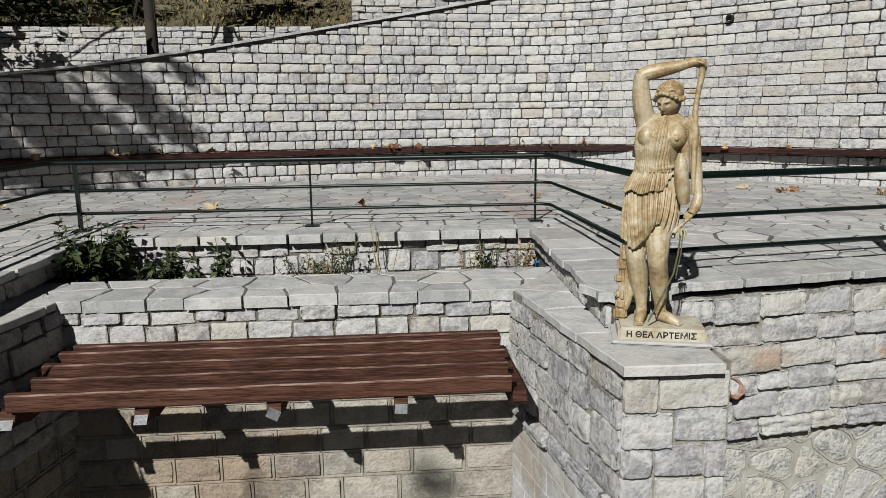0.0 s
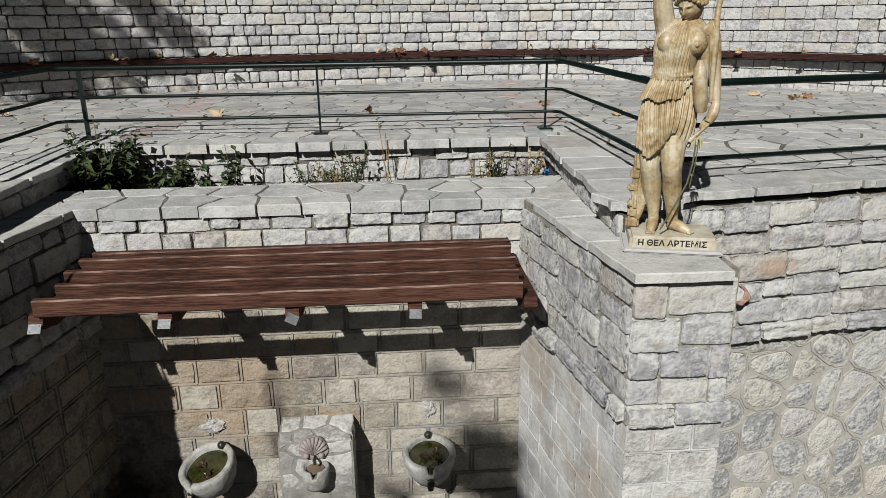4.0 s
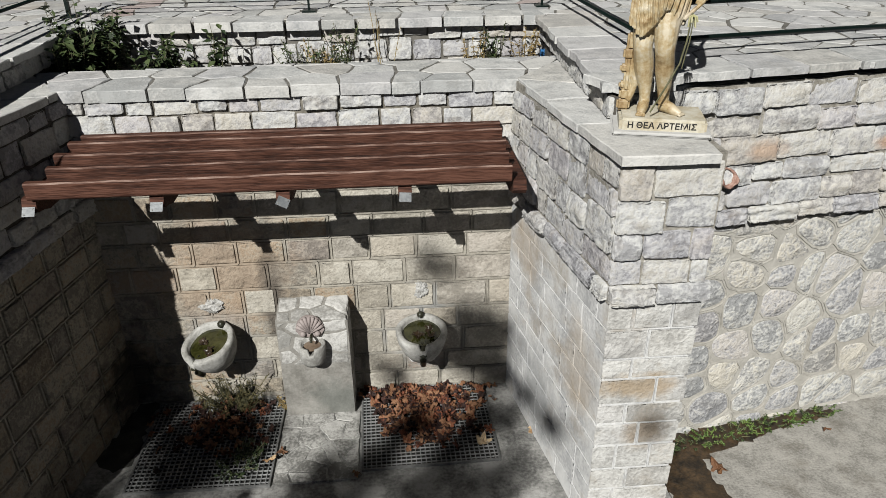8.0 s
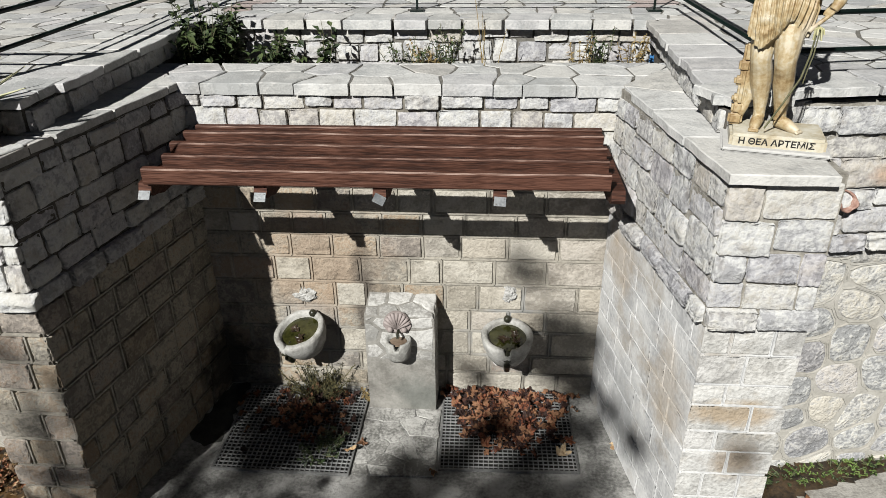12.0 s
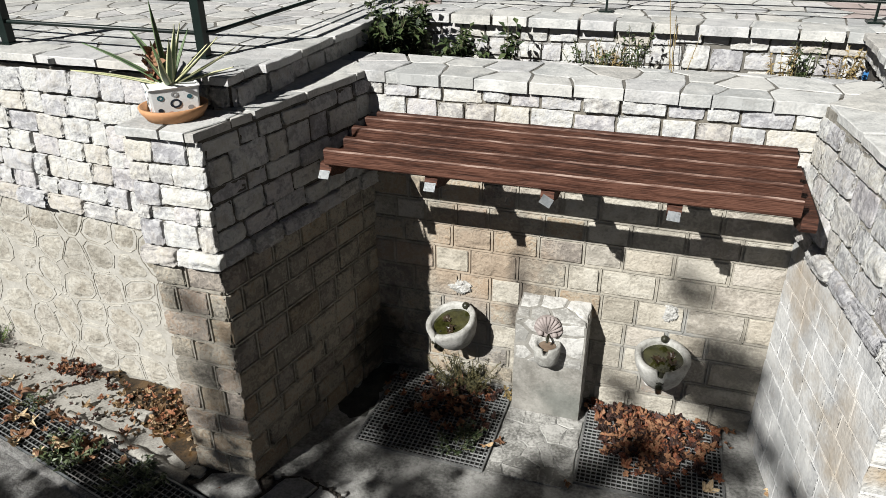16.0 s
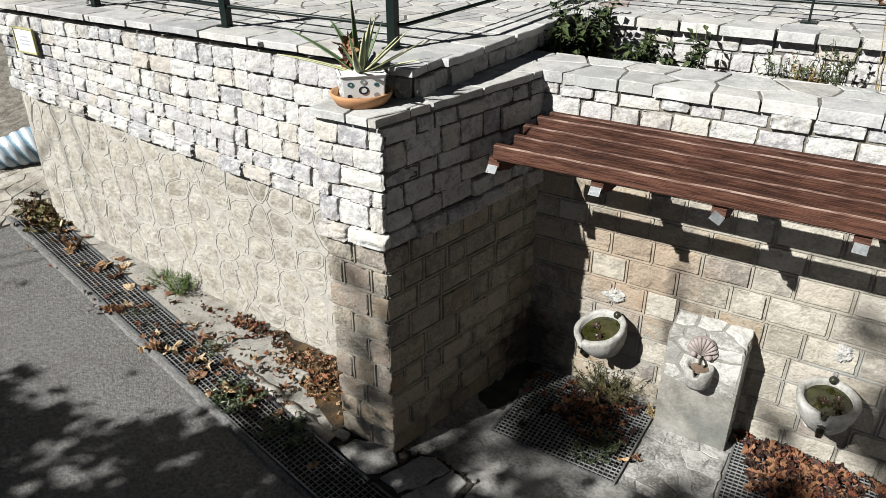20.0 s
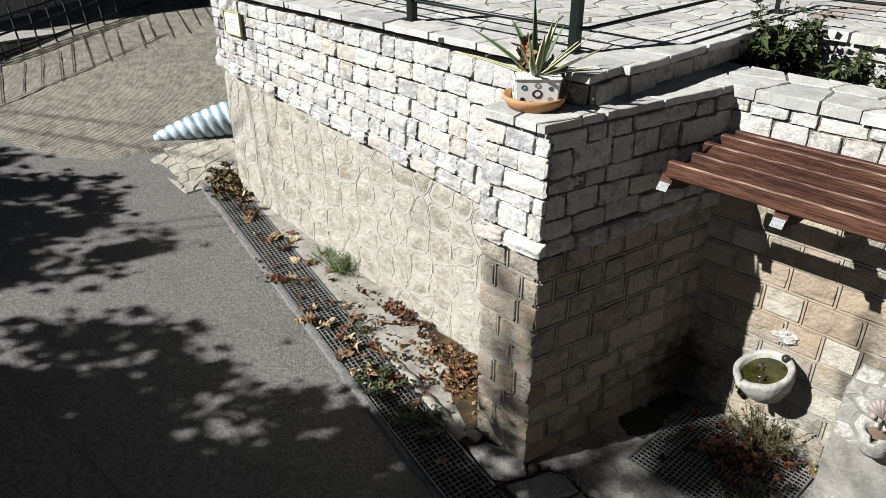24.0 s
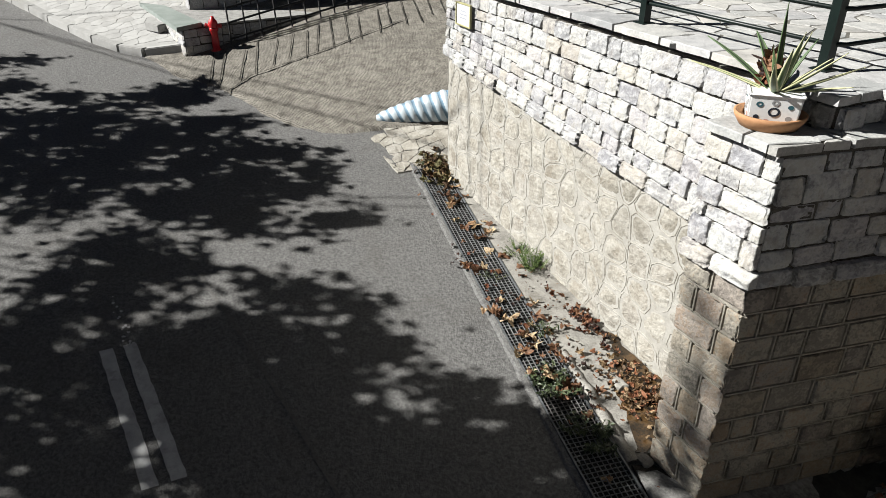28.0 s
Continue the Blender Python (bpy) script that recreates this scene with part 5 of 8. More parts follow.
M_SLAT = grain_wood("brown stained pine", (0.024, 0.0092, 0.0058), (0.055, 0.0215, 0.0132), (0.10, 0.044, 0.029))
M_WORN = grain_wood("worn bleached edge", (0.05, 0.024, 0.017), (0.13, 0.075, 0.057), (0.28, 0.2, 0.165))
pergola = thing("pergola", "brown stained timber slat roof over the fountain", "pergola", pose(0, 0, 0))
rng = random.Random(3)
YSL = [3.235, 3.42, 3.605, 3.79, 3.905]
for k, y in enumerate(YSL):
    x0, x1 = -1.715 + rng.uniform(-0.02, 0.02), 0.62 + 0.012 * k + rng.uniform(-0.01, 0.01)
    bm = bmesh.new()
    n = 26
    rows = []
    w, h = (0.044, 0.088) if k < 4 else (0.044, 0.08)
    for i in range(n + 1):
        x = x0 + (x1 - x0) * i / n
        jy, jz = 0.0015 * rng.uniform(-1, 1), 0.002 * rng.uniform(-1, 1)
        b = 0.007
        prof = [(-w / 2, -h / 2 + b), (-w / 2 + b, -h / 2), (w / 2 - b, -h / 2), (w / 2, -h / 2 + b), (w / 2, h / 2 - b), (w / 2 - b, h / 2), (-w / 2 + b, h / 2 + jz), (-w / 2, h / 2 - b + jz)]
        rows.append([bm.verts.new((x - (x0 + x1) / 2, p[0] + jy, p[1])) for p in prof])
    for a, b2 in zip(rows, rows[1:]):
        for i in range(8):
            f = bm.faces.new((a[i], a[(i + 1) % 8], b2[(i + 1) % 8], b2[i]))
            f.material_index = 1 if i == 6 else 0
    bm.faces.new(rows[0][::-1]), bm.faces.new(rows[-1])
    ob = part("slat", bm, M_SLAT, pergola, "", pose((x0 + x1) / 2, y, 1.892 + 0.004 * k, rng.uniform(-1.5, 1.5), 0, rng.uniform(-0.25, 0.25)))
    ob.data.materials.append(M_WORN)
for k, x in enumerate((-1.735, -1.13, -0.52, 0.085, 0.665)):
    pts = [(3.245, 1.845), (3.225, 1.80), (3.245, 1.775), (3.30, 1.765), (3.36, 1.745), (3.97, 1.745), (3.97, 1.848), (3.26, 1.848)]
    bm = bmesh.new()
    vs = [[bm.verts.new((sx * 0.034, y, z)) for y, z in pts] for sx in (-1, 1)]
    bm.faces.new(vs[0]), bm.faces.new(vs[1][::-1])
    for i in range(len(pts)):
        j = (i + 1) % len(pts)
        bm.faces.new((vs[0][i], vs[1][i], vs[1][j], vs[0][j]))
    raf = part("rafter", bm, M_SLAT, pergola, "", pose(x, 0, 0))
    if k < 4:
        tilt = (0, 0, 28, 4)[k]
        bm = box(-0.03, 0.03, -0.003, 0.0, -0.024, 0.024, 0.0)
        pl = part("plate", bm, M_STEEL, raf, "galvanised end plate")
        pl.matrix_basis = pose(0, 3.212, 1.79, -38, tilt, 0)
        for q in ((-0.02, -0.015), (0.02, 0.015)):
            bm = bmesh.new()
            bmesh.ops.create_cone(bm, cap_ends=True, segments=6, radius1=0.004, radius2=0.004, depth=0.004, matrix=pose(q[0], -0.004, q[1], 90))
            part("screw", bm, M_FRAME, raf).matrix_basis = pl.matrix_basis.copy()

# ---------------------------------------------------------------- fountain
M_BOWL = mat("lime-washed stone bowl", [(0.2, 0.195, 0.18), (0.31, 0.305, 0.285), (0.40, 0.395, 0.375)], 0.85, 9.0, 0.9, stain=((0.085, 0.08, 0.06), 0.7), stain_scale=8.0)
M_WATER = mat("green stagnant water", [(0.011, 0.012, 0.003), (0.038, 0.038, 0.011)], 0.05, 16.0, 0.1, spec=0.6)
M_ALGAE = mat("dark wet algae", [(0.012, 0.012, 0.008), (0.03, 0.03, 0.018)], 0.35, 12.0, 0.5)


def wall_basin(x, y, z, turn, tip, label, seed):
    th = thing("wall_basin", label, "basin", pose(x, y, z, tip, 0, turn), "wall basins")
    prof = [(0.0, -0.215), (0.06, -0.213), (0.10, -0.195), (0.135, -0.14), (0.158, -0.075), (0.168, -0.02), (0.166, 0.0), (0.158, 0.007), (0.138, 0.006), (0.128, -0.004), (0.124, -0.03), (0.10, -0.06), (0.06, -0.085), (0.0, -0.09)]
    bm = lathe(prof, 64)
    for v in bm.verts:
        a = math.atan2(v.co.y, v.co.x)
        r = math.hypot(v.co.x, v.co.y)
        lip = 1.0 if abs(a + math.pi / 2) < 0.19 else 0.0
        if r > 0.11 and v.co.z > -0.03:
            v.co.z -= 0.05 * lip
        if v.co.y < 0:
            v.co.y *= 1.12
        v.co += 0.006 * noise.noise_vector(v.co * 9 + Vector((seed, 0, 0)))
    part("bowl", bm, M_BOWL, th, "", None, True)
    part("water", lathe([(0.0, -0.028), (0.131, -0.028), (0.129, -0.034), (0.0, -0.034)], 28), M_WATER, th, "still green water")
    bm = bmesh.new()
    add_tube(bm, [(0, -0.10, -0.05), (0, -0.15, -0.055), (0, -0.178, -0.075), (0, -0.172, -0.11), (0, -0.15, -0.17)], 0.026, 8, 0.8)
    part("lip_stain", bm, M_ALGAE, th, "black algae down the pouring lip", None, True)
    # knob of the plug at the back
    bm = bmesh.new()
    bmesh.ops.create_icosphere(bm, subdivisions=2, radius=0.026, matrix=pose(0, 0.135, 0.012))
    part("inlet", bm, M_ALGAE, th, "dark mossy inlet", None, True)
    bm = bmesh.new()
    add_tube(bm, [(0, 0.02, -0.19), (0, 0.1, -0.2), (0, 0.2, -0.16)], 0.09, 10)
    part("bracket", bm, M_BOWL, th, "", pose(0, 0, 0, 0, 0, -turn), True)
    return th


wall_basin(-1.20, 3.80, 0.60, -34, 19, "lime-washed stone wall basin tilted with green water", 3)
wall_basin(0.165, 3.80, 0.605, 0, 7, "lime-washed stone wall basin of still green water", 8)
M_CRUST = mat("crumbling lime crust", [(0.26, 0.255, 0.24), (0.37, 0.365, 0.35), (0.45, 0.445, 0.43)], 0.92, 18.0, 1.0, 60.0, speck=0.8, stain=((0.2, 0.175, 0.14), 0.7), stain_scale=12.0, depth=0.02, ridge=0.6, ridge_scale=20.0)
for x, z, wide, high, seed in ((-1.175, 0.765, 0.075, 0.042, 5), (0.175, 0.81, 0.048, 0.058, 9)):
    bm = bmesh.new()
    bmesh.ops.create_icosphere(bm, subdivisions=5, radius=1.0)
    for v in bm.verts:
        d = v.co.normalized()
        q = 1.0 + 0.45 * noise.noise(d * 1.6 + Vector((seed, 0, 0))) + 0.22 * noise.noise(d * 4.5 + Vector((0, seed, 0))) + 0.10 * noise.noise(d * 11)
        v.co = Vector((d.x * wide * q, d.y * 0.024 * q, d.z * high * q * (1.15 - 0.3 * abs(d.x))))
    tagged(part("spout_stone", bm, M_CRUST, None, "", pose(x, 3.962, z), True), "crumbling white lime crust round the spout hole", "spout", "spout stones")
rock(0.17, 3.95, 0.30, 0.10, 0.05, 0.07, 15, M_WHITE, "plaster_lump", "white plaster patch below the basin", "plaster")

BASINS = [ob for ob in bpy.data.objects if ob.name.startswith("wall_basin")]
stand = thing("drinking_fountain", "stone drinking fountain block with carved fan and small basin", "fountain", pose(-0.527, 3.735, 0))
bm = bmesh.new()
w = 0.225
v = [bm.verts.new(p) for p in ((-w, 0, 0), (w, 0, 0), (w, 0.24, 0), (-w, 0.24, 0), (-w, 0.0, 0.755), (w, 0.0, 0.74), (w, 0.235, 0.795), (-w, 0.235, 0.80))]
for f in ((0, 1, 5, 4), (1, 2, 6, 5), (2, 3, 7, 6), (3, 0, 4, 7), (4, 5, 6, 7), (0, 3, 2, 1)):
    bm.faces.new([v[i] for i in f])

rng = random.Random(19)
stand_core = bm
M_FACE = mat("pale facing stone", [(0.24, 0.235, 0.22), (0.36, 0.353, 0.335), (0.45, 0.442, 0.422)], 0.88, 10.0, 0.9, vary=0.35, speck=0.8, stain=((0.11, 0.10, 0.088), 0.6), stain_scale=7.0)
M_BED = mat("grey bedding mortar", [(0.15, 0.143, 0.128), (0.215, 0.206, 0.187), (0.27, 0.26, 0.238)], 0.93, 9.0, 0.8, stain=((0.10, 0.095, 0.085), 0.6), stain_scale=5.0, ridge=0.3, ridge_scale=9.0, spots=(((-0.4, 3.73, 0.12), (0.2, 0.2, 0.2), (0.10, 0.11, 0.10), 0.6),))
part("core", stand_core, M_BED, stand)
for c, poly in cells(jitter_seeds(-0.2, 0.24, 0.45, 0.8, 0.15, rng, 0.46), (-w, w, 0.42, 0.752)):
    vs, fs = slab_data(ragged(shrink(clean(poly), 0.012), rng, 0.05, 0.008), 0.012, rng, 0.004, 0.002)
    part("facing_stone", mesh("facing_stone", [(x, -0.002 - z, y) for x, y, z in vs], fs, M_FACE), None, stand)
for c, poly in cells(jitter_seeds(-0.2, 0.24, 0.03, 0.24, 0.15, rng), (-w, w, 0.0, 0.23)):
    vs, fs = slab_data(ragged(shrink(clean(poly), 0.01), rng, 0.05, 0.008), 0.012, rng, 0.004, 0.002)
    part("facing_stone", mesh("facing_stone", [(x, y, 0.757 + y * 0.2 + z) for x, y, z in vs], fs, M_FACE), None, stand)
for c, poly in cells(jitter_seeds(0.04, 0.22, 0.05, 0.8, 0.17, rng), (0.0, 0.22, 0.02, 0.74)):
    vs, fs = slab_data(shrink(clean(poly), 0.008), 0.012, rng, 0.004, 0.003)
    part("facing_stone", mesh("facing_stone", [(w + 0.002 + z, x, y) for x, y, z in vs], fs, M_FACE), None, stand)
M_ROSE = mat("pink carved marble", [(0.21, 0.175, 0.165), (0.29, 0.25, 0.238)], 0.75, 14.0, 0.5)
for k in range(9):
    a = radians(-72 + 18 * k)
    tip = Vector((math.sin(a) * 0.085, 0, 0.02 + math.cos(a) * 0.10))
    petal = bmesh.new()
    add_tube(petal, [(0, -0.02, 0.0), tuple(Vector((0, -0.024, 0)) + tip * 0.6), tuple(Vector((0, -0.018, 0)) + tip)], 0.006, 6, 2.2)
    part("petal", petal, M_ROSE, stand, "", pose(-0.012, 0.0, 0.675), True)
for sx in (-1, 1):
    scroll = bmesh.new()
    bmesh.ops.create_icosphere(scroll, subdivisions=2, radius=0.02, matrix=pose(sx * 0.045, -0.02, -0.005))
    part("scroll", scroll, M_ROSE, stand, "", pose(-0.012, 0.0, 0.675), True)
part("fan_back", prism([(math.sin(radians(-90 + 10 * k)) * 0.09, 0.02 + math.cos(radians(-90 + 10 * k)) * 0.105) for k in range(19)] + [(0.06, -0.03), (-0.06, -0.03)], 0, 0.015), M_ROSE, stand, "", pose(-0.012, 0.0, 0.675) @ Matrix.Rotation(radians(90), 4, "X"))
bm = lathe([(0.0, -0.125), (0.052, -0.123), (0.066, -0.10), (0.073, -0.05), (0.074, 0.0), (0.068, 0.004), (0.055, 0.0), (0.047, -0.04), (0.0, -0.045)], 40)
for v in bm.verts:
    if v.co.z > -0.035 and math.hypot(v.co.x, v.co.y) > 0.05 and abs(math.atan2(v.co.y, v.co.x) + math.pi / 2) < 0.2:
        v.co.z -= 0.038
part("small_basin", bm, M_BOWL, stand, "small white half basin", pose(-0.005, -0.05, 0.615) @ Matrix.Scale(1.15, 4), True)
bm = bmesh.new()
add_tube(bm, [(0, 0, 0), (0, -0.05, 0.0), (0, -0.06, -0.02)], 0.009, 8)
part("tap", bm, M_ALGAE, stand, "dark metal spout", pose(-0.005, -0.015, 0.66))
part("small_water", lathe([(0.0, 0.0), (0.05, 0.0), (0.05, -0.004)], 18), mat("ochre wet basin", [(0.12, 0.085, 0.06), (0.2, 0.15, 0.11)], 0.2, 9.0, 0.1), stand, "", pose(-0.005, -0.05, 0.6) @ Matrix.Scale(1.1, 4))

# ---------------------------------------------------------------- railing
rail = thing("railing", "dark green tubular steel railing round the terrace edge", "railing")
RAILS = [(-6.2, 3.42), (-5.39, 3.40), (-3.81, 3.30), (-2.45, 3.30), (-2.40, 3.36), (-2.44, 5.38), (-2.38, 5.43), (1.24, 5.44), (1.30, 5.38), (1.325, 3.44), (1.36, 3.41), (1.7, 3.475), (4.4, 3.92)]
for z, r, lbl in ((2.862, 0.019, "top rail"), (2.655, 0.012, "middle rail"), (2.485, 0.012, "lower rail")):
    bm = bmesh.new()
    add_tube(bm, [(x, y, z) for x, y in RAILS], r, 8)
    part(lbl.replace(" ", "_"), bm, M_GREEN, rail, "", None, True)
for x, y in ((-5.39, 3.40), (-3.81, 3.30), (-2.45, 3.31), (-2.25, 5.43), (-0.54, 5.43), (1.19, 5.44), (2.9, 3.68), (4.3, 3.9)):
    big = y < 4
    r = 0.026 if big else 0.013 if x < -2 else 0.0075
    bm = box(-r, r, -r, r, TERR - 0.02, 2.85)
    post = part("post", bm, M_GREEN, rail, "", pose(x, y, 0))
    part("foot_plate", box(-0.05, 0.05, -0.05, 0.05, TERR + 0.004, TERR + 0.014), M_GREEN, post)

# ---------------------------------------------------------------- bench board along the terrace wall
M_REDWOOD = grain_wood("dark red bench board", (0.016, 0.005, 0.004), (0.036, 0.011, 0.0085), (0.06, 0.02, 0.015))
bench = thing("wall_bench", "long dark red wooden bench board along the stone wall", "bench")
s = 0.9
while s < ARC[-1] - 1.0:
    (x, y), t = on_curve(s + 0.9)
    m = axes((x, y, 2.715), (t[0], t[1], 0), (t[1], -t[0], 0))
    part("board", box(-0.955, 0.955, -0.16, -0.03, -0.032, 0.034, 0.006), M_REDWOOD, bench, "", m)
    part("bracket", box(-0.03, 0.03, -0.12, 0.0, -0.08, -0.033), M_GREEN, bench, "", m)
    s += 1.8

# ---------------------------------------------------------------- statue
PL = pose(1.235, 2.955, COPE + 0.004, 0, 0, -14.5)
M_STATUE = mat("painted cast statue", [(0.22, 0.145, 0.065), (0.32, 0.235, 0.122), (0.385, 0.31, 0.185), (0.45, 0.395, 0.29)], 0.5, 9.0, 0.25, 60.0, spec=0.45, speck=0.5, stain=((0.19, 0.11, 0.042), 0.6), stain_scale=7.0, spots=[(tuple(PL @ Vector(p)), r, (0.52, 0.465, 0.365), 0.8 * k) for p, r, k in (((0.045, -0.07, 0.44), (0.05, 0.1, 0.11), 0.9), ((-0.09, -0.03, 0.97), (0.04, 0.1, 0.09), 0.6), ((0.05, -0.09, 0.93), (0.03, 0.06, 0.03), 0.7), ((0.07, -0.1, 0.79), (0.03, 0.05, 0.04), 0.85), ((0.15, -0.04, 0.68), (0.04, 0.08, 0.14), 0.7), ((0.09, -0.08, 0.10), (0.06, 0.08, 0.06), 0.8), ((-0.09, -0.07, 0.77), (0.06, 0.08, 0.03), 0.6))])
M_PLINTH = mat("cream painted plinth", [(0.34, 0.29, 0.20), (0.45, 0.415, 0.325), (0.53, 0.505, 0.43)], 0.6, 8.0, 0.3, 60.0, spec=0.4, stain=((0.36, 0.27, 0.14), 0.5), stain_scale=9.0)
plinth = thing("statue_plinth", "painted cast plinth with black hand lettering on the pier", "plinth", PL)
bm = bmesh.new()
add_box(bm, -0.185, 0.185, -0.12, 0.12, 0.0, 0.068, 0.012)
part("block", bm, M_PLINTH, plinth, "cream cast block")
bm = box(-0.215, 0.205, -0.155, 0.15, 0.0, 0.018, 0.008)
part("mortar_bed", bm, M_WHITE, plinth, "pale mortar bed")
cu = bpy.data.curves.new("lettering", "FONT")
cu.body, cu.size, cu.extrude, cu.align_x, cu.align_y = "Η ΘΕΑ ΑΡΤΕΜΙΣ", 0.036, 0.0006, "CENTER", "CENTER"
cu.offset = 0.0009
tmp = new("lettering_curve", cu)
text_me = bpy.data.meshes.new_from_object(tmp.evaluated_get(bpy.context.evaluated_depsgraph_get()))
bpy.data.objects.remove(tmp)
text_me.materials.clear()
M_BLACK = mat("black paint", [(0.008, 0.008, 0.008), (0.014, 0.014, 0.013)], 0.5, 30.0, 0.0)
part("lettering", text_me, M_BLACK, plinth, "black painted Greek capitals", pose(-0.005, -0.1212, 0.04, 90, 0, 0) @ Matrix.Diagonal((1.05, 1.0, 1, 1)))


def limb(bm, pts, sides=14):
    """A soft limb through (x, y, z, radius) points."""
    n = 5
    P = [pts[0]] + list(pts) + [pts[-1]]
    path = []
    for a, b, c, d in zip(P, P[1:], P[2:], P[3:]):
        for k in range(n):
            t = k / n
            path.append([0.5 * (2 * b[i] + (c[i] - a[i]) * t + (2 * a[i] - 5 * b[i] + 4 * c[i] - d[i]) * t * t + (3 * b[i] - a[i] - 3 * c[i] + d[i]) * t ** 3) for i in range(4)])
    path.append(list(pts[-1]))
    rings = []
    for i, p in enumerate(path):
        d = (Vector(path[min(i + 1, len(path) - 1)][:3]) - Vector(path[max(i - 1, 0)][:3])).normalized()
        a = d.cross(Vector((0.13, 0.97, 0.2))).normalized()
        b = d.cross(a).normalized()
        rings.append([bm.verts.new(Vector(p[:3]) + p[3] * (math.cos(t) * a + math.sin(t) * b)) for t in [2 * math.pi * k / sides for k in range(sides)]])
    for q, s in zip(rings, rings[1:]):
        for k in range(sides):
            bm.faces.new((q[k], q[(k + 1) % sides], s[(k + 1) % sides], s[k]))
    bm.faces.new(rings[0][::-1]), bm.faces.new(rings[-1])


def ball(bm, x, y, z, rx, ry, rz, turn=0.0):
    bmesh.ops.create_icosphere(bm, subdivisions=3, radius=1.0, matrix=pose(x, y, z, 0, turn, 0) @ Matrix.Diagonal((rx, ry, rz, 1)))


def step01(a, b, v):
    t = min(1.0, max(0.0, (v - a) / (b - a)))
    return t * t * (3 - 2 * t)


def bump2(x, z, cx, cz, rx, rz):
    return math.exp(-((x - cx) / rx) ** 2 - ((z - cz) / rz) ** 2)


def cloth(bm, rings, fold, hem=None, sides=320):
    """A draped body through rings of (z, cx, cy, rx, ry), spaced finely; fold(t, z) moves its surface outwards."""
    zs = [r[0] for r in rings]
    n = max(8, int((zs[-1] - zs[0]) / 0.006))
    made = []
    for i in range(n + 1):
        z = zs[0] + (zs[-1] - zs[0]) * i / n
        cx, cy, rx, ry = [float(np.interp(z, zs, [r[q] for r in rings])) for q in (1, 2, 3, 4)]
        ring = []
        for k in range(sides):
            t = 2 * math.pi * k / sides
            low = hem(t) * (1 - i / n) ** 2 if hem else 0.0
            o = fold(t, z + low)
            ring.append(bm.verts.new((cx + (rx + o) * math.cos(t), cy + (ry + o) * math.sin(t), z + low)))
        made.append(ring)
    for q, s in zip(made, made[1:]):
        for k in range(sides):
            bm.faces.new((q[k], q[(k + 1) % sides], s[(k + 1) % sides], s[k]))
    bm.faces.new(made[0][::-1]), bm.faces.new(made[-1])


bm = bmesh.new()
# legs and feet
limb(bm, [(-0.088, 0.01, 0.46, 0.065), (-0.104, -0.002, 0.37, 0.056), (-0.108, -0.022, 0.31, 0.046), (-0.096, -0.004, 0.25, 0.047), (-0.088, 0.006, 0.20, 0.046), (-0.076, 0.010, 0.13, 0.034), (-0.070, 0.008, 0.075, 0.026), (-0.069, 0.006, 0.045, 0.027)])
limb(bm, [(-0.069, 0.018, 0.03, 0.028), (-0.078, -0.03, 0.03, 0.027), (-0.086, -0.065, 0.018, 0.022), (-0.09, -0.085, 0.010, 0.014)])
limb(bm, [(-0.012, -0.005, 0.50, 0.074), (-0.014, -0.036, 0.43, 0.064), (-0.014, -0.058, 0.36, 0.054), (-0.012, -0.066, 0.30, 0.046), (-0.004, -0.048, 0.25, 0.044), (0.002, -0.034, 0.20, 0.044), (0.010, -0.018, 0.13, 0.034), (0.016, -0.010, 0.075, 0.027), (0.020, -0.008, 0.045, 0.029)])
limb(bm, [(0.014, 0.004, 0.032, 0.028), (0.046, -0.026, 0.03, 0.027), (0.076, -0.05, 0.018, 0.022), (0.098, -0.066, 0.010, 0.014)])
for fx, fy, a0 in ((-0.089, -0.083, -0.12), (0.094, -0.062, 0.9)):
    for k in range(5):
        q = (k - 2) * 0.0085
        tx, ty = math.sin(a0), -math.cos(a0)
        limb(bm, [(fx - ty * q, fy + tx * q, 0.012, 0.0065), (fx - ty * q + tx * 0.016, fy + tx * q + ty * 0.016, 0.007, 0.0055)], 8)


# skirt: fine folds that swing round the hip, hem drawn up over the forward thigh
def skirt_fold(t, z):
    x = math.cos(t)
    sweep = 30 * t + 26 * (z - 0.5) * (0.6 - x) + 3.0 * math.sin(2.0 * t + 9 * z)
    swag = math.sin(110 * (z - 0.10 * (x + 0.62) ** 2 * 4)) * bump2(x, z, -0.62, 0.42, 0.34, 0.10)
    thigh = 0.016 * bump2(x, z, 0.12, 0.5, 0.35, 0.09) * max(0.0, -math.sin(t))
    return 0.0058 * math.sin(sweep) + 0.0034 * math.sin(2.3 * sweep + 1.0) + 0.0028 * swag + thigh


def skirt_hem(t):
    x = math.cos(t)
    front = max(0.0, -math.sin(t))
    return front * (0.075 * bump2(x, 0, 0.28, 0, 0.34, 1) - 0.055 * bump2(x, 0, -0.62, 0, 0.35, 1)) + 0.004 * math.sin(9 * t)


cloth(bm, [(0.40, -0.058, -0.005, 0.118, 0.092), (0.45, -0.052, -0.006, 0.124, 0.1), (0.52, -0.046, -0.005, 0.126, 0.102), (0.60, -0.040, 0, 0.118, 0.094), (0.67, -0.034, 0, 0.1, 0.08), (0.72, -0.030, 0, 0.086, 0.07)], skirt_fold, skirt_hem)


# overfold below the belt, with its wavy hem
def over_fold(t, z):
    return 0.0058 * math.sin(34 * t + 10 * (z - 0.7)) + 0.002 * math.sin(71 * t + 2) + 0.012 * (0.72 - z) / 0.12


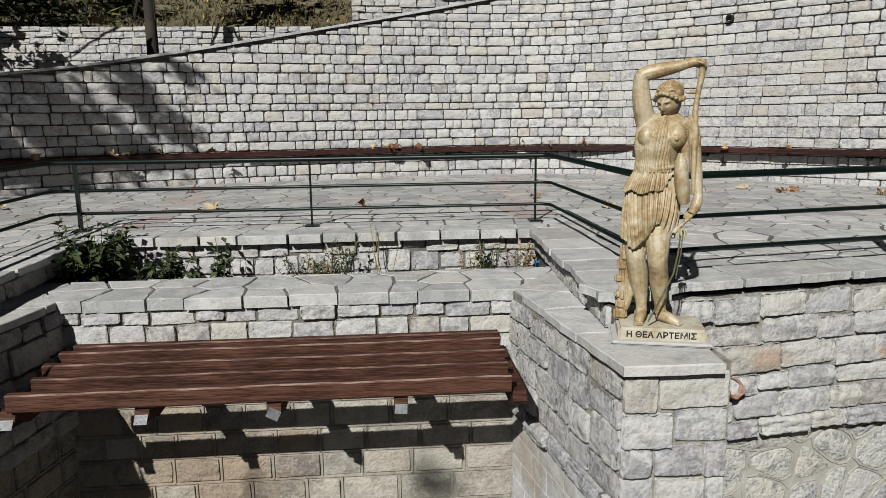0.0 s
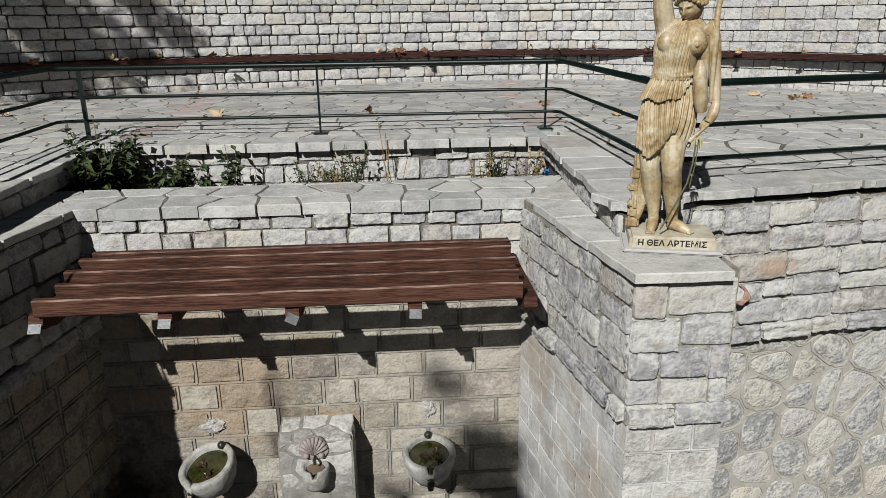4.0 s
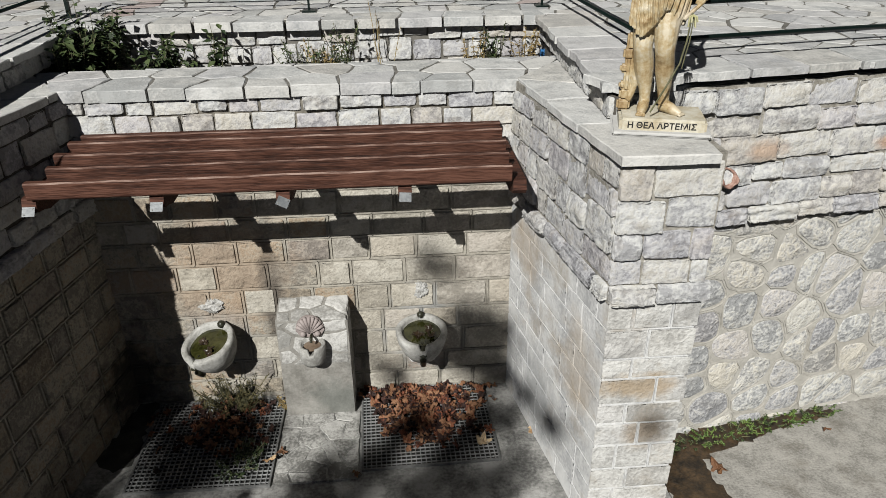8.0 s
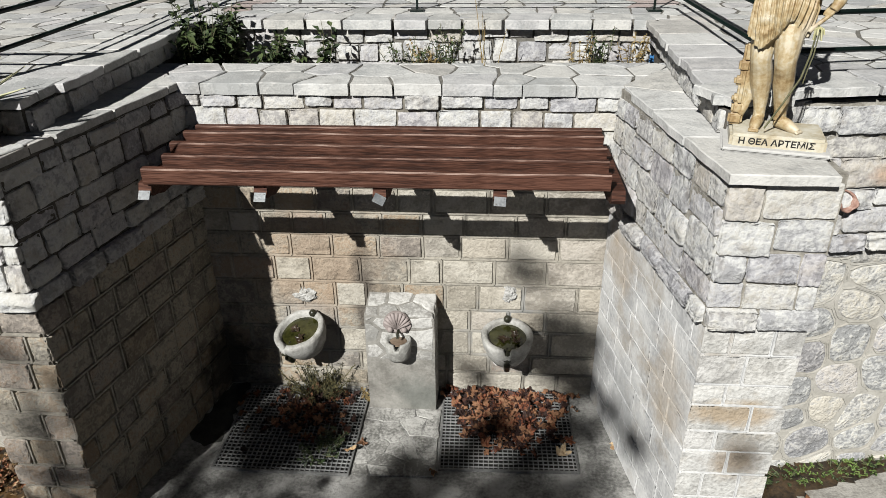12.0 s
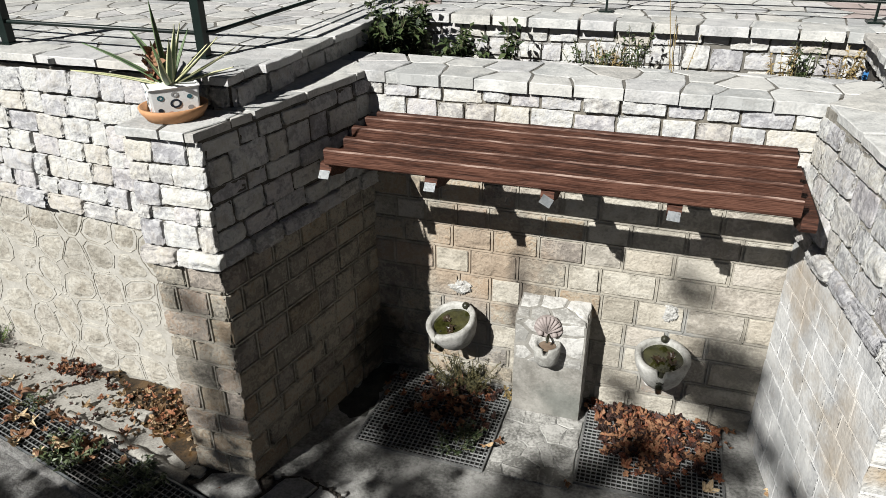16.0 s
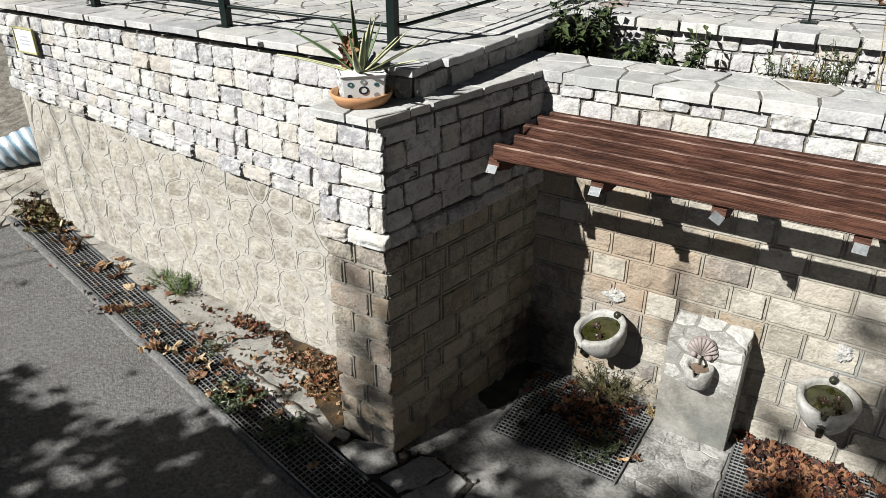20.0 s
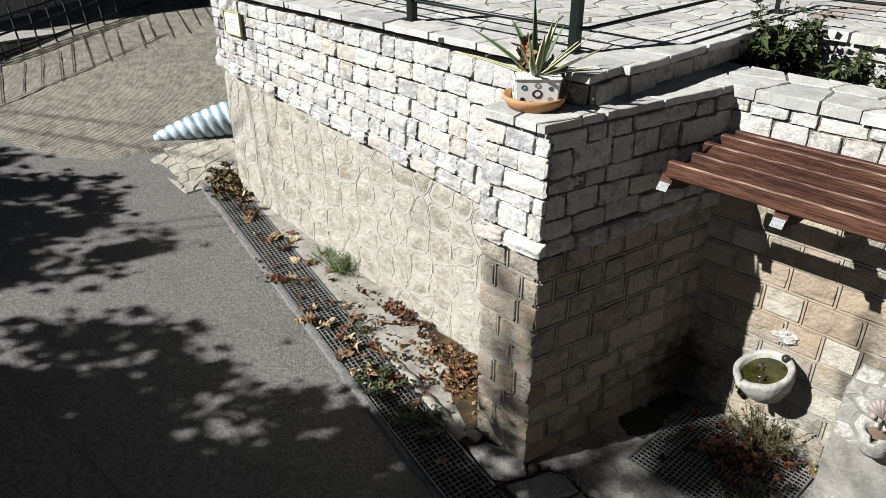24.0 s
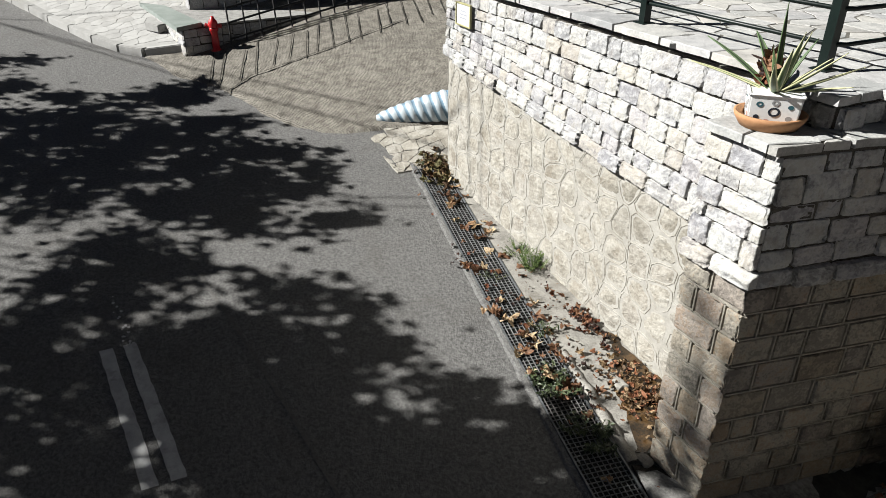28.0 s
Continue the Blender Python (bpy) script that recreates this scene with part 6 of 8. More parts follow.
cloth(bm, [(0.612, -0.050, -0.002, 0.112, 0.096), (0.66, -0.040, 0, 0.104, 0.088), (0.69, -0.034, 0, 0.094, 0.078), (0.722, -0.030, 0, 0.086, 0.072)], over_fold, lambda t: 0.085 * step01(0.1, 0.9, math.cos(t)) + 0.008 * math.sin(7 * t))


# bodice: cloth over one breast and shoulder, the other side bare
def bodice_fold(t, z):
    x = 0.1 * math.cos(t) - 0.02
    edge = -0.028 + (0.945 - z) * 0.31
    cover = step01(0.006, -0.008, x - edge) if math.sin(t) < 0.3 else 1.0
    lines = 58 * t + 60 * (z - 0.8) * (0.25 + math.cos(t)) + 2.0 * math.sin(5 * t + 14 * z)
    f = cover * (0.007 + 0.0036 * math.sin(lines) + 0.002 * math.sin(1.9 * lines + 0.7))
    rim = 0.004 * math.exp(-((x - edge) / 0.008) ** 2) if math.sin(t) < 0.3 else 0.0
    return f + rim + 0.007 * step01(0.76, 0.715, z)


cloth(bm, [(0.70, -0.030, 0, 0.082, 0.068), (0.745, -0.028, 0, 0.086, 0.072), (0.80, -0.022, -0.002, 0.100, 0.080), (0.86, -0.014, -0.002, 0.108, 0.080), (0.905, -0.006, 0.004, 0.104, 0.066), (0.935, 0.004, 0.008, 0.085, 0.052), (0.955, 0.01, 0.01, 0.05, 0.036)], bodice_fold)
limb(bm, [(-0.115, -0.03, 0.722, 0.008), (-0.07, -0.066, 0.717, 0.008), (-0.02, -0.078, 0.716, 0.008), (0.035, -0.062, 0.722, 0.008), (0.062, -0.02, 0.726, 0.007)])
ball(bm, 0.043, -0.052, 0.852, 0.052, 0.046, 0.054)
ball(bm, 0.043, -0.099, 0.845, 0.008, 0.006, 0.008)
ball(bm, -0.078, -0.048, 0.855, 0.044, 0.036, 0.046)
# neck and head
limb(bm, [(0.014, 0.014, 0.92, 0.05), (0.016, 0.006, 0.955, 0.037), (0.016, 0.0, 1.0, 0.036)])
head = Matrix.Translation((0.014, -0.016, 1.008)) @ Matrix.Rotation(radians(-36), 4, "Z") @ Matrix.Rotation(radians(27), 4, "X") @ Matrix.Scale(0.98, 4)
r = bmesh.ops.create_icosphere(bm, subdivisions=6, radius=1.0)
for v in r["verts"]:
    d = v.co.copy()
    x, z = d.x * 0.052, d.z * 0.074
    y = d.y * 0.062
    if d.y < 0:
        x *= 1 - 0.30 * step01(-0.1, -1.0, d.z)
        y += -0.016 * bump2(x, z, 0, -0.006, 0.0075, 0.016) - 0.009 * bump2(x, z, 0, 0.010, 0.006, 0.02)
        y += 0.011 * (bump2(x, z, -0.019, 0.008, 0.0115, 0.0075) + bump2(x, z, 0.019, 0.008, 0.0115, 0.0075))
        y -= 0.0055 * (bump2(x, z, -0.019, 0.007, 0.008, 0.0035) + bump2(x, z, 0.019, 0.007, 0.008, 0.0035))
        y -= 0.005 * (bump2(x, z, -0.02, 0.021, 0.014, 0.005) + bump2(x, z, 0.02, 0.021, 0.014, 0.005))
        y -= 0.006 * bump2(x, z, 0, -0.031, 0.012, 0.0038) + 0.0055 * bump2(x, z, 0, -0.040, 0.010, 0.004)
        y += 0.005 * bump2(x, z, 0, -0.0355, 0.014, 0.0018) + 0.003 * bump2(x, z, 0, -0.048, 0.012, 0.004)
        y -= 0.006 * bump2(x, z, 0, -0.059, 0.012, 0.009)
    v.co = head @ Vector((x, y, z))
r = bmesh.ops.create_icosphere(bm, subdivisions=6, radius=1.0)
for v in r["verts"]:
    d = v.co.copy()
    az = math.atan2(d.x, -d.y)
    wave = math.sin(46 * d.z + 2.4 * math.sin(7 * az)) * 0.055
    face = step01(0.66, 0.30, d.z) * step01(1.15, 0.8, abs(az))
    k = (1 + wave) * (1 - 0.42 * face)
    v.co = head @ Vector((0.062 * k * d.x, 0.016 + 0.068 * k * d.y, 0.030 + 0.052 * k * d.z))
for k in range(14):
    a = radians(-96 + 192 * k / 13)
    m = head @ Vector((0.066 * math.sin(a), 0.008 - 0.056 * math.cos(a), 0.060 - 0.056 * abs(math.sin(a)) ** 2))
    ball(bm, m.x, m.y, m.z, 0.012, 0.011, 0.010)
m = head @ Vector((0.0, 0.082, 0.02))
ball(bm, m.x, m.y, m.z, 0.03, 0.03, 0.03)
# raised arm over the head
limb(bm, [(-0.075, 0.01, 0.90, 0.05), (-0.092, 0.006, 0.95, 0.046), (-0.105, 0.0, 1.01, 0.043), (-0.112, -0.005, 1.07, 0.038), (-0.104, -0.01, 1.12, 0.034), (-0.04, -0.012, 1.138, 0.033), (0.03, -0.012, 1.152, 0.027), (0.09, -0.012, 1.165, 0.019)])
limb(bm, [(0.085, -0.012, 1.165, 0.021), (0.115, -0.018, 1.172, 0.021), (0.135, -0.022, 1.165, 0.015)])
for k in range(4):
    limb(bm, [(0.122, -0.03 + 0.01 * k, 1.172 - 0.004 * k, 0.0075), (0.15, -0.036 + 0.01 * k, 1.164 - 0.006 * k, 0.0065), (0.166, -0.03 + 0.008 * k, 1.148 - 0.006 * k, 0.0055)], 8)
# bow stave, lowered arm, quiver, arrow shaft
limb(bm, [(0.152, -0.012, 1.185, 0.014), (0.15, -0.012, 1.12, 0.015), (0.138, -0.012, 1.04, 0.012), (0.13, -0.012, 0.97, 0.013), (0.132, -0.02, 0.86, 0.016), (0.132, -0.03, 0.76, 0.012), (0.134, -0.036, 0.60, 0.010)])
limb(bm, [(0.085, 0.008, 0.915, 0.044), (0.118, 0.004, 0.885, 0.036), (0.132, 0.002, 0.82, 0.033), (0.140, 0.0, 0.76, 0.03), (0.152, -0.014, 0.67, 0.026), (0.160, -0.03, 0.59, 0.019)])
limb(bm, [(0.160, -0.032, 0.595, 0.02), (0.148, -0.045, 0.55, 0.024), (0.128, -0.055, 0.515, 0.018)])
for k in range(4):
    limb(bm, [(0.142 - 0.006 * k, -0.052 + 0.006 * k, 0.535, 0.008), (0.128 - 0.008 * k, -0.06 + 0.006 * k, 0.505, 0.007), (0.112 - 0.004 * k, -0.058 + 0.006 * k, 0.492, 0.006)], 8)
limb(bm, [(0.13, -0.055, 0.505, 0.009), (0.085, -0.058, 0.462, 0.009), (0.055, -0.052, 0.43, 0.013)])
limb(bm, [(0.066, -0.088, 0.752, 0.026), (0.070, -0.090, 0.70, 0.031), (0.082, -0.082, 0.62, 0.032), (0.092, -0.074, 0.565, 0.024)])
limb(bm, [(0.064, -0.094, 0.785, 0.012), (0.066, -0.09, 0.752, 0.024)])
limb(bm, [(0.082, -0.05, 0.88, 0.016), (0.092, -0.045, 0.78, 0.02), (0.095, -0.04, 0.68, 0.018), (0.088, -0.04, 0.58, 0.014)])
ball(bm, 0.112, 0.0, 1.045, 0.03, 0.009, 0.009)
# flat carved support beside the leg
for x0, x1, z0, z1 in ((-0.200, -0.135, 0.0, 0.055), (-0.192, -0.14, 0.05, 0.10), (-0.198, -0.165, 0.10, 0.135), (-0.178, -0.145, 0.09, 0.25), (-0.200, -0.155, 0.175, 0.215), (-0.19, -0.14, 0.235, 0.29), (-0.178, -0.12, 0.28, 0.36)):
    add_box(bm, x0, x1, 0.0, 0.045, z0, z1, 0.01)
limb(bm, [(-0.15, 0.02, 0.05, 0.02), (-0.125, 0.02, 0.12, 0.016), (-0.13, 0.02, 0.25, 0.02), (-0.12, 0.02, 0.37, 0.03)])
statue = part("statue", bm, M_STATUE, None, "", PL @ pose(-0.014, 0.01, 0.066, 0, 0, 0) @ Matrix.Diagonal((0.92, 0.95, 0.952, 1)))
rm = statue.modifiers.new("merge", "REMESH")
rm.mode, rm.voxel_size, rm.use_smooth_shade = "VOXEL", 0.0024, True
sm = statue.modifiers.new("soften", "SMOOTH")
sm.factor, sm.iterations = 0.5, 1
tagged(statue, "ochre painted cast statue of a draped archer goddess", "statue")

# withered flower tied to the statue's hand
fl_th = thing("cut_flower", "withered pale flower stem leaning on the statue", "flower", PL @ pose(0, 0, 0.066))
M_STEM = mat("pale green stem", [(0.07, 0.07, 0.035), (0.13, 0.125, 0.065)], 0.7, 20.0, 0.2)
bm = bmesh.new()
add_tube(bm, [(0.062, -0.075, 0.44), (0.050, -0.105, 0.33), (0.034, -0.105, 0.24), (-0.01, -0.11, 0.14), (-0.06, -0.105, 0.03)], 0.004, 6)
add_tube(bm, [(0.070, -0.07, 0.43), (0.062, -0.10, 0.33), (0.052, -0.10, 0.27), (0.046, -0.1, 0.22)], 0.0025, 6)
part("stem", bm, M_STEM, fl_th)
bm = bmesh.new()
for k in range(6):
    a = k * 1.05
    add_tube(bm, [(0.066, -0.078, 0.43), (0.066 + 0.014 * math.cos(a), -0.082 + 0.012 * math.sin(a), 0.425), (0.068 + 0.018 * math.cos(a), -0.085 + 0.016 * math.sin(a), 0.405 - 0.02 * (k % 2))], 0.006, 5, 0.5)
part("blossom", bm, mat("faded yellow petal", [(0.28, 0.27, 0.12), (0.42, 0.4, 0.24)], 0.6, 20.0, 0.1), fl_th, "small faded yellow-green petals")

# ---------------------------------------------------------------- leaves and plants
LEAVES = [(0.12, 0.055, 0.025), (0.22, 0.11, 0.05), (0.30, 0.175, 0.09), (0.32, 0.225, 0.125), (0.42, 0.32, 0.20)]
M_LEAF = mat("dry plane leaf", LEAVES, 0.7, 25.0, 0.2, 120.0, vary=0.7)
M_LITTER = mat("dry plane leaf litter", [(0.024, 0.010, 0.007), (0.075, 0.024, 0.012), (0.18, 0.055, 0.024), (0.21, 0.105, 0.055)], 0.75, 20.0, 0.2, 120.0, vary=0.8, per="island")
M_GREENLEAF = mat("green leaf", [(0.014, 0.026, 0.008), (0.030, 0.048, 0.015), (0.056, 0.078, 0.026)], 0.55, 14.0, 0.1, vary=0.5, per="island", spec=0.4)
M_DRYLEAF = mat("dry weed leaf", [(0.12, 0.085, 0.035), (0.22, 0.15, 0.06), (0.26, 0.2, 0.09)], 0.8, 14.0, 0.1, vary=0.5, per="island")
M_TREELEAF = mat("plane tree leaf", [(0.05, 0.07, 0.015), (0.09, 0.11, 0.025), (0.13, 0.12, 0.03)], 0.6, 3.0, 0.1, vary=0.5, per="island")
M_BARK = mat("plane bark", [(0.022, 0.016, 0.012), (0.05, 0.038, 0.028)], 0.9, 6.0, 0.8)


def leaf_shape(rng, size, crumple=0.085):
    """A curled, five-lobed leaf with toothed lobes and a short stalk."""
    lobes = (0.62, 0.95, 1.1, 0.95, 0.62)
    ring = []
    for k, ln in enumerate(lobes):
        a0 = radians(-128 + 64 * k) + rng.uniform(-0.07, 0.07)
        ln *= rng.uniform(0.85, 1.1)
        for da, r in ((-0.40, 0.66), (-0.2, 0.82), (0.0, 1.0), (0.2, 0.82), (0.40, 0.66)):
            ring.append((a0 + da, 0.5 * size * ln * r))
        if k < 4:
            ring.append((a0 + radians(32), 0.5 * size * 0.52))
    ring.append((math.pi, 0.5 * size * 0.12))
    cup, roll = rng.uniform(-0.2, 0.9), rng.uniform(-1.2, 1.2)
    fold = rng.uniform(0, 6.28)

    def lift(x, y):
        u = (x * math.cos(fold) + y * math.sin(fold)) / size
        return size * (cup * (x * x + y * y) / size ** 2 + roll * u * u + crumple * 0.8 * math.sin(9 * u + fold)) + rng.uniform(-crumple, crumple) * 0.25 * size

    vs = [(0, 0, 0)]
    n = len(ring)
    for q in (0.52, 1.0):
        for a, r in ring:
            x, y = q * r * math.sin(a), q * r * math.cos(a)
            vs.append((x, y, lift(x, y)))
    fs = [(0, 1 + k, 1 + (k + 1) % n) for k in range(n)] + [(1 + k, 1 + n + k, 1 + n + (k + 1) % n, 1 + (k + 1) % n) for k in range(n)]
    return vs, fs


rng = random.Random(101)
LEAF_ME = [mesh("fallen_leaf", *leaf_shape(rng, 0.165, 0.17), M_LEAF) for _ in range(8)]
M_SODDEN = mat("sodden brown leaf", [(0.012, 0.008, 0.005), (0.04, 0.024, 0.012)], 0.4, 20.0, 0.2)
for basin in BASINS:
    for k in range(4):
        part("floating_leaf", mesh("floating_leaf", *leaf_shape(rng, 0.16), M_SODDEN), None, basin, "", pose(rng.uniform(-0.06, 0.06), rng.uniform(-0.06, 0.05), -0.02, rng.uniform(-8, 8), rng.uniform(-8, 8), rng.uniform(0, 360)) @ Matrix.Scale(0.55, 4))
spots = []
for k in range(46):
    t = rng.betavariate(1.6, 1.5)
    x = -6.4 + 4.1 * t
    spots.append((x, drain_y(x, 0) + rng.gauss(0.03, 0.11), rng.uniform(0.5, 1.15), 0.03))
for k in range(12):
    spots.append((rng.uniform(-6.0, -2.6), 0, rng.uniform(0.5, 0.9), 0.02))
    x = spots[-1][0]
    spots[-1] = (x, drain_y(x, 1) + rng.uniform(0.02, 0.3), spots[-1][2], 0.025)
spots += [(-3.95, 2.45, 1.2, 0.04), (-4.05, 2.42, 1.1, 0.06), (-3.75, 2.52, 1.1, 0.04), (-4.15, 2.36, 1.0, 0.03), (-3.1, 2.38, 1.0, 0.03), (-0.82, 3.3, 0.7, 0.05), (-0.74, 3.38, 0.6, 0.04), (-0.28, 3.17, 0.6, 0.03), (0.52, 3.35, 0.8, 0.04), (1.9, 3.0, 0.9, 0.03), (0.86, 3.45, 0.6, 0.02), (2.75, 3.3, 0.5, 0.02)]
for x, y, s, h in spots:
    ob = new("fallen_leaf", rng.choice(LEAF_ME))
    ob.matrix_basis = pose(x, y, ground_z(x, y) + h * 0.7, rng.uniform(-18, 18), rng.uniform(-18, 18), rng.uniform(0, 360)) @ Matrix.Scale(s, 4)
    tagged(ob, "dry brown plane leaf lying on the ground", "leaf", "fallen leaves by the drain")
for x, y, z, s in ((-1.55, 6.6, TERR, 1.2), (-0.2, 6.5, TERR, 1.1), (1.5, 6.9, TERR, 1.0), (-3.6, 6.9, TERR, 0.9), (-2.2, 8.2, TERR, 1.0), (-0.7, 8.3, TERR, 1.0), (2.0, 6.1, TERR, 1.1), (3.9, 7.4, TERR, 1.2), (4.3, 7.1, TERR, 1.3), (4.9, 6.6, TERR, 1.1), (3.5, 8.3, TERR, 1.0), (-1.6, 6.4, TERR, 1.0), (4.1, 7.0, TERR, 1.0), (-4.3, 6.2, TERR, 1.0)):
    ob = new("fallen_leaf", rng.choice(LEAF_ME))
    ob.matrix_basis = pose(x, y, z + 0.025, rng.uniform(-15, 15), rng.uniform(-15, 15), rng.uniform(0, 360)) @ Matrix.Scale(s, 4)
    tagged(ob, "dry yellow-brown plane leaf on the terrace paving", "leaf", "fallen leaves on the terrace")
s = 1.0
for k in range(26):
    s = rng.uniform(1.0, ARC[-1] - 1.2)
    (x, y), t = on_curve(s)
    ln2 = math.hypot(*t)
    q = rng.uniform(0.08, 0.36)
    ob = new("fallen_leaf", rng.choice(LEAF_ME))
    ob.matrix_basis = pose(x + t[1] / ln2 * q, y - t[0] / ln2 * q, 2.78, rng.uniform(-35, 35), rng.uniform(-35, 35), rng.uniform(0, 360)) @ Matrix.Scale(rng.uniform(0.6, 1.0), 4)
    tagged(ob, "dry brown plane leaf lying on the bench board", "leaf", "fallen leaves on the bench")


def litter(name, label, centre, spread, count, size, seed, material, rise=0.05, keep=None, toss=40):
    rng = random.Random(seed)
    av, af = [], []
    for k in range(count):
        x, y = centre[0] + rng.gauss(0, spread[0]), centre[1] + rng.gauss(0, spread[1])
        if keep and not keep(x, y):
            continue
        d = math.exp(-((x - centre[0]) / spread[0]) ** 2 / 2 - ((y - centre[1]) / spread[1]) ** 2 / 2)
        m = pose(x, y, ground_z(x, y) + 0.03 + rng.random() * rise * d, rng.uniform(-toss, toss), rng.uniform(-toss, toss), rng.uniform(0, 360)) @ Matrix.Scale(rng.uniform(0.6, 1.15), 4)
        vs, fs = leaf_shape(rng, size, 0.2)
        b = len(av)
        av += [tuple(m @ Vector(v)) for v in vs]
        af += [tuple(i + b for i in f) for f in fs]
    return tagged(part(name, mesh(name, av, af, material), None), label, "leaves", "", "stuff")


M_TAN = mat("pale sodden leaf", [(0.09, 0.05, 0.022), (0.20, 0.13, 0.065), (0.33, 0.24, 0.14), (0.24, 0.10, 0.05)], 0.6, 20.0, 0.2, 120.0, vary=0.8, per="island")
M_HEAP = mat("tawny leaf heap", [(0.06, 0.032, 0.013), (0.13, 0.075, 0.03), (0.2, 0.135, 0.06), (0.11, 0.10, 0.04)], 0.75, 20.0, 0.2, 120.0, vary=0.8, per="island")
litter("leaf_litter", "heap of orange-brown dry plane leaves on the grating", (0.18, 3.62), (0.17, 0.13), 260, 0.10, 1, M_LITTER, 0.035, lambda x, y: -0.2 < x < 0.6 and 3.3 < y < 3.93, 26)
litter("leaf_litter", "dry orange plane leaves along the back of the grating", (0.12, 3.86), (0.28, 0.06), 170, 0.10, 9, M_LITTER, 0.03, lambda x, y: -0.27 < x < 0.68 and y < 3.94, 26)
litter("leaf_litter", "dark wet leaf litter on the shaded grating", (-1.15, 3.66), (0.2, 0.16), 130, 0.09, 2, M_LITTER, 0.03, lambda x, y: -1.7 < x < -0.8 and y < 3.95)
litter("leaf_litter", "brown leaf litter filling the wet gutter", (-2.85, 2.88), (0.26, 0.12), 46, 0.085, 3, M_TAN, 0.02, lambda x, y: -3.9 < x < -2.5 and drain_y(x, 1) + 0.13 < y < 3.11)
litter("leaf_litter", "sodden brown leaf mush in the gutter", (-2.9, 2.88), (0.26, 0.13), 230, 0.055, 8, M_TAN, 0.0, lambda x, y: -3.6 < x < -2.5 and drain_y(x, 1) + 0.12 < y < 3.12)
litter("leaf_litter", "reddish dry leaf litter at the wall's foot", (-3.72, 3.02), (0.17, 0.05), 70, 0.07, 4, M_LITTER, 0.03, lambda x, y: y < 3.12)
litter("leaf_litter", "dry leaf heap at the end of the drain", (-6.5, 3.08), (0.16, 0.1), 120, 0.11, 5, M_HEAP, 0.10)
litter("leaf_litter", "scattered small leaf scraps along the drain", (-3.9, 2.6), (0.9, 0.1), 90, 0.06, 6, M_LITTER, 0.01, lambda x, y: abs(y - drain_y(x, 0)) < 0.3)

litter("leaf_litter", "dry crumbs and leaf scraps strewn on the verge", (-4.2, 2.93), (0.9, 0.09), 90, 0.03, 7, M_LITTER, 0.0, lambda x, y: drain_y(x, 1) + 0.02 < y < 3.12 and x < -2.5)


def plant(label, x, y, z, h, r, stems, leaves, size, seed, material, category="weed", lean=0.3, name="weed", narrow=0.45):
    """Stems with small pointed leaves along them."""
    rng = random.Random(seed)
    th = thing(name, label, category, pose(x, y, z))
    bm = bmesh.new()
    lv, lf = [], []
    for s in range(stems):
        a = rng.uniform(0, 2 * math.pi)
        q = r * math.sqrt(rng.random())
        hh = h * rng.uniform(0.5, 1.1)
        base = Vector((q * 0.5 * math.cos(a), q * 0.5 * math.sin(a), -0.01))
        top = base + Vector((q * math.cos(a) * 0.8 + rng.uniform(-lean, lean) * hh * 0.5, q * math.sin(a) * 0.8 + rng.uniform(-lean, lean) * hh * 0.5, hh))
        mid = (base + top) / 2 + Vector((rng.uniform(-1, 1), rng.uniform(-1, 1), 0)) * 0.06 * hh
        add_tube(bm, [base, mid, top], 0.0035, 5, 0.5)
        for k in range(max(3, leaves // stems)):
            t = rng.uniform(0.12, 1.0)
            p = base * (1 - t) ** 2 + mid * 2 * t * (1 - t) + top * t * t
            d = Vector((rng.uniform(-1, 1), rng.uniform(-1, 1), rng.uniform(-0.4, 0.8))).normalized()
            w = d.cross(Vector((rng.uniform(-0.4, 0.4), rng.uniform(-0.4, 0.4), 1))).normalized()
            l = size * rng.uniform(0.6, 1.2)
            b = len(lv)
            bend = Vector((0, 0, -0.25 * l))
            lv += [tuple(p), tuple(p + d * l * 0.45 + w * l * narrow * 0.5), tuple(p + d * l + bend), tuple(p + d * l * 0.45 - w * l * narrow * 0.5)]
            lf.append((b, b + 1, b + 2, b + 3))
    part("stem", bm, M_STEM if material is M_GREENLEAF else material, th)["kind"] = "stuff"
    part("leaves", mesh("leaves", lv, lf, material), None, th)["kind"] = "stuff"
    return th


M_LUSH = mat("fresh green weed", [(0.04, 0.07, 0.015), (0.08, 0.13, 0.03), (0.13, 0.18, 0.05)], 0.55, 14.0, 0.1, vary=0.5, per="island")
M_MOSS = mat("dark mossy weed", [(0.03, 0.03, 0.012), (0.06, 0.055, 0.022), (0.10, 0.085, 0.035)], 0.8, 14.0, 0.1, vary=0.5, per="island")
ZB = 2.0
plant("bushy dark green nettle-like weed in the planting bed", -1.93, 4.86, ZB, 0.50, 0.2, 40, 820, 0.082, 1, M_GREENLEAF, "shrub", 0.22, "shrub", 0.55)
plant("bushy dark green weed at the bed's corner", -2.0, 4.62, ZB, 0.34, 0.17, 24, 420, 0.075, 2, M_GREENLEAF, "shrub", 0.3, "shrub", 0.55)
plant("low dark green weed in the planting bed", -1.5, 4.82, ZB, 0.29, 0.2, 20, 528, 0.06, 3, M_GREENLEAF, narrow=0.6)
plant("upright green weed in the planting bed", -1.12, 4.82, ZB, 0.36, 0.08, 9, 130, 0.07, 4, M_GREENLEAF, narrow=0.55)
plant("low green weed with dry tips in the planting bed", -0.55, 4.88, ZB, 0.26, 0.16, 18, 320, 0.035, 5, M_GREENLEAF)
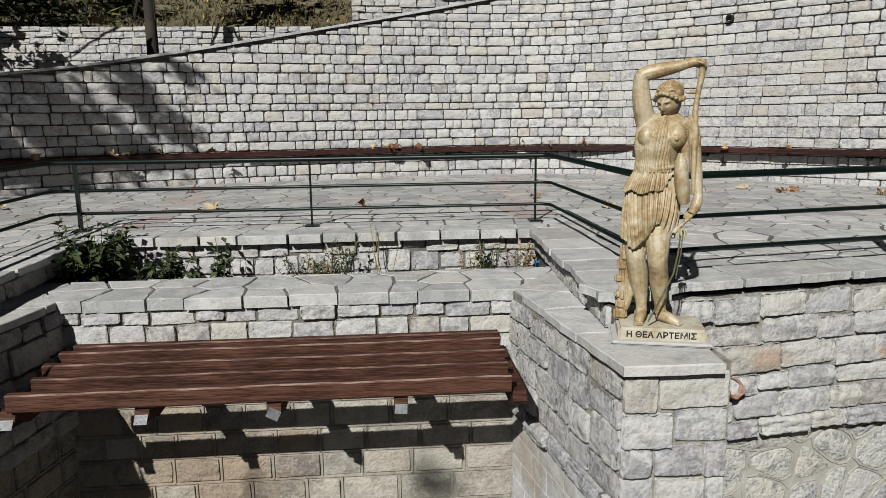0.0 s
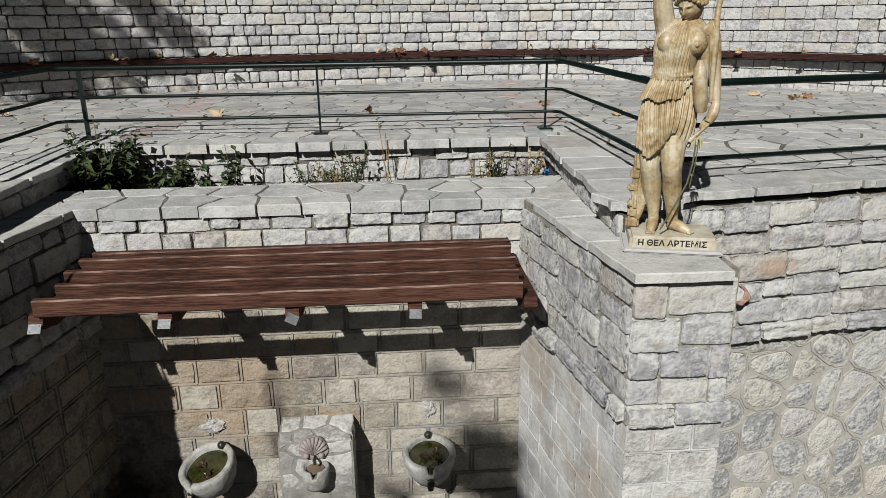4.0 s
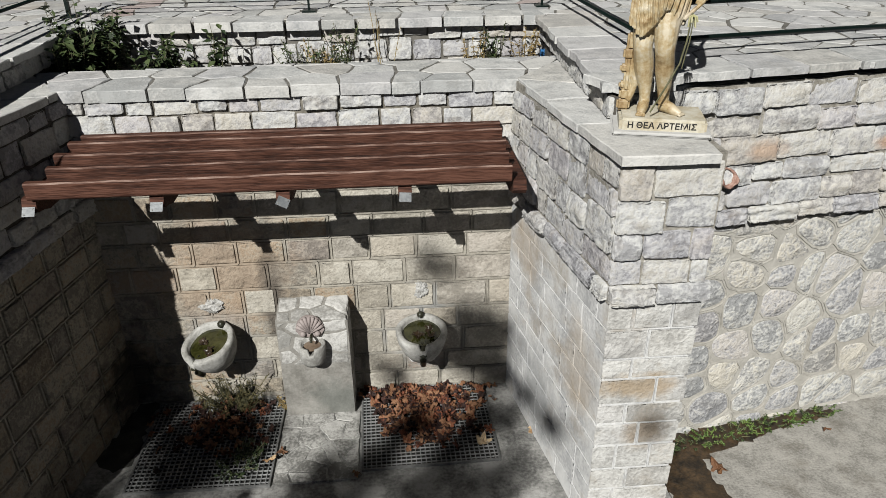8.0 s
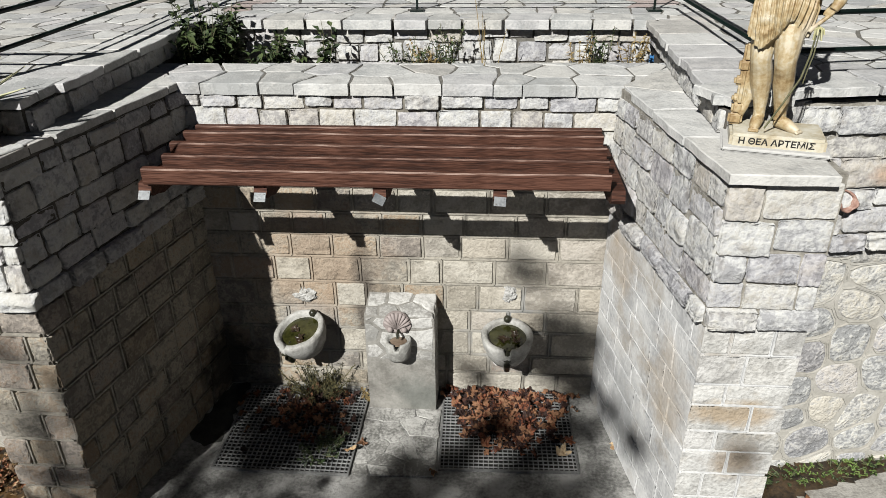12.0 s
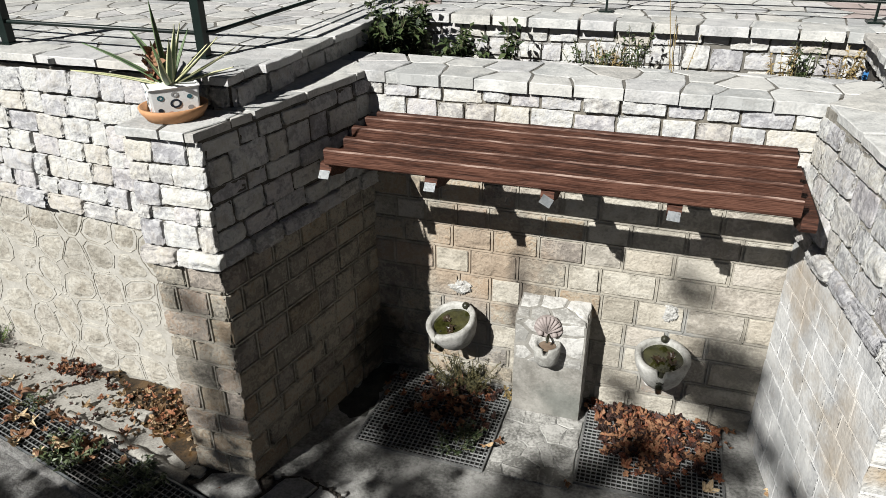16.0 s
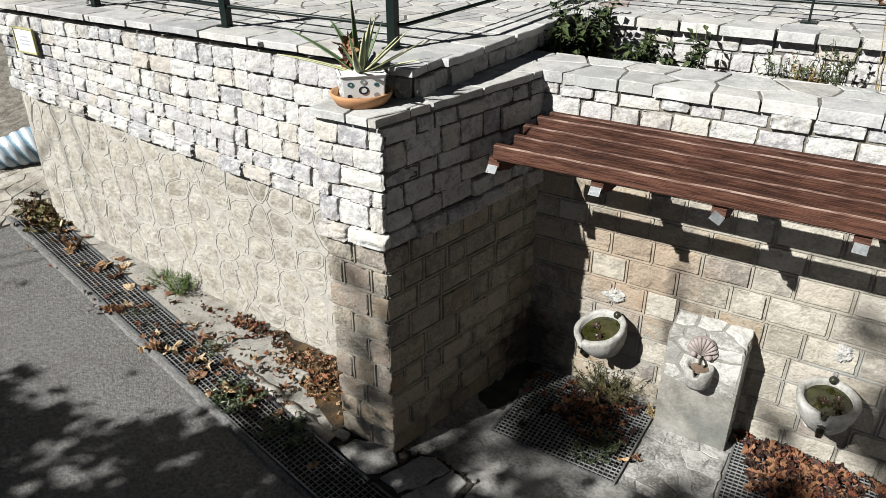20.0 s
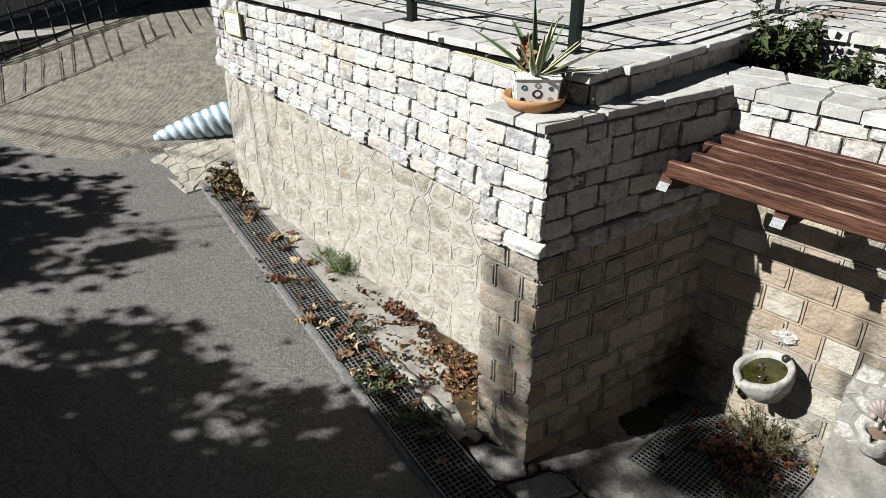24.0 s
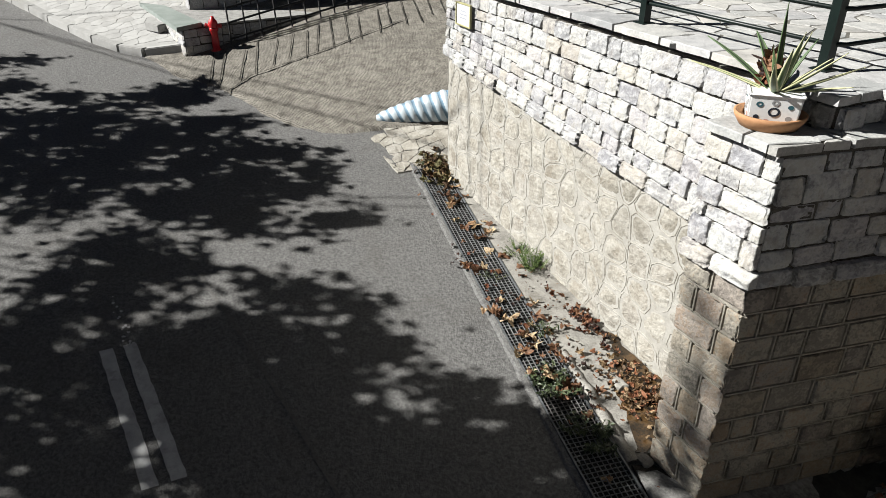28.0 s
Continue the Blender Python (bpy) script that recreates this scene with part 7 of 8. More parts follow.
plant("low yellowing weed in the planting bed", -0.28, 4.88, ZB, 0.34, 0.10, 14, 288, 0.04, 6, M_GREENLEAF)
plant("dry brown weed in the planting bed", -0.42, 4.84, ZB, 0.24, 0.22, 16, 256, 0.035, 7, M_DRYLEAF)
plant("small green weed in the planting bed", 0.72, 4.88, ZB, 0.33, 0.09, 12, 256, 0.04, 8, M_GREENLEAF)
plant("dry brown weed in the planting bed", 0.6, 4.86, ZB, 0.28, 0.08, 10, 160, 0.035, 9, M_DRYLEAF)
plant("reddish dry weed in the planting bed", 0.95, 4.86, ZB, 0.30, 0.1, 12, 208, 0.04, 10, M_DRYLEAF)
plant("tall thin bare weed in the planting bed", 0.0, 4.9, ZB, 0.52, 0.10, 5, 60, 0.018, 11, M_DRYLEAF)
plant("green creeping weed growing through the drain cover", -3.2, 2.44, ground_z(-3.2, 2.4), 0.09, 0.17, 26, 420, 0.045, 12, M_GREENLEAF)
plant("green creeping weed growing through the drain cover", -2.72, 2.36, ground_z(-2.7, 2.4), 0.10, 0.16, 22, 360, 0.045, 13, M_GREENLEAF)
plant("small weed tuft on the drain cover", -4.55, 2.68, ground_z(-4.5, 2.7), 0.06, 0.12, 14, 130, 0.03, 14, M_GREENLEAF)
plant("small weed tuft beside the drain", -3.75, 2.66, ground_z(-3.75, 2.6), 0.08, 0.10, 14, 140, 0.03, 15, M_GREENLEAF)
plant("feathery green weed at the wall's foot", -4.52, 3.05, ground_z(-4.5, 3), 0.17, 0.12, 34, 700, 0.034, 16, M_LUSH, narrow=0.2)
plant("feathery green weed at the wall's foot", -4.75, 3.06, ground_z(-4.7, 3), 0.11, 0.13, 26, 420, 0.032, 17, M_LUSH, narrow=0.2)
plant("dry weed tuft at the end of the drain", -6.55, 3.12, ground_z(-6.5, 3.1), 0.16, 0.16, 16, 170, 0.04, 18, M_DRYLEAF)
plant("yellow-green weed at the end of the drain", -6.68, 3.05, ground_z(-6.6, 3.0), 0.12, 0.10, 12, 130, 0.035, 19, M_GREENLEAF)
plant("dark grass tuft below the basin", -1.12, 3.86, 0.02, 0.22, 0.2, 70, 1100, 0.04, 20, M_MOSS, narrow=0.2)
plant("green weed on the shaded grating", -1.02, 3.28, 0.03, 0.08, 0.16, 18, 200, 0.04, 21, M_GREENLEAF)
plant("small green weed at the pier's foot", 1.66, 3.2, 0.0, 0.17, 0.09, 10, 70, 0.06, 22, M_GREENLEAF)
plant("dry weed behind the drinking fountain", -0.77, 3.82, 0.02, 0.13, 0.06, 10, 90, 0.03, 23, M_DRYLEAF)
for k in range(11):
    plant("low green moss weed along the wall's foot", 1.85 + 0.1 * k, 3.25 + 0.024 * k, 0.0, 0.04, 0.09, 18, 220, 0.016, 40 + k, M_LUSH if k % 3 else M_GREENLEAF, narrow=0.7)

# ---------------------------------------------------------------- potted agave on the pier
pot = thing("potted_agave", "variegated agave in a white square pot with ring pattern", "potted plant", pose(-2.275, 2.775, COPE + 0.006, 0, 0, -44))
M_TERRA = mat("terracotta", [(0.38, 0.19, 0.09), (0.47, 0.26, 0.13)], 0.8, 9.0, 0.2)
part("saucer", lathe([(0.0, 0.0), (0.115, 0.0), (0.138, 0.03), (0.142, 0.045), (0.132, 0.046), (0.122, 0.02), (0.0, 0.014)], 32), M_TERRA, pot, "round terracotta saucer", Matrix.Diagonal((1.14, 1.14, 1.35, 1)), True)
M_POT = mat("white tin pot", [(0.72, 0.72, 0.71), (0.8, 0.8, 0.79)], 0.4, 5.0, 0.05, spec=0.5)
bm = bmesh.new()
add_box(bm, -0.085, 0.085, -0.085, 0.085, 0.016, 0.155, 0.006)
for v in bm.verts:
    k = 0.93 + 0.10 * (v.co.z / 0.155)
    v.co.x *= k
    v.co.y *= k
body = part("pot_body", bm, M_POT, pot, "", Matrix.Diagonal((1.3, 1.3, 1.06, 1)))
bm = bmesh.new()
for a, b in (((-1, -1), (1, -1)), ((1, -1), (1, 1)), ((1, 1), (-1, 1)), ((-1, 1), (-1, -1))):
    add_tube(bm, [(a[0] * 0.087, a[1] * 0.087, 0.155), (b[0] * 0.087, b[1] * 0.087, 0.155)], 0.006, 6)
part("rim", bm, M_POT, pot, "", Matrix.Diagonal((1.3, 1.3, 1.06, 1)))
rng = random.Random(9)
cols = [mat("ring " + n, [c, c], 0.5, 5.0, 0.0) for n, c in (("black", (0.015, 0.02, 0.03)), ("pink", (0.5, 0.25, 0.2)), ("grey", (0.25, 0.25, 0.25)), ("teal", (0.03, 0.09, 0.11)))]
for f in range(4):
    for k, (u, z) in enumerate(((-0.05, 0.115), (0.0, 0.125), (0.05, 0.11), (-0.055, 0.06), (0.0, 0.085), (0.05, 0.06), (-0.02, 0.04), (0.028, 0.035))):
        bm = bmesh.new()
        ro = 0.02 if k == 4 else rng.uniform(0.009, 0.013)
        ri = ro * (0.6 if k == 4 else rng.choice((0.0, 0.45)))
        n = 14
        o = [bm.verts.new((u + ro * math.cos(2 * math.pi * i / n), 0, z + ro * math.sin(2 * math.pi * i / n))) for i in range(n)]
        if ri:
            q = [bm.verts.new((u + ri * math.cos(2 * math.pi * i / n), 0, z + ri * math.sin(2 * math.pi * i / n))) for i in range(n)]
            for i in range(n):
                bm.faces.new((o[i], o[(i + 1) % n], q[(i + 1) % n], q[i]))
        else:
            bm.faces.new(o)
        kz = 0.93 + 0.10 * z / 0.155
        part("ring", bm, cols[(0, 3, 2, 3, 0, 1, 2, 1)[(k + f) % 8] if k != 4 else 0], body, "", Matrix.Rotation(math.pi / 2 * f, 4, "Z") @ pose(0, -0.085 * kz - 0.0012, 0))
part("soil", box(-0.075, 0.075, -0.075, 0.075, 0.13, 0.15), M_SOIL, pot)
M_AGAVE = mat("agave green", [(0.07, 0.12, 0.05), (0.13, 0.19, 0.085)], 0.5, 8.0, 0.1)
M_AGEDGE = mat("agave cream edge", [(0.45, 0.45, 0.25), (0.58, 0.57, 0.36)], 0.5, 8.0, 0.1)
M_AGDARK = mat("agave dark leaf", [(0.03, 0.045, 0.03), (0.06, 0.075, 0.045)], 0.55, 8.0, 0.1)


def blade(yaw, up, ln, width, curl, materials):
    """A stiff pointed leaf with a pale rim."""
    bm = bmesh.new()
    prev = None
    n = 9
    p = Vector((0.015, 0, 0.0))
    e = radians(up)
    for i in range(n + 1):
        t = i / n
        w = width * (0.75 + 0.6 * t - 1.35 * t ** 2.2) if t < 1 else 0.0008
        w = max(w, 0.0008)
        nrm = Vector((-math.sin(e), 0, math.cos(e)))
        row = [bm.verts.new(p + Vector((0, s * w, 0)) + nrm * (abs(s) ** 2 * w * 0.55)) for s in (-1, -0.66, 0, 0.66, 1)]
        if prev:
            for k in range(4):
                f = bm.faces.new((prev[k], prev[k + 1], row[k + 1], row[k]))
                f.material_index = 1 if k in (0, 3) else 0
        prev = row
        p = p + Vector((math.cos(e), 0, math.sin(e))) * ln / n
        e += radians(curl) / n
    ob = part("agave_leaf", bm, materials[0], pot, "", pose(0, 0, 0.145, 0, 0, yaw), True)
    ob.data.materials.append(materials[1])
    so = ob.modifiers.new("thick", "SOLIDIFY")
    so.thickness = 0.004


for yaw, up, ln, wd, cl, kind in ((-150, 84, 0.40, 0.02, 4, 1), (-165, 40, 0.42, 0.022, -22, 1), (-150, 14, 0.38, 0.02, 4, 0), (20, 62, 0.33, 0.022, 10, 0), (50, 70, 0.31, 0.02, 5, 0), (0, 44, 0.36, 0.02, 6, 0), (-12, 22, 0.36, 0.022, 26, 0), (-60, 60, 0.20, 0.02, 0, 0), (100, 65, 0.28, 0.02, 0, 1), (80, 45, 0.26, 0.02, 0, 0), (-40, 72, 0.24, 0.018, 0, 0), (-109, 16, 0.42, 0.02, -6, 0), (-122, 34, 0.42, 0.02, -12, 1), (71, 24, 0.36, 0.022, 10, 0), (60, 38, 0.34, 0.02, 10, 0), (86, 10, 0.3, 0.02, 4, 0)):
    blade(yaw, up, ln, wd, cl, (M_AGDARK, M_AGAVE) if kind else (M_AGAVE, M_AGEDGE))
bm = bmesh.new()
lv, lf = [], []
for k in range(14):
    q, f = leaf_shape(rng, 0.13)
    m = pose(-0.045 + rng.uniform(-0.02, 0.02), -0.04 + rng.uniform(-0.015, 0.015), 0.175 + 0.009 * k, rng.uniform(40, 120), rng.uniform(-30, 30), rng.uniform(0, 360))
    b = len(lv)
    lv += [tuple(m @ Vector(v)) for v in q]
    lf += [tuple(i + b for i in g) for g in f]
bm.free()
part("dry_leaf_tuft", mesh("dry_leaf_tuft", lv, lf, M_LITTER), None, pot, "rust-brown dead leaf caught in the rosette")

# ---------------------------------------------------------------- small things on the walls
sign = thing("wall_sign", "small white notice with a yellow frame on the wall", "sign", axes((-5.98, 3.10, 2.08), (1, 0, 0), (0, -1, 0)))
part("panel", box(-0.13, 0.13, -0.012, 0.0, -0.09, 0.09), mat("white sign face", [(0.7, 0.7, 0.68), (0.76, 0.76, 0.74)], 0.4, 5.0, 0.0), sign)
M_YEL = mat("yellow sign frame", [(0.34, 0.32, 0.16), (0.4, 0.38, 0.2)], 0.5, 6.0, 0.1)
for x0, x1, z0, z1 in ((-0.142, 0.142, 0.09, 0.102), (-0.142, 0.142, -0.102, -0.09), (-0.142, -0.13, -0.09, 0.09), (0.13, 0.142, -0.09, 0.09)):
    part("frame_bar", box(x0, x1, -0.02, 0.0, z0, z1), M_YEL, sign)
for z, w in ((0.03, 0.05), (0.0, 0.07), (-0.03, 0.06)):
    part("text_bar", box(-w, w, -0.0135, -0.0122, z - 0.006, z + 0.006), mat("grey print", [(0.3, 0.32, 0.35), (0.35, 0.36, 0.4)], 0.6, 5.0, 0.0), sign)
clay = thing("clay_spout", "broken terracotta spout wedged in the wall corner", "spout", pose(1.56, 3.16, 1.86, 60, 0, 30))
part("tube", lathe([(0.035, -0.06), (0.042, 0.0), (0.05, 0.05), (0.042, 0.052), (0.034, 0.0), (0.028, -0.06)], 16), mat("old pink terracotta", [(0.3, 0.16, 0.12), (0.42, 0.24, 0.18)], 0.85, 12.0, 0.3), clay, "", None, True)
chain = thing("chain", "short black chain with a blue padlock on the railing", "chain", pose(1.13, 5.02, 2.33))
for k in range(6):
    bm = bmesh.new()
    add_tube(bm, [(0.018 * math.cos(a), 0, 0.026 * math.sin(a)) for a in [2 * math.pi * i / 12 for i in range(13)]], 0.005, 5)
    part("link", bm, M_BLACK, chain, "", pose(0.01 * math.sin(k), -0.01, -0.035 * k, 0, 0, 90 * k))
part("padlock", box(-0.022, 0.022, -0.012, 0.012, -0.255, -0.205, 0.004), mat("blue padlock", [(0.03, 0.13, 0.32), (0.05, 0.18, 0.4)], 0.4, 8.0, 0.1), chain, "blue padlock body")
# drain hole in the high wall
hole = thing("weep_hole", "dark weep hole pipe in the stone wall", "pipe", axes((4.22, 8.60, 4.28), (0.72, -0.7, 0), (-0.7, -0.72, 0)))
part("collar", lathe([(0.03, -0.05), (0.045, -0.05), (0.045, 0.08), (0.03, 0.08)], 14), M_DARK, hole, "", Matrix.Rotation(radians(90), 4, "X"))

# ---------------------------------------------------------------- far side of the street
M_BLUE = mat("blue-white corrugated pipe", [(0.42, 0.5, 0.56), (0.56, 0.61, 0.64)], 0.5, 6.0, 0.2, spec=0.4)
M_BLUED = mat("darker blue pipe groove", [(0.13, 0.23, 0.32), (0.2, 0.3, 0.38)], 0.6, 6.0, 0.2)
cul = thing("culvert_pipe", "half-buried blue-white corrugated culvert pipe at the ramp", "pipe")
pa, pb = Vector((-7.82, 2.90, 0.60)), Vector((-6.75, 4.75, 1.06))
bm = bmesh.new()
n, sides = 300, 64
d = (pb - pa).normalized()
a1 = d.cross(Vector((0, 0, 1))).normalized()
b1 = a1.cross(d).normalized()
prev = None
for i in range(n + 1):
    t = i / n
    r = 0.185 * math.sqrt(min(1.0, 0.05 + t * 2.6))
    c = pa + (pb - pa) * t
    ring = [bm.verts.new(c + r * (1 + 0.045 * math.sin(t * 2 * math.pi * 20 + 4 * math.pi * k / sides)) * (math.cos(2 * math.pi * k / sides) * a1 + math.sin(2 * math.pi * k / sides) * b1)) for k in range(sides)]
    if prev:
        for k in range(sides):
            f = bm.faces.new((prev[k], prev[(k + 1) % sides], ring[(k + 1) % sides], ring[k]))
            f.material_index = 1 if math.sin((t - 0.5 / n) * 2 * math.pi * 20 + 4 * math.pi * (k + 0.5) / sides) < -0.45 else 0
    prev = ring
bm.faces.new(prev)
ob = part("shell", bm, M_BLUE, cul, "", None, True)
ob.data.materials.append(M_BLUED)

hyd = thing("fire_hydrant", "red cast-iron fire hydrant by the stone wall", "hydrant", pose(-10.98, 1.62, ground_z(-10.98, 1.62), 0, 0, 60) @ Matrix.Scale(0.76, 4))
M_RED = mat("red enamel", [(0.42, 0.012, 0.016), (0.55, 0.02, 0.022)], 0.35, 8.0, 0.1, spec=0.5)
part("barrel", lathe([(0.0, 0.0), (0.10, 0.0), (0.10, 0.03), (0.07, 0.04), (0.065, 0.36), (0.085, 0.38), (0.085, 0.42), (0.07, 0.44), (0.0, 0.44)], 20), M_RED, hyd, "", None, True)
part("bonnet", lathe([(0.085, 0.44), (0.09, 0.50), (0.075, 0.56), (0.04, 0.60), (0.03, 0.64), (0.0, 0.645)], 20), M_RED, hyd, "", None, True)
for yw in (0, 90, 180):
    bm = bmesh.new()
    add_tube(bm, [(0.06, 0, 0.47), (0.13, 0, 0.47)], 0.035, 12)
    add_tube(bm, [(0.13, 0, 0.47), (0.15, 0, 0.47)], 0.045, 8)
    part("nozzle", bm, M_RED, hyd, "", pose(0, 0, 0, 0, 0, yw))

M_PALEWALK = mat("white painted paving", [(0.3, 0.297, 0.285), (0.39, 0.386, 0.372)], 0.8, 5.0, 0.4, vary=0.3, stain=((0.26, 0.245, 0.22), 0.5))
walkp = [(-11.46, 0.70), (-11.30, 1.20), (-13.0, 2.6), (-24.0, -1.4), (-22.0, -4.3), (-15.3, -1.06), (-13.8, -0.50), (-12.4, 0.08), (-11.81, 0.40)]
bm = bmesh.new()
hs = [ground_z(x, y) + 0.075 for x, y in walkp]
A = np.c_[np.array(walkp), np.ones(len(walkp))]
co = np.linalg.lstsq(A, np.array(hs), rcond=None)[0]
top = [bm.verts.new((x, y, co[0] * x + co[1] * y + co[2])) for x, y in walkp]
low = [bm.verts.new((x, y, ground_z(x, y) - 0.05)) for x, y in walkp]
bm.faces.new(top)
for i in range(len(walkp)):
    j = (i + 1) % len(walkp)
    bm.faces.new((low[i], low[j], top[j], top[i]))
bmesh.ops.triangulate(bm, faces=[f for f in bm.faces if len(f.verts) > 4])
side_walk = tagged(part("pavement_far", bm, M_PALEWALK), "white paved pavement with a raised kerb across the side street", "pavement", "", "structure")
rng = random.Random(55)


def inside(p, poly):
    c = False
    for (x0, y0), (x1, y1) in zip(poly, poly[1:] + poly[:1]):
        if (y0 > p[1]) != (y1 > p[1]) and p[0] < (x1 - x0) * (p[1] - y0) / (y1 - y0) + x0:
            c = not c
    return c


for c, poly in cells(jitter_seeds(-17.5, -11.2, -2.6, 2.4, 0.21, rng), (-18, -11.0, -3, 2.6)):
    if all(inside(p, walkp) for p in poly):
        vs, fs = slab_data(shrink(clean(poly), 0.004), 0.03, rng, 0.0015)
        part("paving_stone", mesh("paving_stone", [(x, y, z + co[0] * x + co[1] * y + co[2] + 0.005) for x, y, z in vs], fs, M_PALEWALK), None, side_walk)
prev = None
kerb = tagged(new("kerb"), "white painted kerb stones of the far pavement", "kerb", "", "structure")
for (ax, ay), (bx, by) in (((-11.30, 1.20), (-11.46, 0.70)), ((-11.46, 0.70), (-11.81, 0.40)), ((-11.81, 0.40), (-12.4, 0.08)), ((-12.4, 0.08), (-13.8, -0.50)), ((-13.8, -0.50), (-15.3, -1.06)), ((-15.3, -1.06), (-22.0, -4.3))):
    ln3 = dist2((ax, ay), (bx, by))
    m = max(1, round(ln3 / 0.7))
    for k in range(m):
        p = Vector((ax + (bx - ax) * k / m, ay + (by - ay) * k / m, 0))
        q = Vector((ax + (bx - ax) * (k + 1) / m, ay + (by - ay) * (k + 1) / m, 0))
        p.z, q.z = ground_z(p.x, p.y), ground_z(q.x, q.y)
        dd = (q - p)
        mm = Matrix((dd.normalized(), Vector((0, 0, 1)).cross(dd).normalized(), dd.normalized().cross(Vector((0, 0, 1)).cross(dd).normalized()))).transposed().to_4x4()
        mm.translation = p
        part("kerb_stone", box(0.004, dd.length - 0.004, -0.03, 0.10, -0.05, 0.105, 0.012), M_PALEWALK, kerb, "", mm)

# plinth wall, house corner and leaning railing beyond the ramp
lowwall = tagged(part("wall_house", prism([(-11.0, 1.2), (-11.12, 1.75), (-11.45, 4.3), (-11.9, 7.5), (-14.5, 7.5), (-13.2, 0.95)], 0.5, 1.218), M_MORTAR), "stone plinth of the house with a slate ledge", "wall", "", "structure")
rng = random.Random(66)
for (a, b) in (((-11.12, 1.75), (-11.0, 1.2)), ((-11.45, 4.3), (-11.12, 1.75)), ((-11.9, 7.5), (-11.45, 4.3)), ((-11.0, 1.2), (-13.2, 0.95))):
    a3, b3 = Vector((*a, 0)), Vector((*b, 0))
    u = b3 - a3
    n3 = Vector((-u.y, u.x, 0)) if False else Vector((u.y, -u.x, 0))
    mid = (a3 + b3) / 2
    if (mid + n3.normalized() * 0.1 - Vector((-12.6, 4.0, 0))).length < (mid - Vector((-12.6, 4.0, 0))).length:
        n3, u, a3 = -n3, -u, b3
    lay(lowwall, "stone", course_items(axes(a3, u, n3), 0, u.length, lambda q: 0.75, lambda q: 1.21, 4, (0.16, 0.34), 0.03, rng), ROUGH_ME)
bm = prism([(-10.84, 1.10), (-11.10, 1.48), (-12.83, 1.18), (-13.29, 0.83)], 1.22, 1.28)
part("top_paving", prism([(-11.06, 1.5), (-11.12, 1.75), (-11.45, 4.3), (-12.6, 4.3), (-12.8, 1.22)], 1.2185, 1.245), M_BROKEN, lowwall, "grey paved top of the plinth")
part("ledge", bm, mat("green-grey slate ledge", [(0.19, 0.22, 0.2), (0.25, 0.28, 0.26)], 0.7, 5.0, 0.3), lowwall, "green-grey slate ledge")
step = thing("stone_step", "white block step on the far pavement", "step", pose(-12.0, 0.98, ground_z(-12.0, 0.98) + 0.085, 0, 0, 28))
part("tread", box(-0.24, 0.1, -0.1, 0.1, 0.0, 0.12, 0.012), M_PALEWALK, step)
house = thing("house", "stone house corner with a white door frame", "house", pose(-12.75, 1.72, 1.135))
part("wall", box(-1.6, 0.3, -0.2, 5.0, 0.08, 4.5), M_MORTAR, house)
hw = axes((0.3, -0.2, 0), (0, 1, 0), (1, 0, 0))
for k, mtx in course_items(hw, 0, 5.0, lambda q: 0.1, lambda q: 2.2, 12, (0.2, 0.4), 0.03, rng):
    part("stone", ROUGH_ME[k], None, house, "", mtx)
hw = axes((-1.6, -0.2, 0), (1, 0, 0), (0, -1, 0))
for k, mtx in course_items(hw, 1.1, 1.9, lambda q: 0.1, lambda q: 2.2, 12, (0.2, 0.4), 0.03, rng):
    part("stone", ROUGH_ME[k], None, house, "", mtx)
part("door_frame", box(-0.75, -0.6, -0.26, -0.2, 0.08, 2.2), M_PALEWALK, house, "white painted door frame")
part("door", box(-1.5, -0.75, -0.22, -0.2, 0.08, 2.1), M_PALEWALK, house, "white door")
rl = thing("leaning_railing", "dark iron railing leaning against the stone plinth", "railing")
M_IRON = mat("dark iron", [(0.01, 0.01, 0.01), (0.02, 0.02, 0.02)], 0.5, 8.0, 0.1, spec=0.4)
ra, rb = Vector((-10.98, 1.85, 0)), Vector((-11.42, 5.2, 0))
for h in (0.08, 0.3, 0.5):
    bm = bmesh.new()
    add_tube(bm, [(p.x - h * 0.25, p.y, ground_z(p.x, p.y) + 0.03 + h) for p in [ra.lerp(rb, t / 8) for t in range(9)]], 0.016, 6)
    part("bar", bm, M_IRON, rl)
for k in range(15):
    p = ra.lerp(rb, k / 14)
    z = ground_z(p.x, p.y) + 0.02
    bm = bmesh.new()
    add_tube(bm, [(p.x, p.y, z), (p.x - 0.15, p.y, z + 0.6)], 0.013, 6)
    part("upright", bm, M_IRON, rl)

# ---------------------------------------------------------------- hillside behind the terrace
M_HILL = mat("dry grass slope", [(0.06, 0.052, 0.03), (0.11, 0.09, 0.05), (0.15, 0.125, 0.075)], 0.95, 3.0, 0.9, 40.0, stain=((0.06, 0.07, 0.02), 0.6), stain_scale=1.0, depth=0.03)


def hill_z(x, y):
    if y < 12.45 and x < -0.9:
        return 3.0
    return max(2.0, 3.45 + 0.13 * (x + 4) * 0.6 + (y - 10.5) * 0.42 + 0.25 * noise.noise((x * 0.6, y * 0.6, 2)) + 0.08 * noise.noise((x * 3, y * 3, 2))) if y < 60 else 24.0


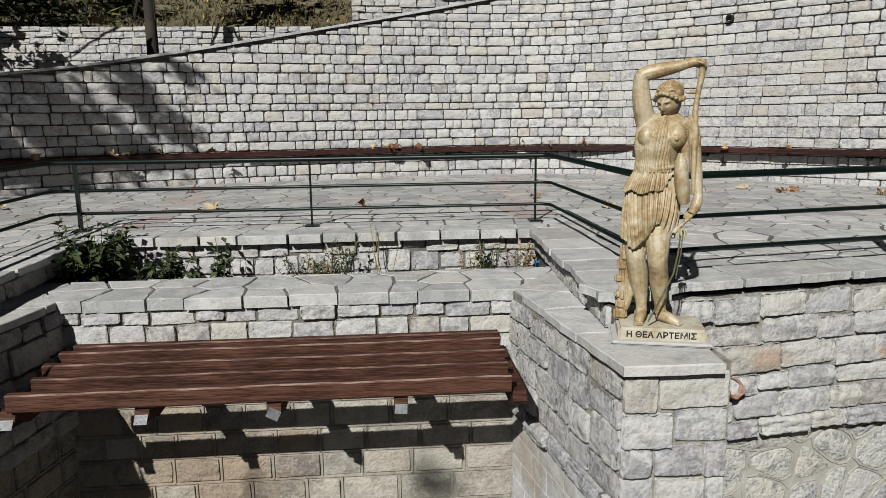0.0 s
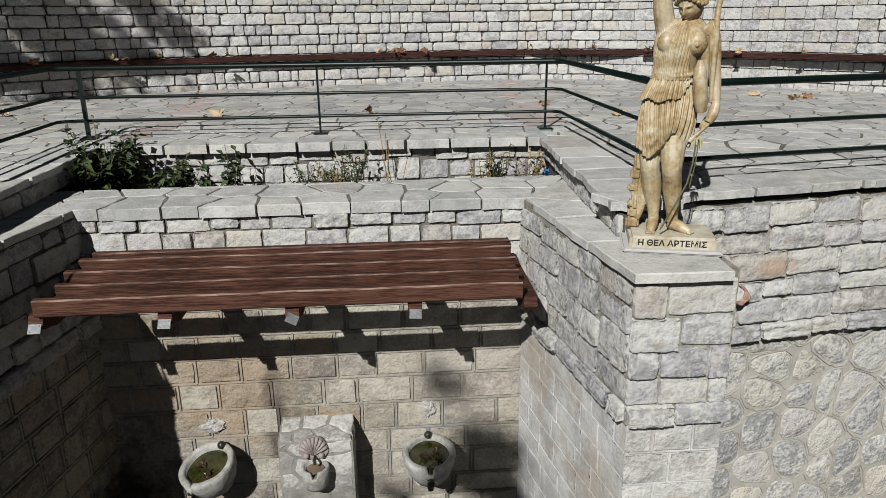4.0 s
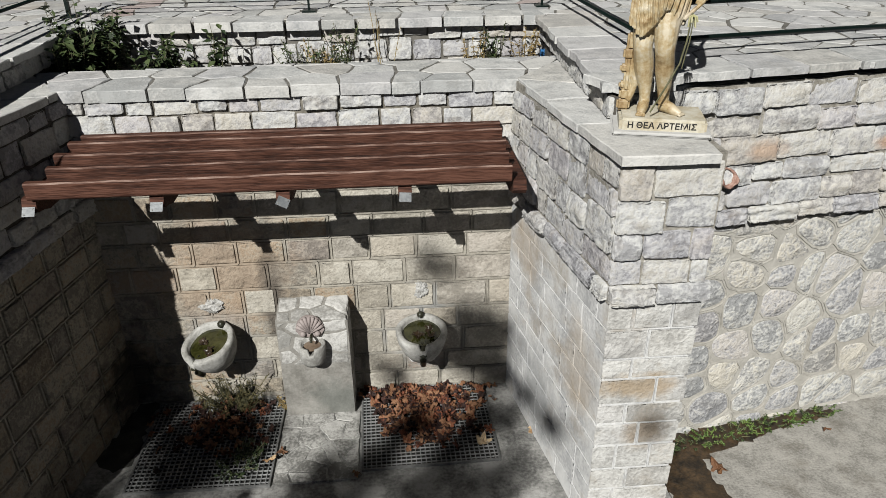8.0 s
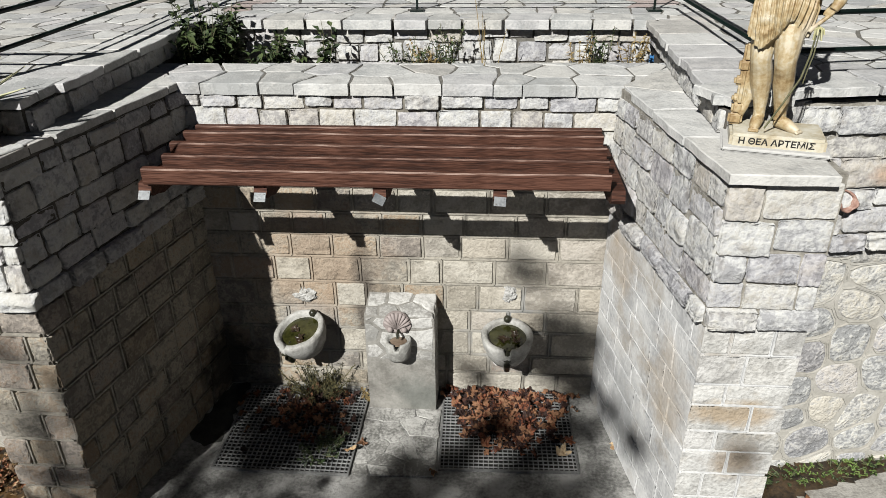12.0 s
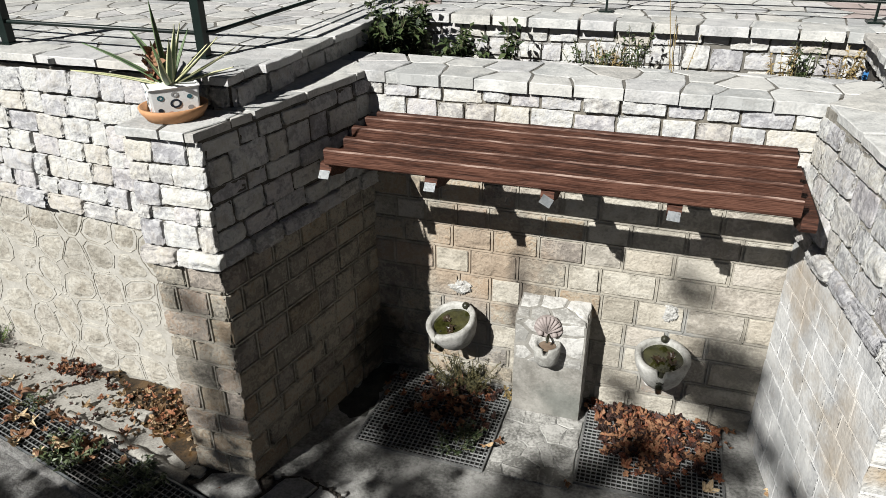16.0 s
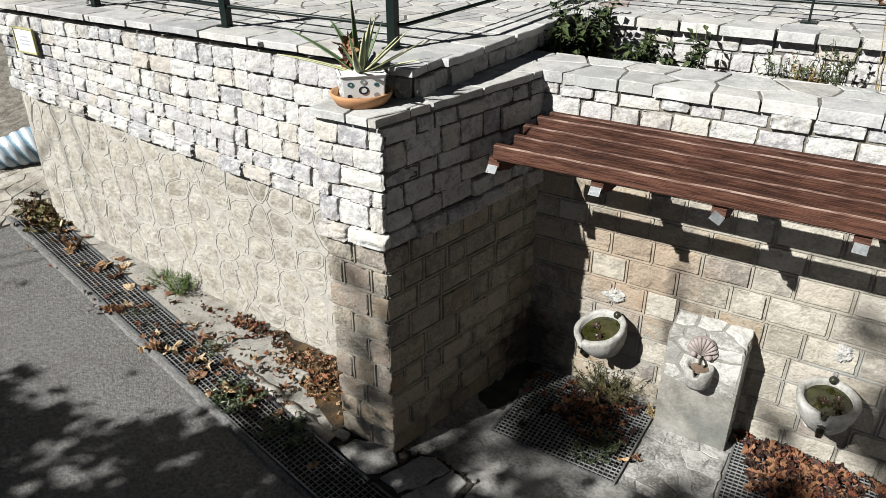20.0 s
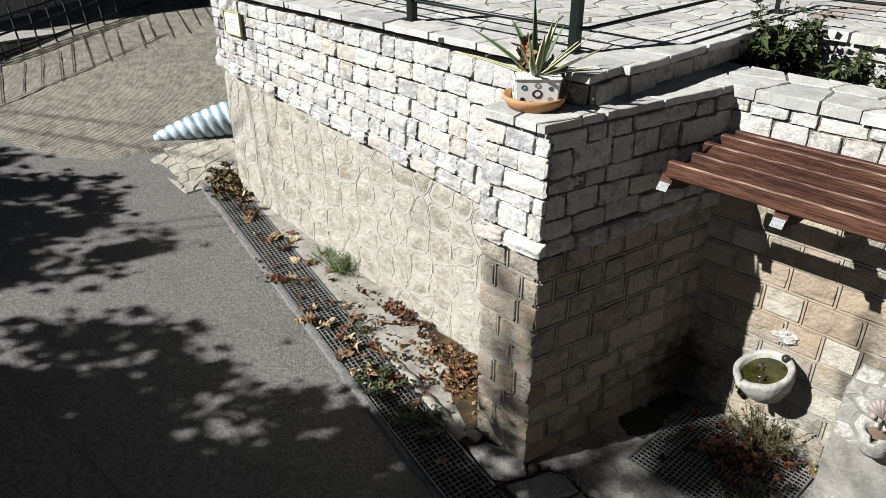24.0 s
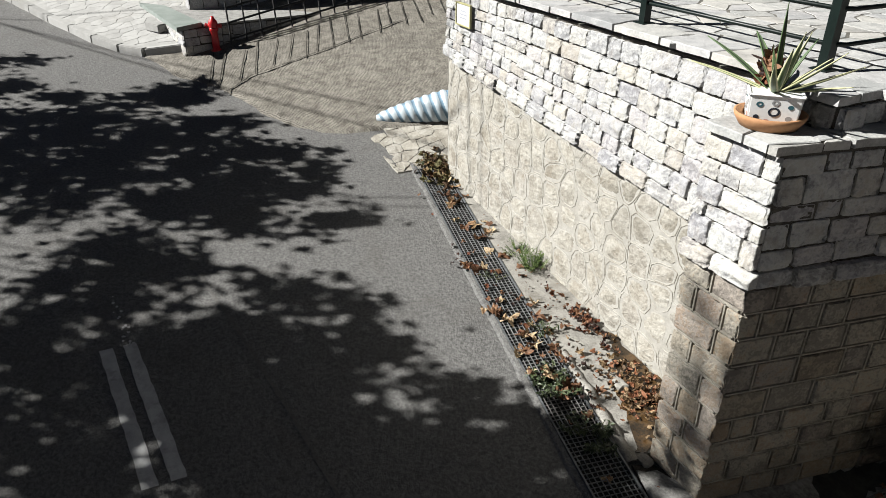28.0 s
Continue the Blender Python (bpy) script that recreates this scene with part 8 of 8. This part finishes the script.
HX = [round(-30 + 0.6 * k, 2) for k in range(101)]
HY = [round(10.4 + 0.6 * k, 2) for k in range(50)]
sheet("hillside", HX, HY, hill_z, M_HILL, "dry grassy hillside above the terrace wall", "hillside")
rw = solid_wall("wall_upper", [(-9.0, 12.5), (-1.2, 12.7), (-1.2, 13.0), (-9.0, 12.9)], 3.0, 4.68, "upper retaining wall of white stone on the slope")
rng = random.Random(71)
lay(rw, "stone", course_items(axes((-9.0, 12.5, 0), (7.8, 0.2, 0), (0.2, -7.8, 0)), 2.2, 7.8, lambda q: 3.7, lambda q: 4.70, 9, (0.14, 0.3), 0.045, rng), ROUGH_ME)
rw2 = solid_wall("wall_upper_stub", [(-0.45, 11.3), (1.6, 11.6), (1.6, 11.9), (-0.45, 11.7)], 3.0, 5.3, "short stone wall stub on the slope")
lay(rw2, "stone", course_items(axes((-0.45, 11.3, 0), (2.05, 0.3, 0), (0.3, -2.05, 0)), 0, 2.07, lambda q: 4.3, lambda q: 5.35, 10, (0.14, 0.3), 0.045, rng), ROUGH_ME)


def scatter(name, label, category, count, place, size, seed, material, blades=3):
    rng = random.Random(seed)
    vs, fs = [], []
    for k in range(count):
        x, y, z = place(rng)
        for b in range(blades):
            a = rng.uniform(0, 6.28)
            l = size * rng.uniform(0.5, 1.3)
            w = l * 0.16
            tip = (x + math.cos(a) * l * 0.6, y + math.sin(a) * l * 0.6, z + l)
            i = len(vs)
            vs += [(x - w * math.sin(a), y + w * math.cos(a), z), (x + w * math.sin(a), y - w * math.cos(a), z), tip]
            fs.append((i, i + 1, i + 2))
    return tagged(part(name, mesh(name, vs, fs, material), None), label, category, "", "stuff")


def on_hill(rng):
    x, y = rng.uniform(-9, 3), rng.uniform(13, 20)
    return x, y, hill_z(x, y) - 0.03


M_STRAW = mat("dry straw", [(0.07, 0.055, 0.03), (0.12, 0.095, 0.05), (0.16, 0.13, 0.075)], 0.9, 8.0, 0.1, vary=0.5, per="island")
scatter("dry_grass", "dry tawny grass tufts on the slope", "grass", 9000, on_hill, 0.12, 1, M_STRAW)
scatter("green_weeds", "green weeds scattered on the slope", "weeds", 2500, on_hill, 0.1, 2, M_GREENLEAF)
M_YELLOW = mat("yellow blossom", [(0.5, 0.36, 0.02), (0.62, 0.48, 0.04)], 0.6, 9.0, 0.1)


def blossoms(rng):
    x = rng.gauss(rng.choice((-3.4, -2.2, -1.2, 0.4)), 0.35)
    y = rng.uniform(13.0, 15.5)
    return x, y, hill_z(x, y) + 0.1


scatter("yellow_flowers", "small yellow flowers on the slope", "flowers", 110, blossoms, 0.06, 3, M_YELLOW)

# ---------------------------------------------------------------- trees
def crown_mesh(name, clumps, size, seed, material, parent):
    rng = random.Random(seed)
    vs, fs = [], []
    for x, y, z, r, n in clumps:
        for k in range(n):
            d = Vector((rng.gauss(0, 1), rng.gauss(0, 1), rng.gauss(0, 0.8)))
            d = d.normalized() * r * min(1.5, abs(rng.gauss(0, 0.62)))
            p = Vector((x, y, z)) + d
            a = Vector((rng.uniform(-1, 1), rng.uniform(-1, 1), rng.uniform(-0.6, 0.3))).normalized()
            b = a.cross(Vector((rng.uniform(-0.5, 0.5), rng.uniform(-0.5, 0.5), 1))).normalized()
            l = size * rng.uniform(0.7, 1.3)
            i = len(vs)
            vs += [tuple(p), tuple(p + a * l * 0.35 + b * l * 0.55), tuple(p + a * l * 0.62 + b * l * 0.2), tuple(p + a * l * 1.05), tuple(p + a * l * 0.62 - b * l * 0.2), tuple(p + a * l * 0.35 - b * l * 0.55)]
            fs.append((i, i + 1, i + 2, i + 3, i + 4, i + 5))
    ob = part(name, mesh(name, vs, fs, material), None, parent)
    ob["kind"] = "stuff"
    return ob


def shade(x, y, z, up, r, n):
    """A leafy clump that stands up metres over a place, towards the sun."""
    k = up / -SUN.z
    p = Vector((x, y, z)) - SUN * k
    return (p.x, p.y, p.z, r, n)


rng = random.Random(88)
# Spots fitted to the camera's view; unseen leaf clumps sunward of each cast shade.
FAR_SHADOWS = [(-11.7, -1.12, 0.30), (-10.8, -1.09, 0.30), (-10.0, -0.35, 0.30), (-9.8, 0.30, 0.30), (-9.9, 0.79, 0.30), (-9.8, 1.17, 0.22), (-9.6, -0.80, 0.50), (-9.3, -0.14, 0.45), (-9.5, 0.94, 0.25), (-8.6, 1.33, 0.22), (-8.6, 1.05, 0.20), (-8.7, 0.31, 0.35), (-8.8, -0.46, 0.50), (-8.8, -1.02, 0.50), (-8.2, 0.81, 0.30), (-7.8, 1.28, 0.30), (-7.5, 1.77, 0.25), (-8.1, 0.13, 0.45), (-8.1, -0.59, 0.50), (-7.6, 0.65, 0.40), (-7.2, 1.33, 0.35), (-7.0, 1.89, 0.20), (-7.8, -1.00, 0.50), (-7.4, -0.10, 0.50), (-6.9, 0.81, 0.40), (-6.6, 1.52, 0.30), (-7.1, -0.66, 0.50), (-6.6, 0.28, 0.45), (-6.3, 1.06, 0.35), (-5.9, 1.72, 0.25)]
NEAR_SHADOWS = [(-2.9, 2.05, 0.3), (-2.5, 2.15, 0.35), (-2.1, 2.0, 0.45), (-3.4, 1.75, 0.22), (-2.4, 1.3, 0.6), (-1.5, 2.2, 0.28), (-1.75, 2.5, 0.2), (-1.0, 2.0, 0.5), (-4.5, -0.1, 0.75), (-4.6, 0.6, 0.45), (-4.0, 1.0, 0.45), (-4.1, 1.5, 0.2), (-3.7, 0.1, 0.75), (-3.2, 0.8, 0.55), (-3.1, 1.35, 0.4), (-2.7, 1.7, 0.32), (-4.6, -1.0, 0.9)]
VERGE_SHADOWS = [(-5.0, 1.05, 0.3), (-5.5, -0.75, 0.4), (-5.4, -0.15, 0.36), (-6.0, -0.3, 0.4), (-5.7, 0.25, 0.28), (-4.6, 1.25, 0.24), (-3.2, -1.1, 1.0), (-2.2, 0.5, 0.8), (-2.2, -1.0, 1.0), (-2.0, 1.5, 0.4), (-3.6, 0.46, 0.4), (-3.9, 0.6, 0.35), (-3.9, 0.1, 0.5), (-3.4, 0.45, 0.4), (-3.05, 0.85, 0.3), (-2.8, 0.4, 0.5)]
HIGH_SHADOWS = [(0.26, 4.0, 1.08, 0.03, 3), (0.28, 4.0, 0.95, 0.07, 12), (0.5, 4.0, 0.5, 0.12, 44), (0.66, 4.0, 0.4, 0.15, 80), (0.45, 4.0, 0.25, 0.13, 46), (0.70, 3.95, 0.12, 0.17, 80), (0.83, 3.6, 0.2, 0.1, 20), (0.9, 3.2, 0.3, 0.07, 14), (1.25, 2.66, 0.72, 0.04, 5), (-0.02, 3.95, 0.18, 0.1, 14), (-2.28, 2.63, 1.2, 0.1, 10), (-2.3, 2.63, 0.8, 0.14, 16), (-2.22, 2.63, 0.4, 0.16, 22), (-2.15, 2.63, 0.1, 0.16, 20)]
FRONT_SHADOWS = [(0.08, 3.02, 0.0, 0.22, 60), (0.5, 3.08, 0.0, 0.2, 56), (0.3, 3.3, 0.0, 0.13, 30), (-0.12, 3.28, 0.0, 0.14, 32), (-0.55, 2.92, 0.0, 0.24, 50), (-1.2, 3.32, 0.0, 0.17, 50), (-0.98, 3.68, 0.0, 0.12, 30), (0.12, 3.66, 0.0, 0.07, 16), (0.55, 3.62, 0.0, 0.12, 26), (-1.75, 2.75, 0.0, 0.2, 34), (-1.0, 2.7, 0.0, 0.22, 34)]
LOW_SHADOWS = [(0.7, 3.6, 0.0, 0.13, 26), (0.1, 3.6, 0.0, 0.13, 26), (0.45, 3.45, 0.0, 0.14, 26), (-0.45, 3.22, 0.0, 0.16, 24), (-1.15, 3.6, 0.0, 0.26, 100), (-1.35, 3.25, 0.0, 0.22, 54), (-1.5, 3.6, 0.0, 0.28, 70), (-0.95, 3.5, 0.0, 0.14, 26), (-0.3, 2.9, 0.0, 0.3, 40), (0.35, 2.95, 0.0, 0.3, 36), (-1.2, 2.85, 0.0, 0.3, 36), (-1.7, 2.8, 0.0, 0.22, 16), (-1.75, 3.1, 0.0, 0.2, 26)]
WALL_SHADOWS = [(-3.4, 8.8, 2.9, 0.5), (-4.3, 8.4, 3.0, 0.8), (-4.9, 8.0, 3.7, 0.7), (-3.9, 8.55, 2.5, 0.5), (-2.9, 9.0, 2.8, 0.3), (-4.7, 8.2, 3.1, 0.8), (-4.0, 8.5, 3.5, 0.6), (-3.5, 8.8, 3.1, 0.6), (-2.9, 9.0, 3.35, 0.42), (-2.5, 9.15, 3.0, 0.3), (-4.7, 8.2, 2.6, 0.7), (-3.6, 8.75, 2.65, 0.45), (-5.6, 7.5, 3.6, 0.7), (-2.4, 9.2, 3.7, 0.2), (-3.1, 9.0, 3.75, 0.3)]
clumps = [shade(x, y, road_z(x), rng.uniform(3.0, 4.6), 0.6 * r + 0.10, int(15 + 260 * r * r)) for x0, y0, r in NEAR_SHADOWS + VERGE_SHADOWS + FAR_SHADOWS for x, y in [(x0 + rng.gauss(0, 0.45) * r, y0 + rng.gauss(0, 0.45) * r) for _ in range(5)]]
clumps += [shade(x, y, z, rng.uniform(9.5, 12.0), r, int(1.5 * n)) for x, y, z, r, n in HIGH_SHADOWS + LOW_SHADOWS + FRONT_SHADOWS]
clumps += [shade(x, y, z, rng.uniform(4.2, 5.2), 0.9 * r, int(26 + 470 * r * r)) for x, y, z, r in WALL_SHADOWS]
tree = thing("plane_tree", "tall plane tree shading the road", "tree", pose(0, 0, 0))
bm = bmesh.new()
root = Vector((-10.5, -7.5, 0.5))
fork = Vector((-10.2, -7.2, 3.6))
add_tube(bm, [root, root.lerp(fork, 0.5) + Vector((0.1, 0.05, 0)), fork], 0.38, 12, 0.7)
part("trunk", bm, M_BARK, tree, "", None, True)
bm = bmesh.new()
for x, y, z, r, n in clumps:
    c = Vector((x, y, z))
    if r < 0.45 or clumps.index((x, y, z, r, n)) % 6:
        continue
    mid = fork.lerp(c, 0.45) + Vector((0, 0, 1.2))
    add_tube(bm, [fork, mid, c], 0.014, 5, 0.25)
part("limbs", bm, M_BARK, tree)
crown_mesh("crown", clumps, 0.12, 4, M_TREELEAF, tree)

tree2 = thing("tree", "slim dark tree trunk behind the terrace wall", "tree", pose(-3.34, 11.0, 3.3))
part("trunk", lathe([(0.095, 0.0), (0.085, 0.6), (0.08, 1.5), (0.075, 3.0), (0.065, 4.5)], 14), M_BARK, tree2, "", None, True)
bm = bmesh.new()
add_tube(bm, [(0, 0, 3.2), (-0.5, -0.5, 2.9), (-0.9, -0.8, 2.2), (-0.75, -0.9, 1.5)], 0.03, 6, 0.3)
add_tube(bm, [(0, 0, 3.0), (0.2, -0.5, 2.2), (0.25, -0.6, 1.2)], 0.02, 6, 0.3)
add_tube(bm, [(-0.03, 0, 3.6), (-1.5, 0.0, 2.9), (-2.6, 0.0, 2.2)], 0.04, 6, 0.3)
part("limbs", bm, M_BARK, tree2)
crown_mesh("crown", [(-0.95, -0.9, 1.6, 0.25, 14), (-2.9, 0.0, 2.0, 0.45, 110), (-3.6, 0.5, 2.1, 0.7, 220), (-0.35, -0.6, 1.25, 0.16, 9), (-0.3, 0, 4.6, 1.3, 600)], 0.17, 5, M_TREELEAF, tree2)

# bushes above the wall; the tree's shade is painted into their leaves
M_SHADED_LEAF = mat("shade-darkened bush leaf", [(0.008, 0.014, 0.005), (0.018, 0.028, 0.009), (0.035, 0.045, 0.015)], 0.6, 9.0, 0.1, vary=0.5, per="island")
bush = thing("shrub", "bushes above the wall, tree shade put into their leaf colour", "shrub", pose(-7.0, 14.2, 4.6))
bm = bmesh.new()
for k in range(6):
    add_tube(bm, [(-2 + 0.9 * k, 0, -0.6), (-2.1 + 0.9 * k, -0.1, 0.4), (-1.9 + 0.9 * k, 0, 1.2)], 0.05, 6, 0.4)
part("trunk", bm, M_BARK, bush)
crown_mesh("crown", [(-2.2 + 0.55 * k, 0.3 * math.sin(k), 0.5 + 0.35 * math.sin(k * 1.7), 0.75, 420) for k in range(9)], 0.13, 6, M_SHADED_LEAF, bush)
tree_mass = [(0.2 + 0.9 * k, 1.2, 1.0 + 0.5 * math.sin(2 * k), 0.9, 260) for k in range(3)]
crown_mesh("outer_crown", tree_mass, 0.14, 7, M_SHADED_LEAF, bush)

# overhead cables
wires = thing("overhead_cables", "thin black overhead cables over the street", "cable")
for (ax, ay), (bx, by), up in (((-12.4, -0.3), (-7.2, 3.1), 6.0), ((-13.4, -0.9), (-6.9, 3.9), 6.3), ((-14.5, -1.8), (-11.6, 4.0), 6.2)):
    bm = bmesh.new()
    pts = []
    for t in range(13):
        q = -0.3 + 1.6 * t / 12
        x, y = ax + (bx - ax) * q, ay + (by - ay) * q
        p = Vector((x, y, ground_z(max(min(x, -6.5), -16), min(y, 5)))) - SUN * ((up + 0.5 * (q - 0.5) ** 2) / -SUN.z)
        pts.append(p)
    add_tube(bm, pts, 0.016, 5)
    part("cable", bm, M_BLACK, wires)

# ---------------------------------------------------------------- unseen block beside the viewpoint, added to cut sky light
back = thing("house", "unseen plain block added beside the viewpoint to cut sky light", "house", pose(0, 0, 0))
M_RENDERW = mat("cream block render", [(0.26, 0.245, 0.21), (0.32, 0.3, 0.26)], 0.9, 3.0, 0.3)
part("wall", box(1.9, 13.0, -10.0, -1.4, 0.0, 7.4), M_RENDERW, back)
part("roof", prism([(1.6, -10.3), (13.3, -10.3), (13.3, -1.2), (1.6, -1.2)], 7.4, 7.55), M_TERRA, back)
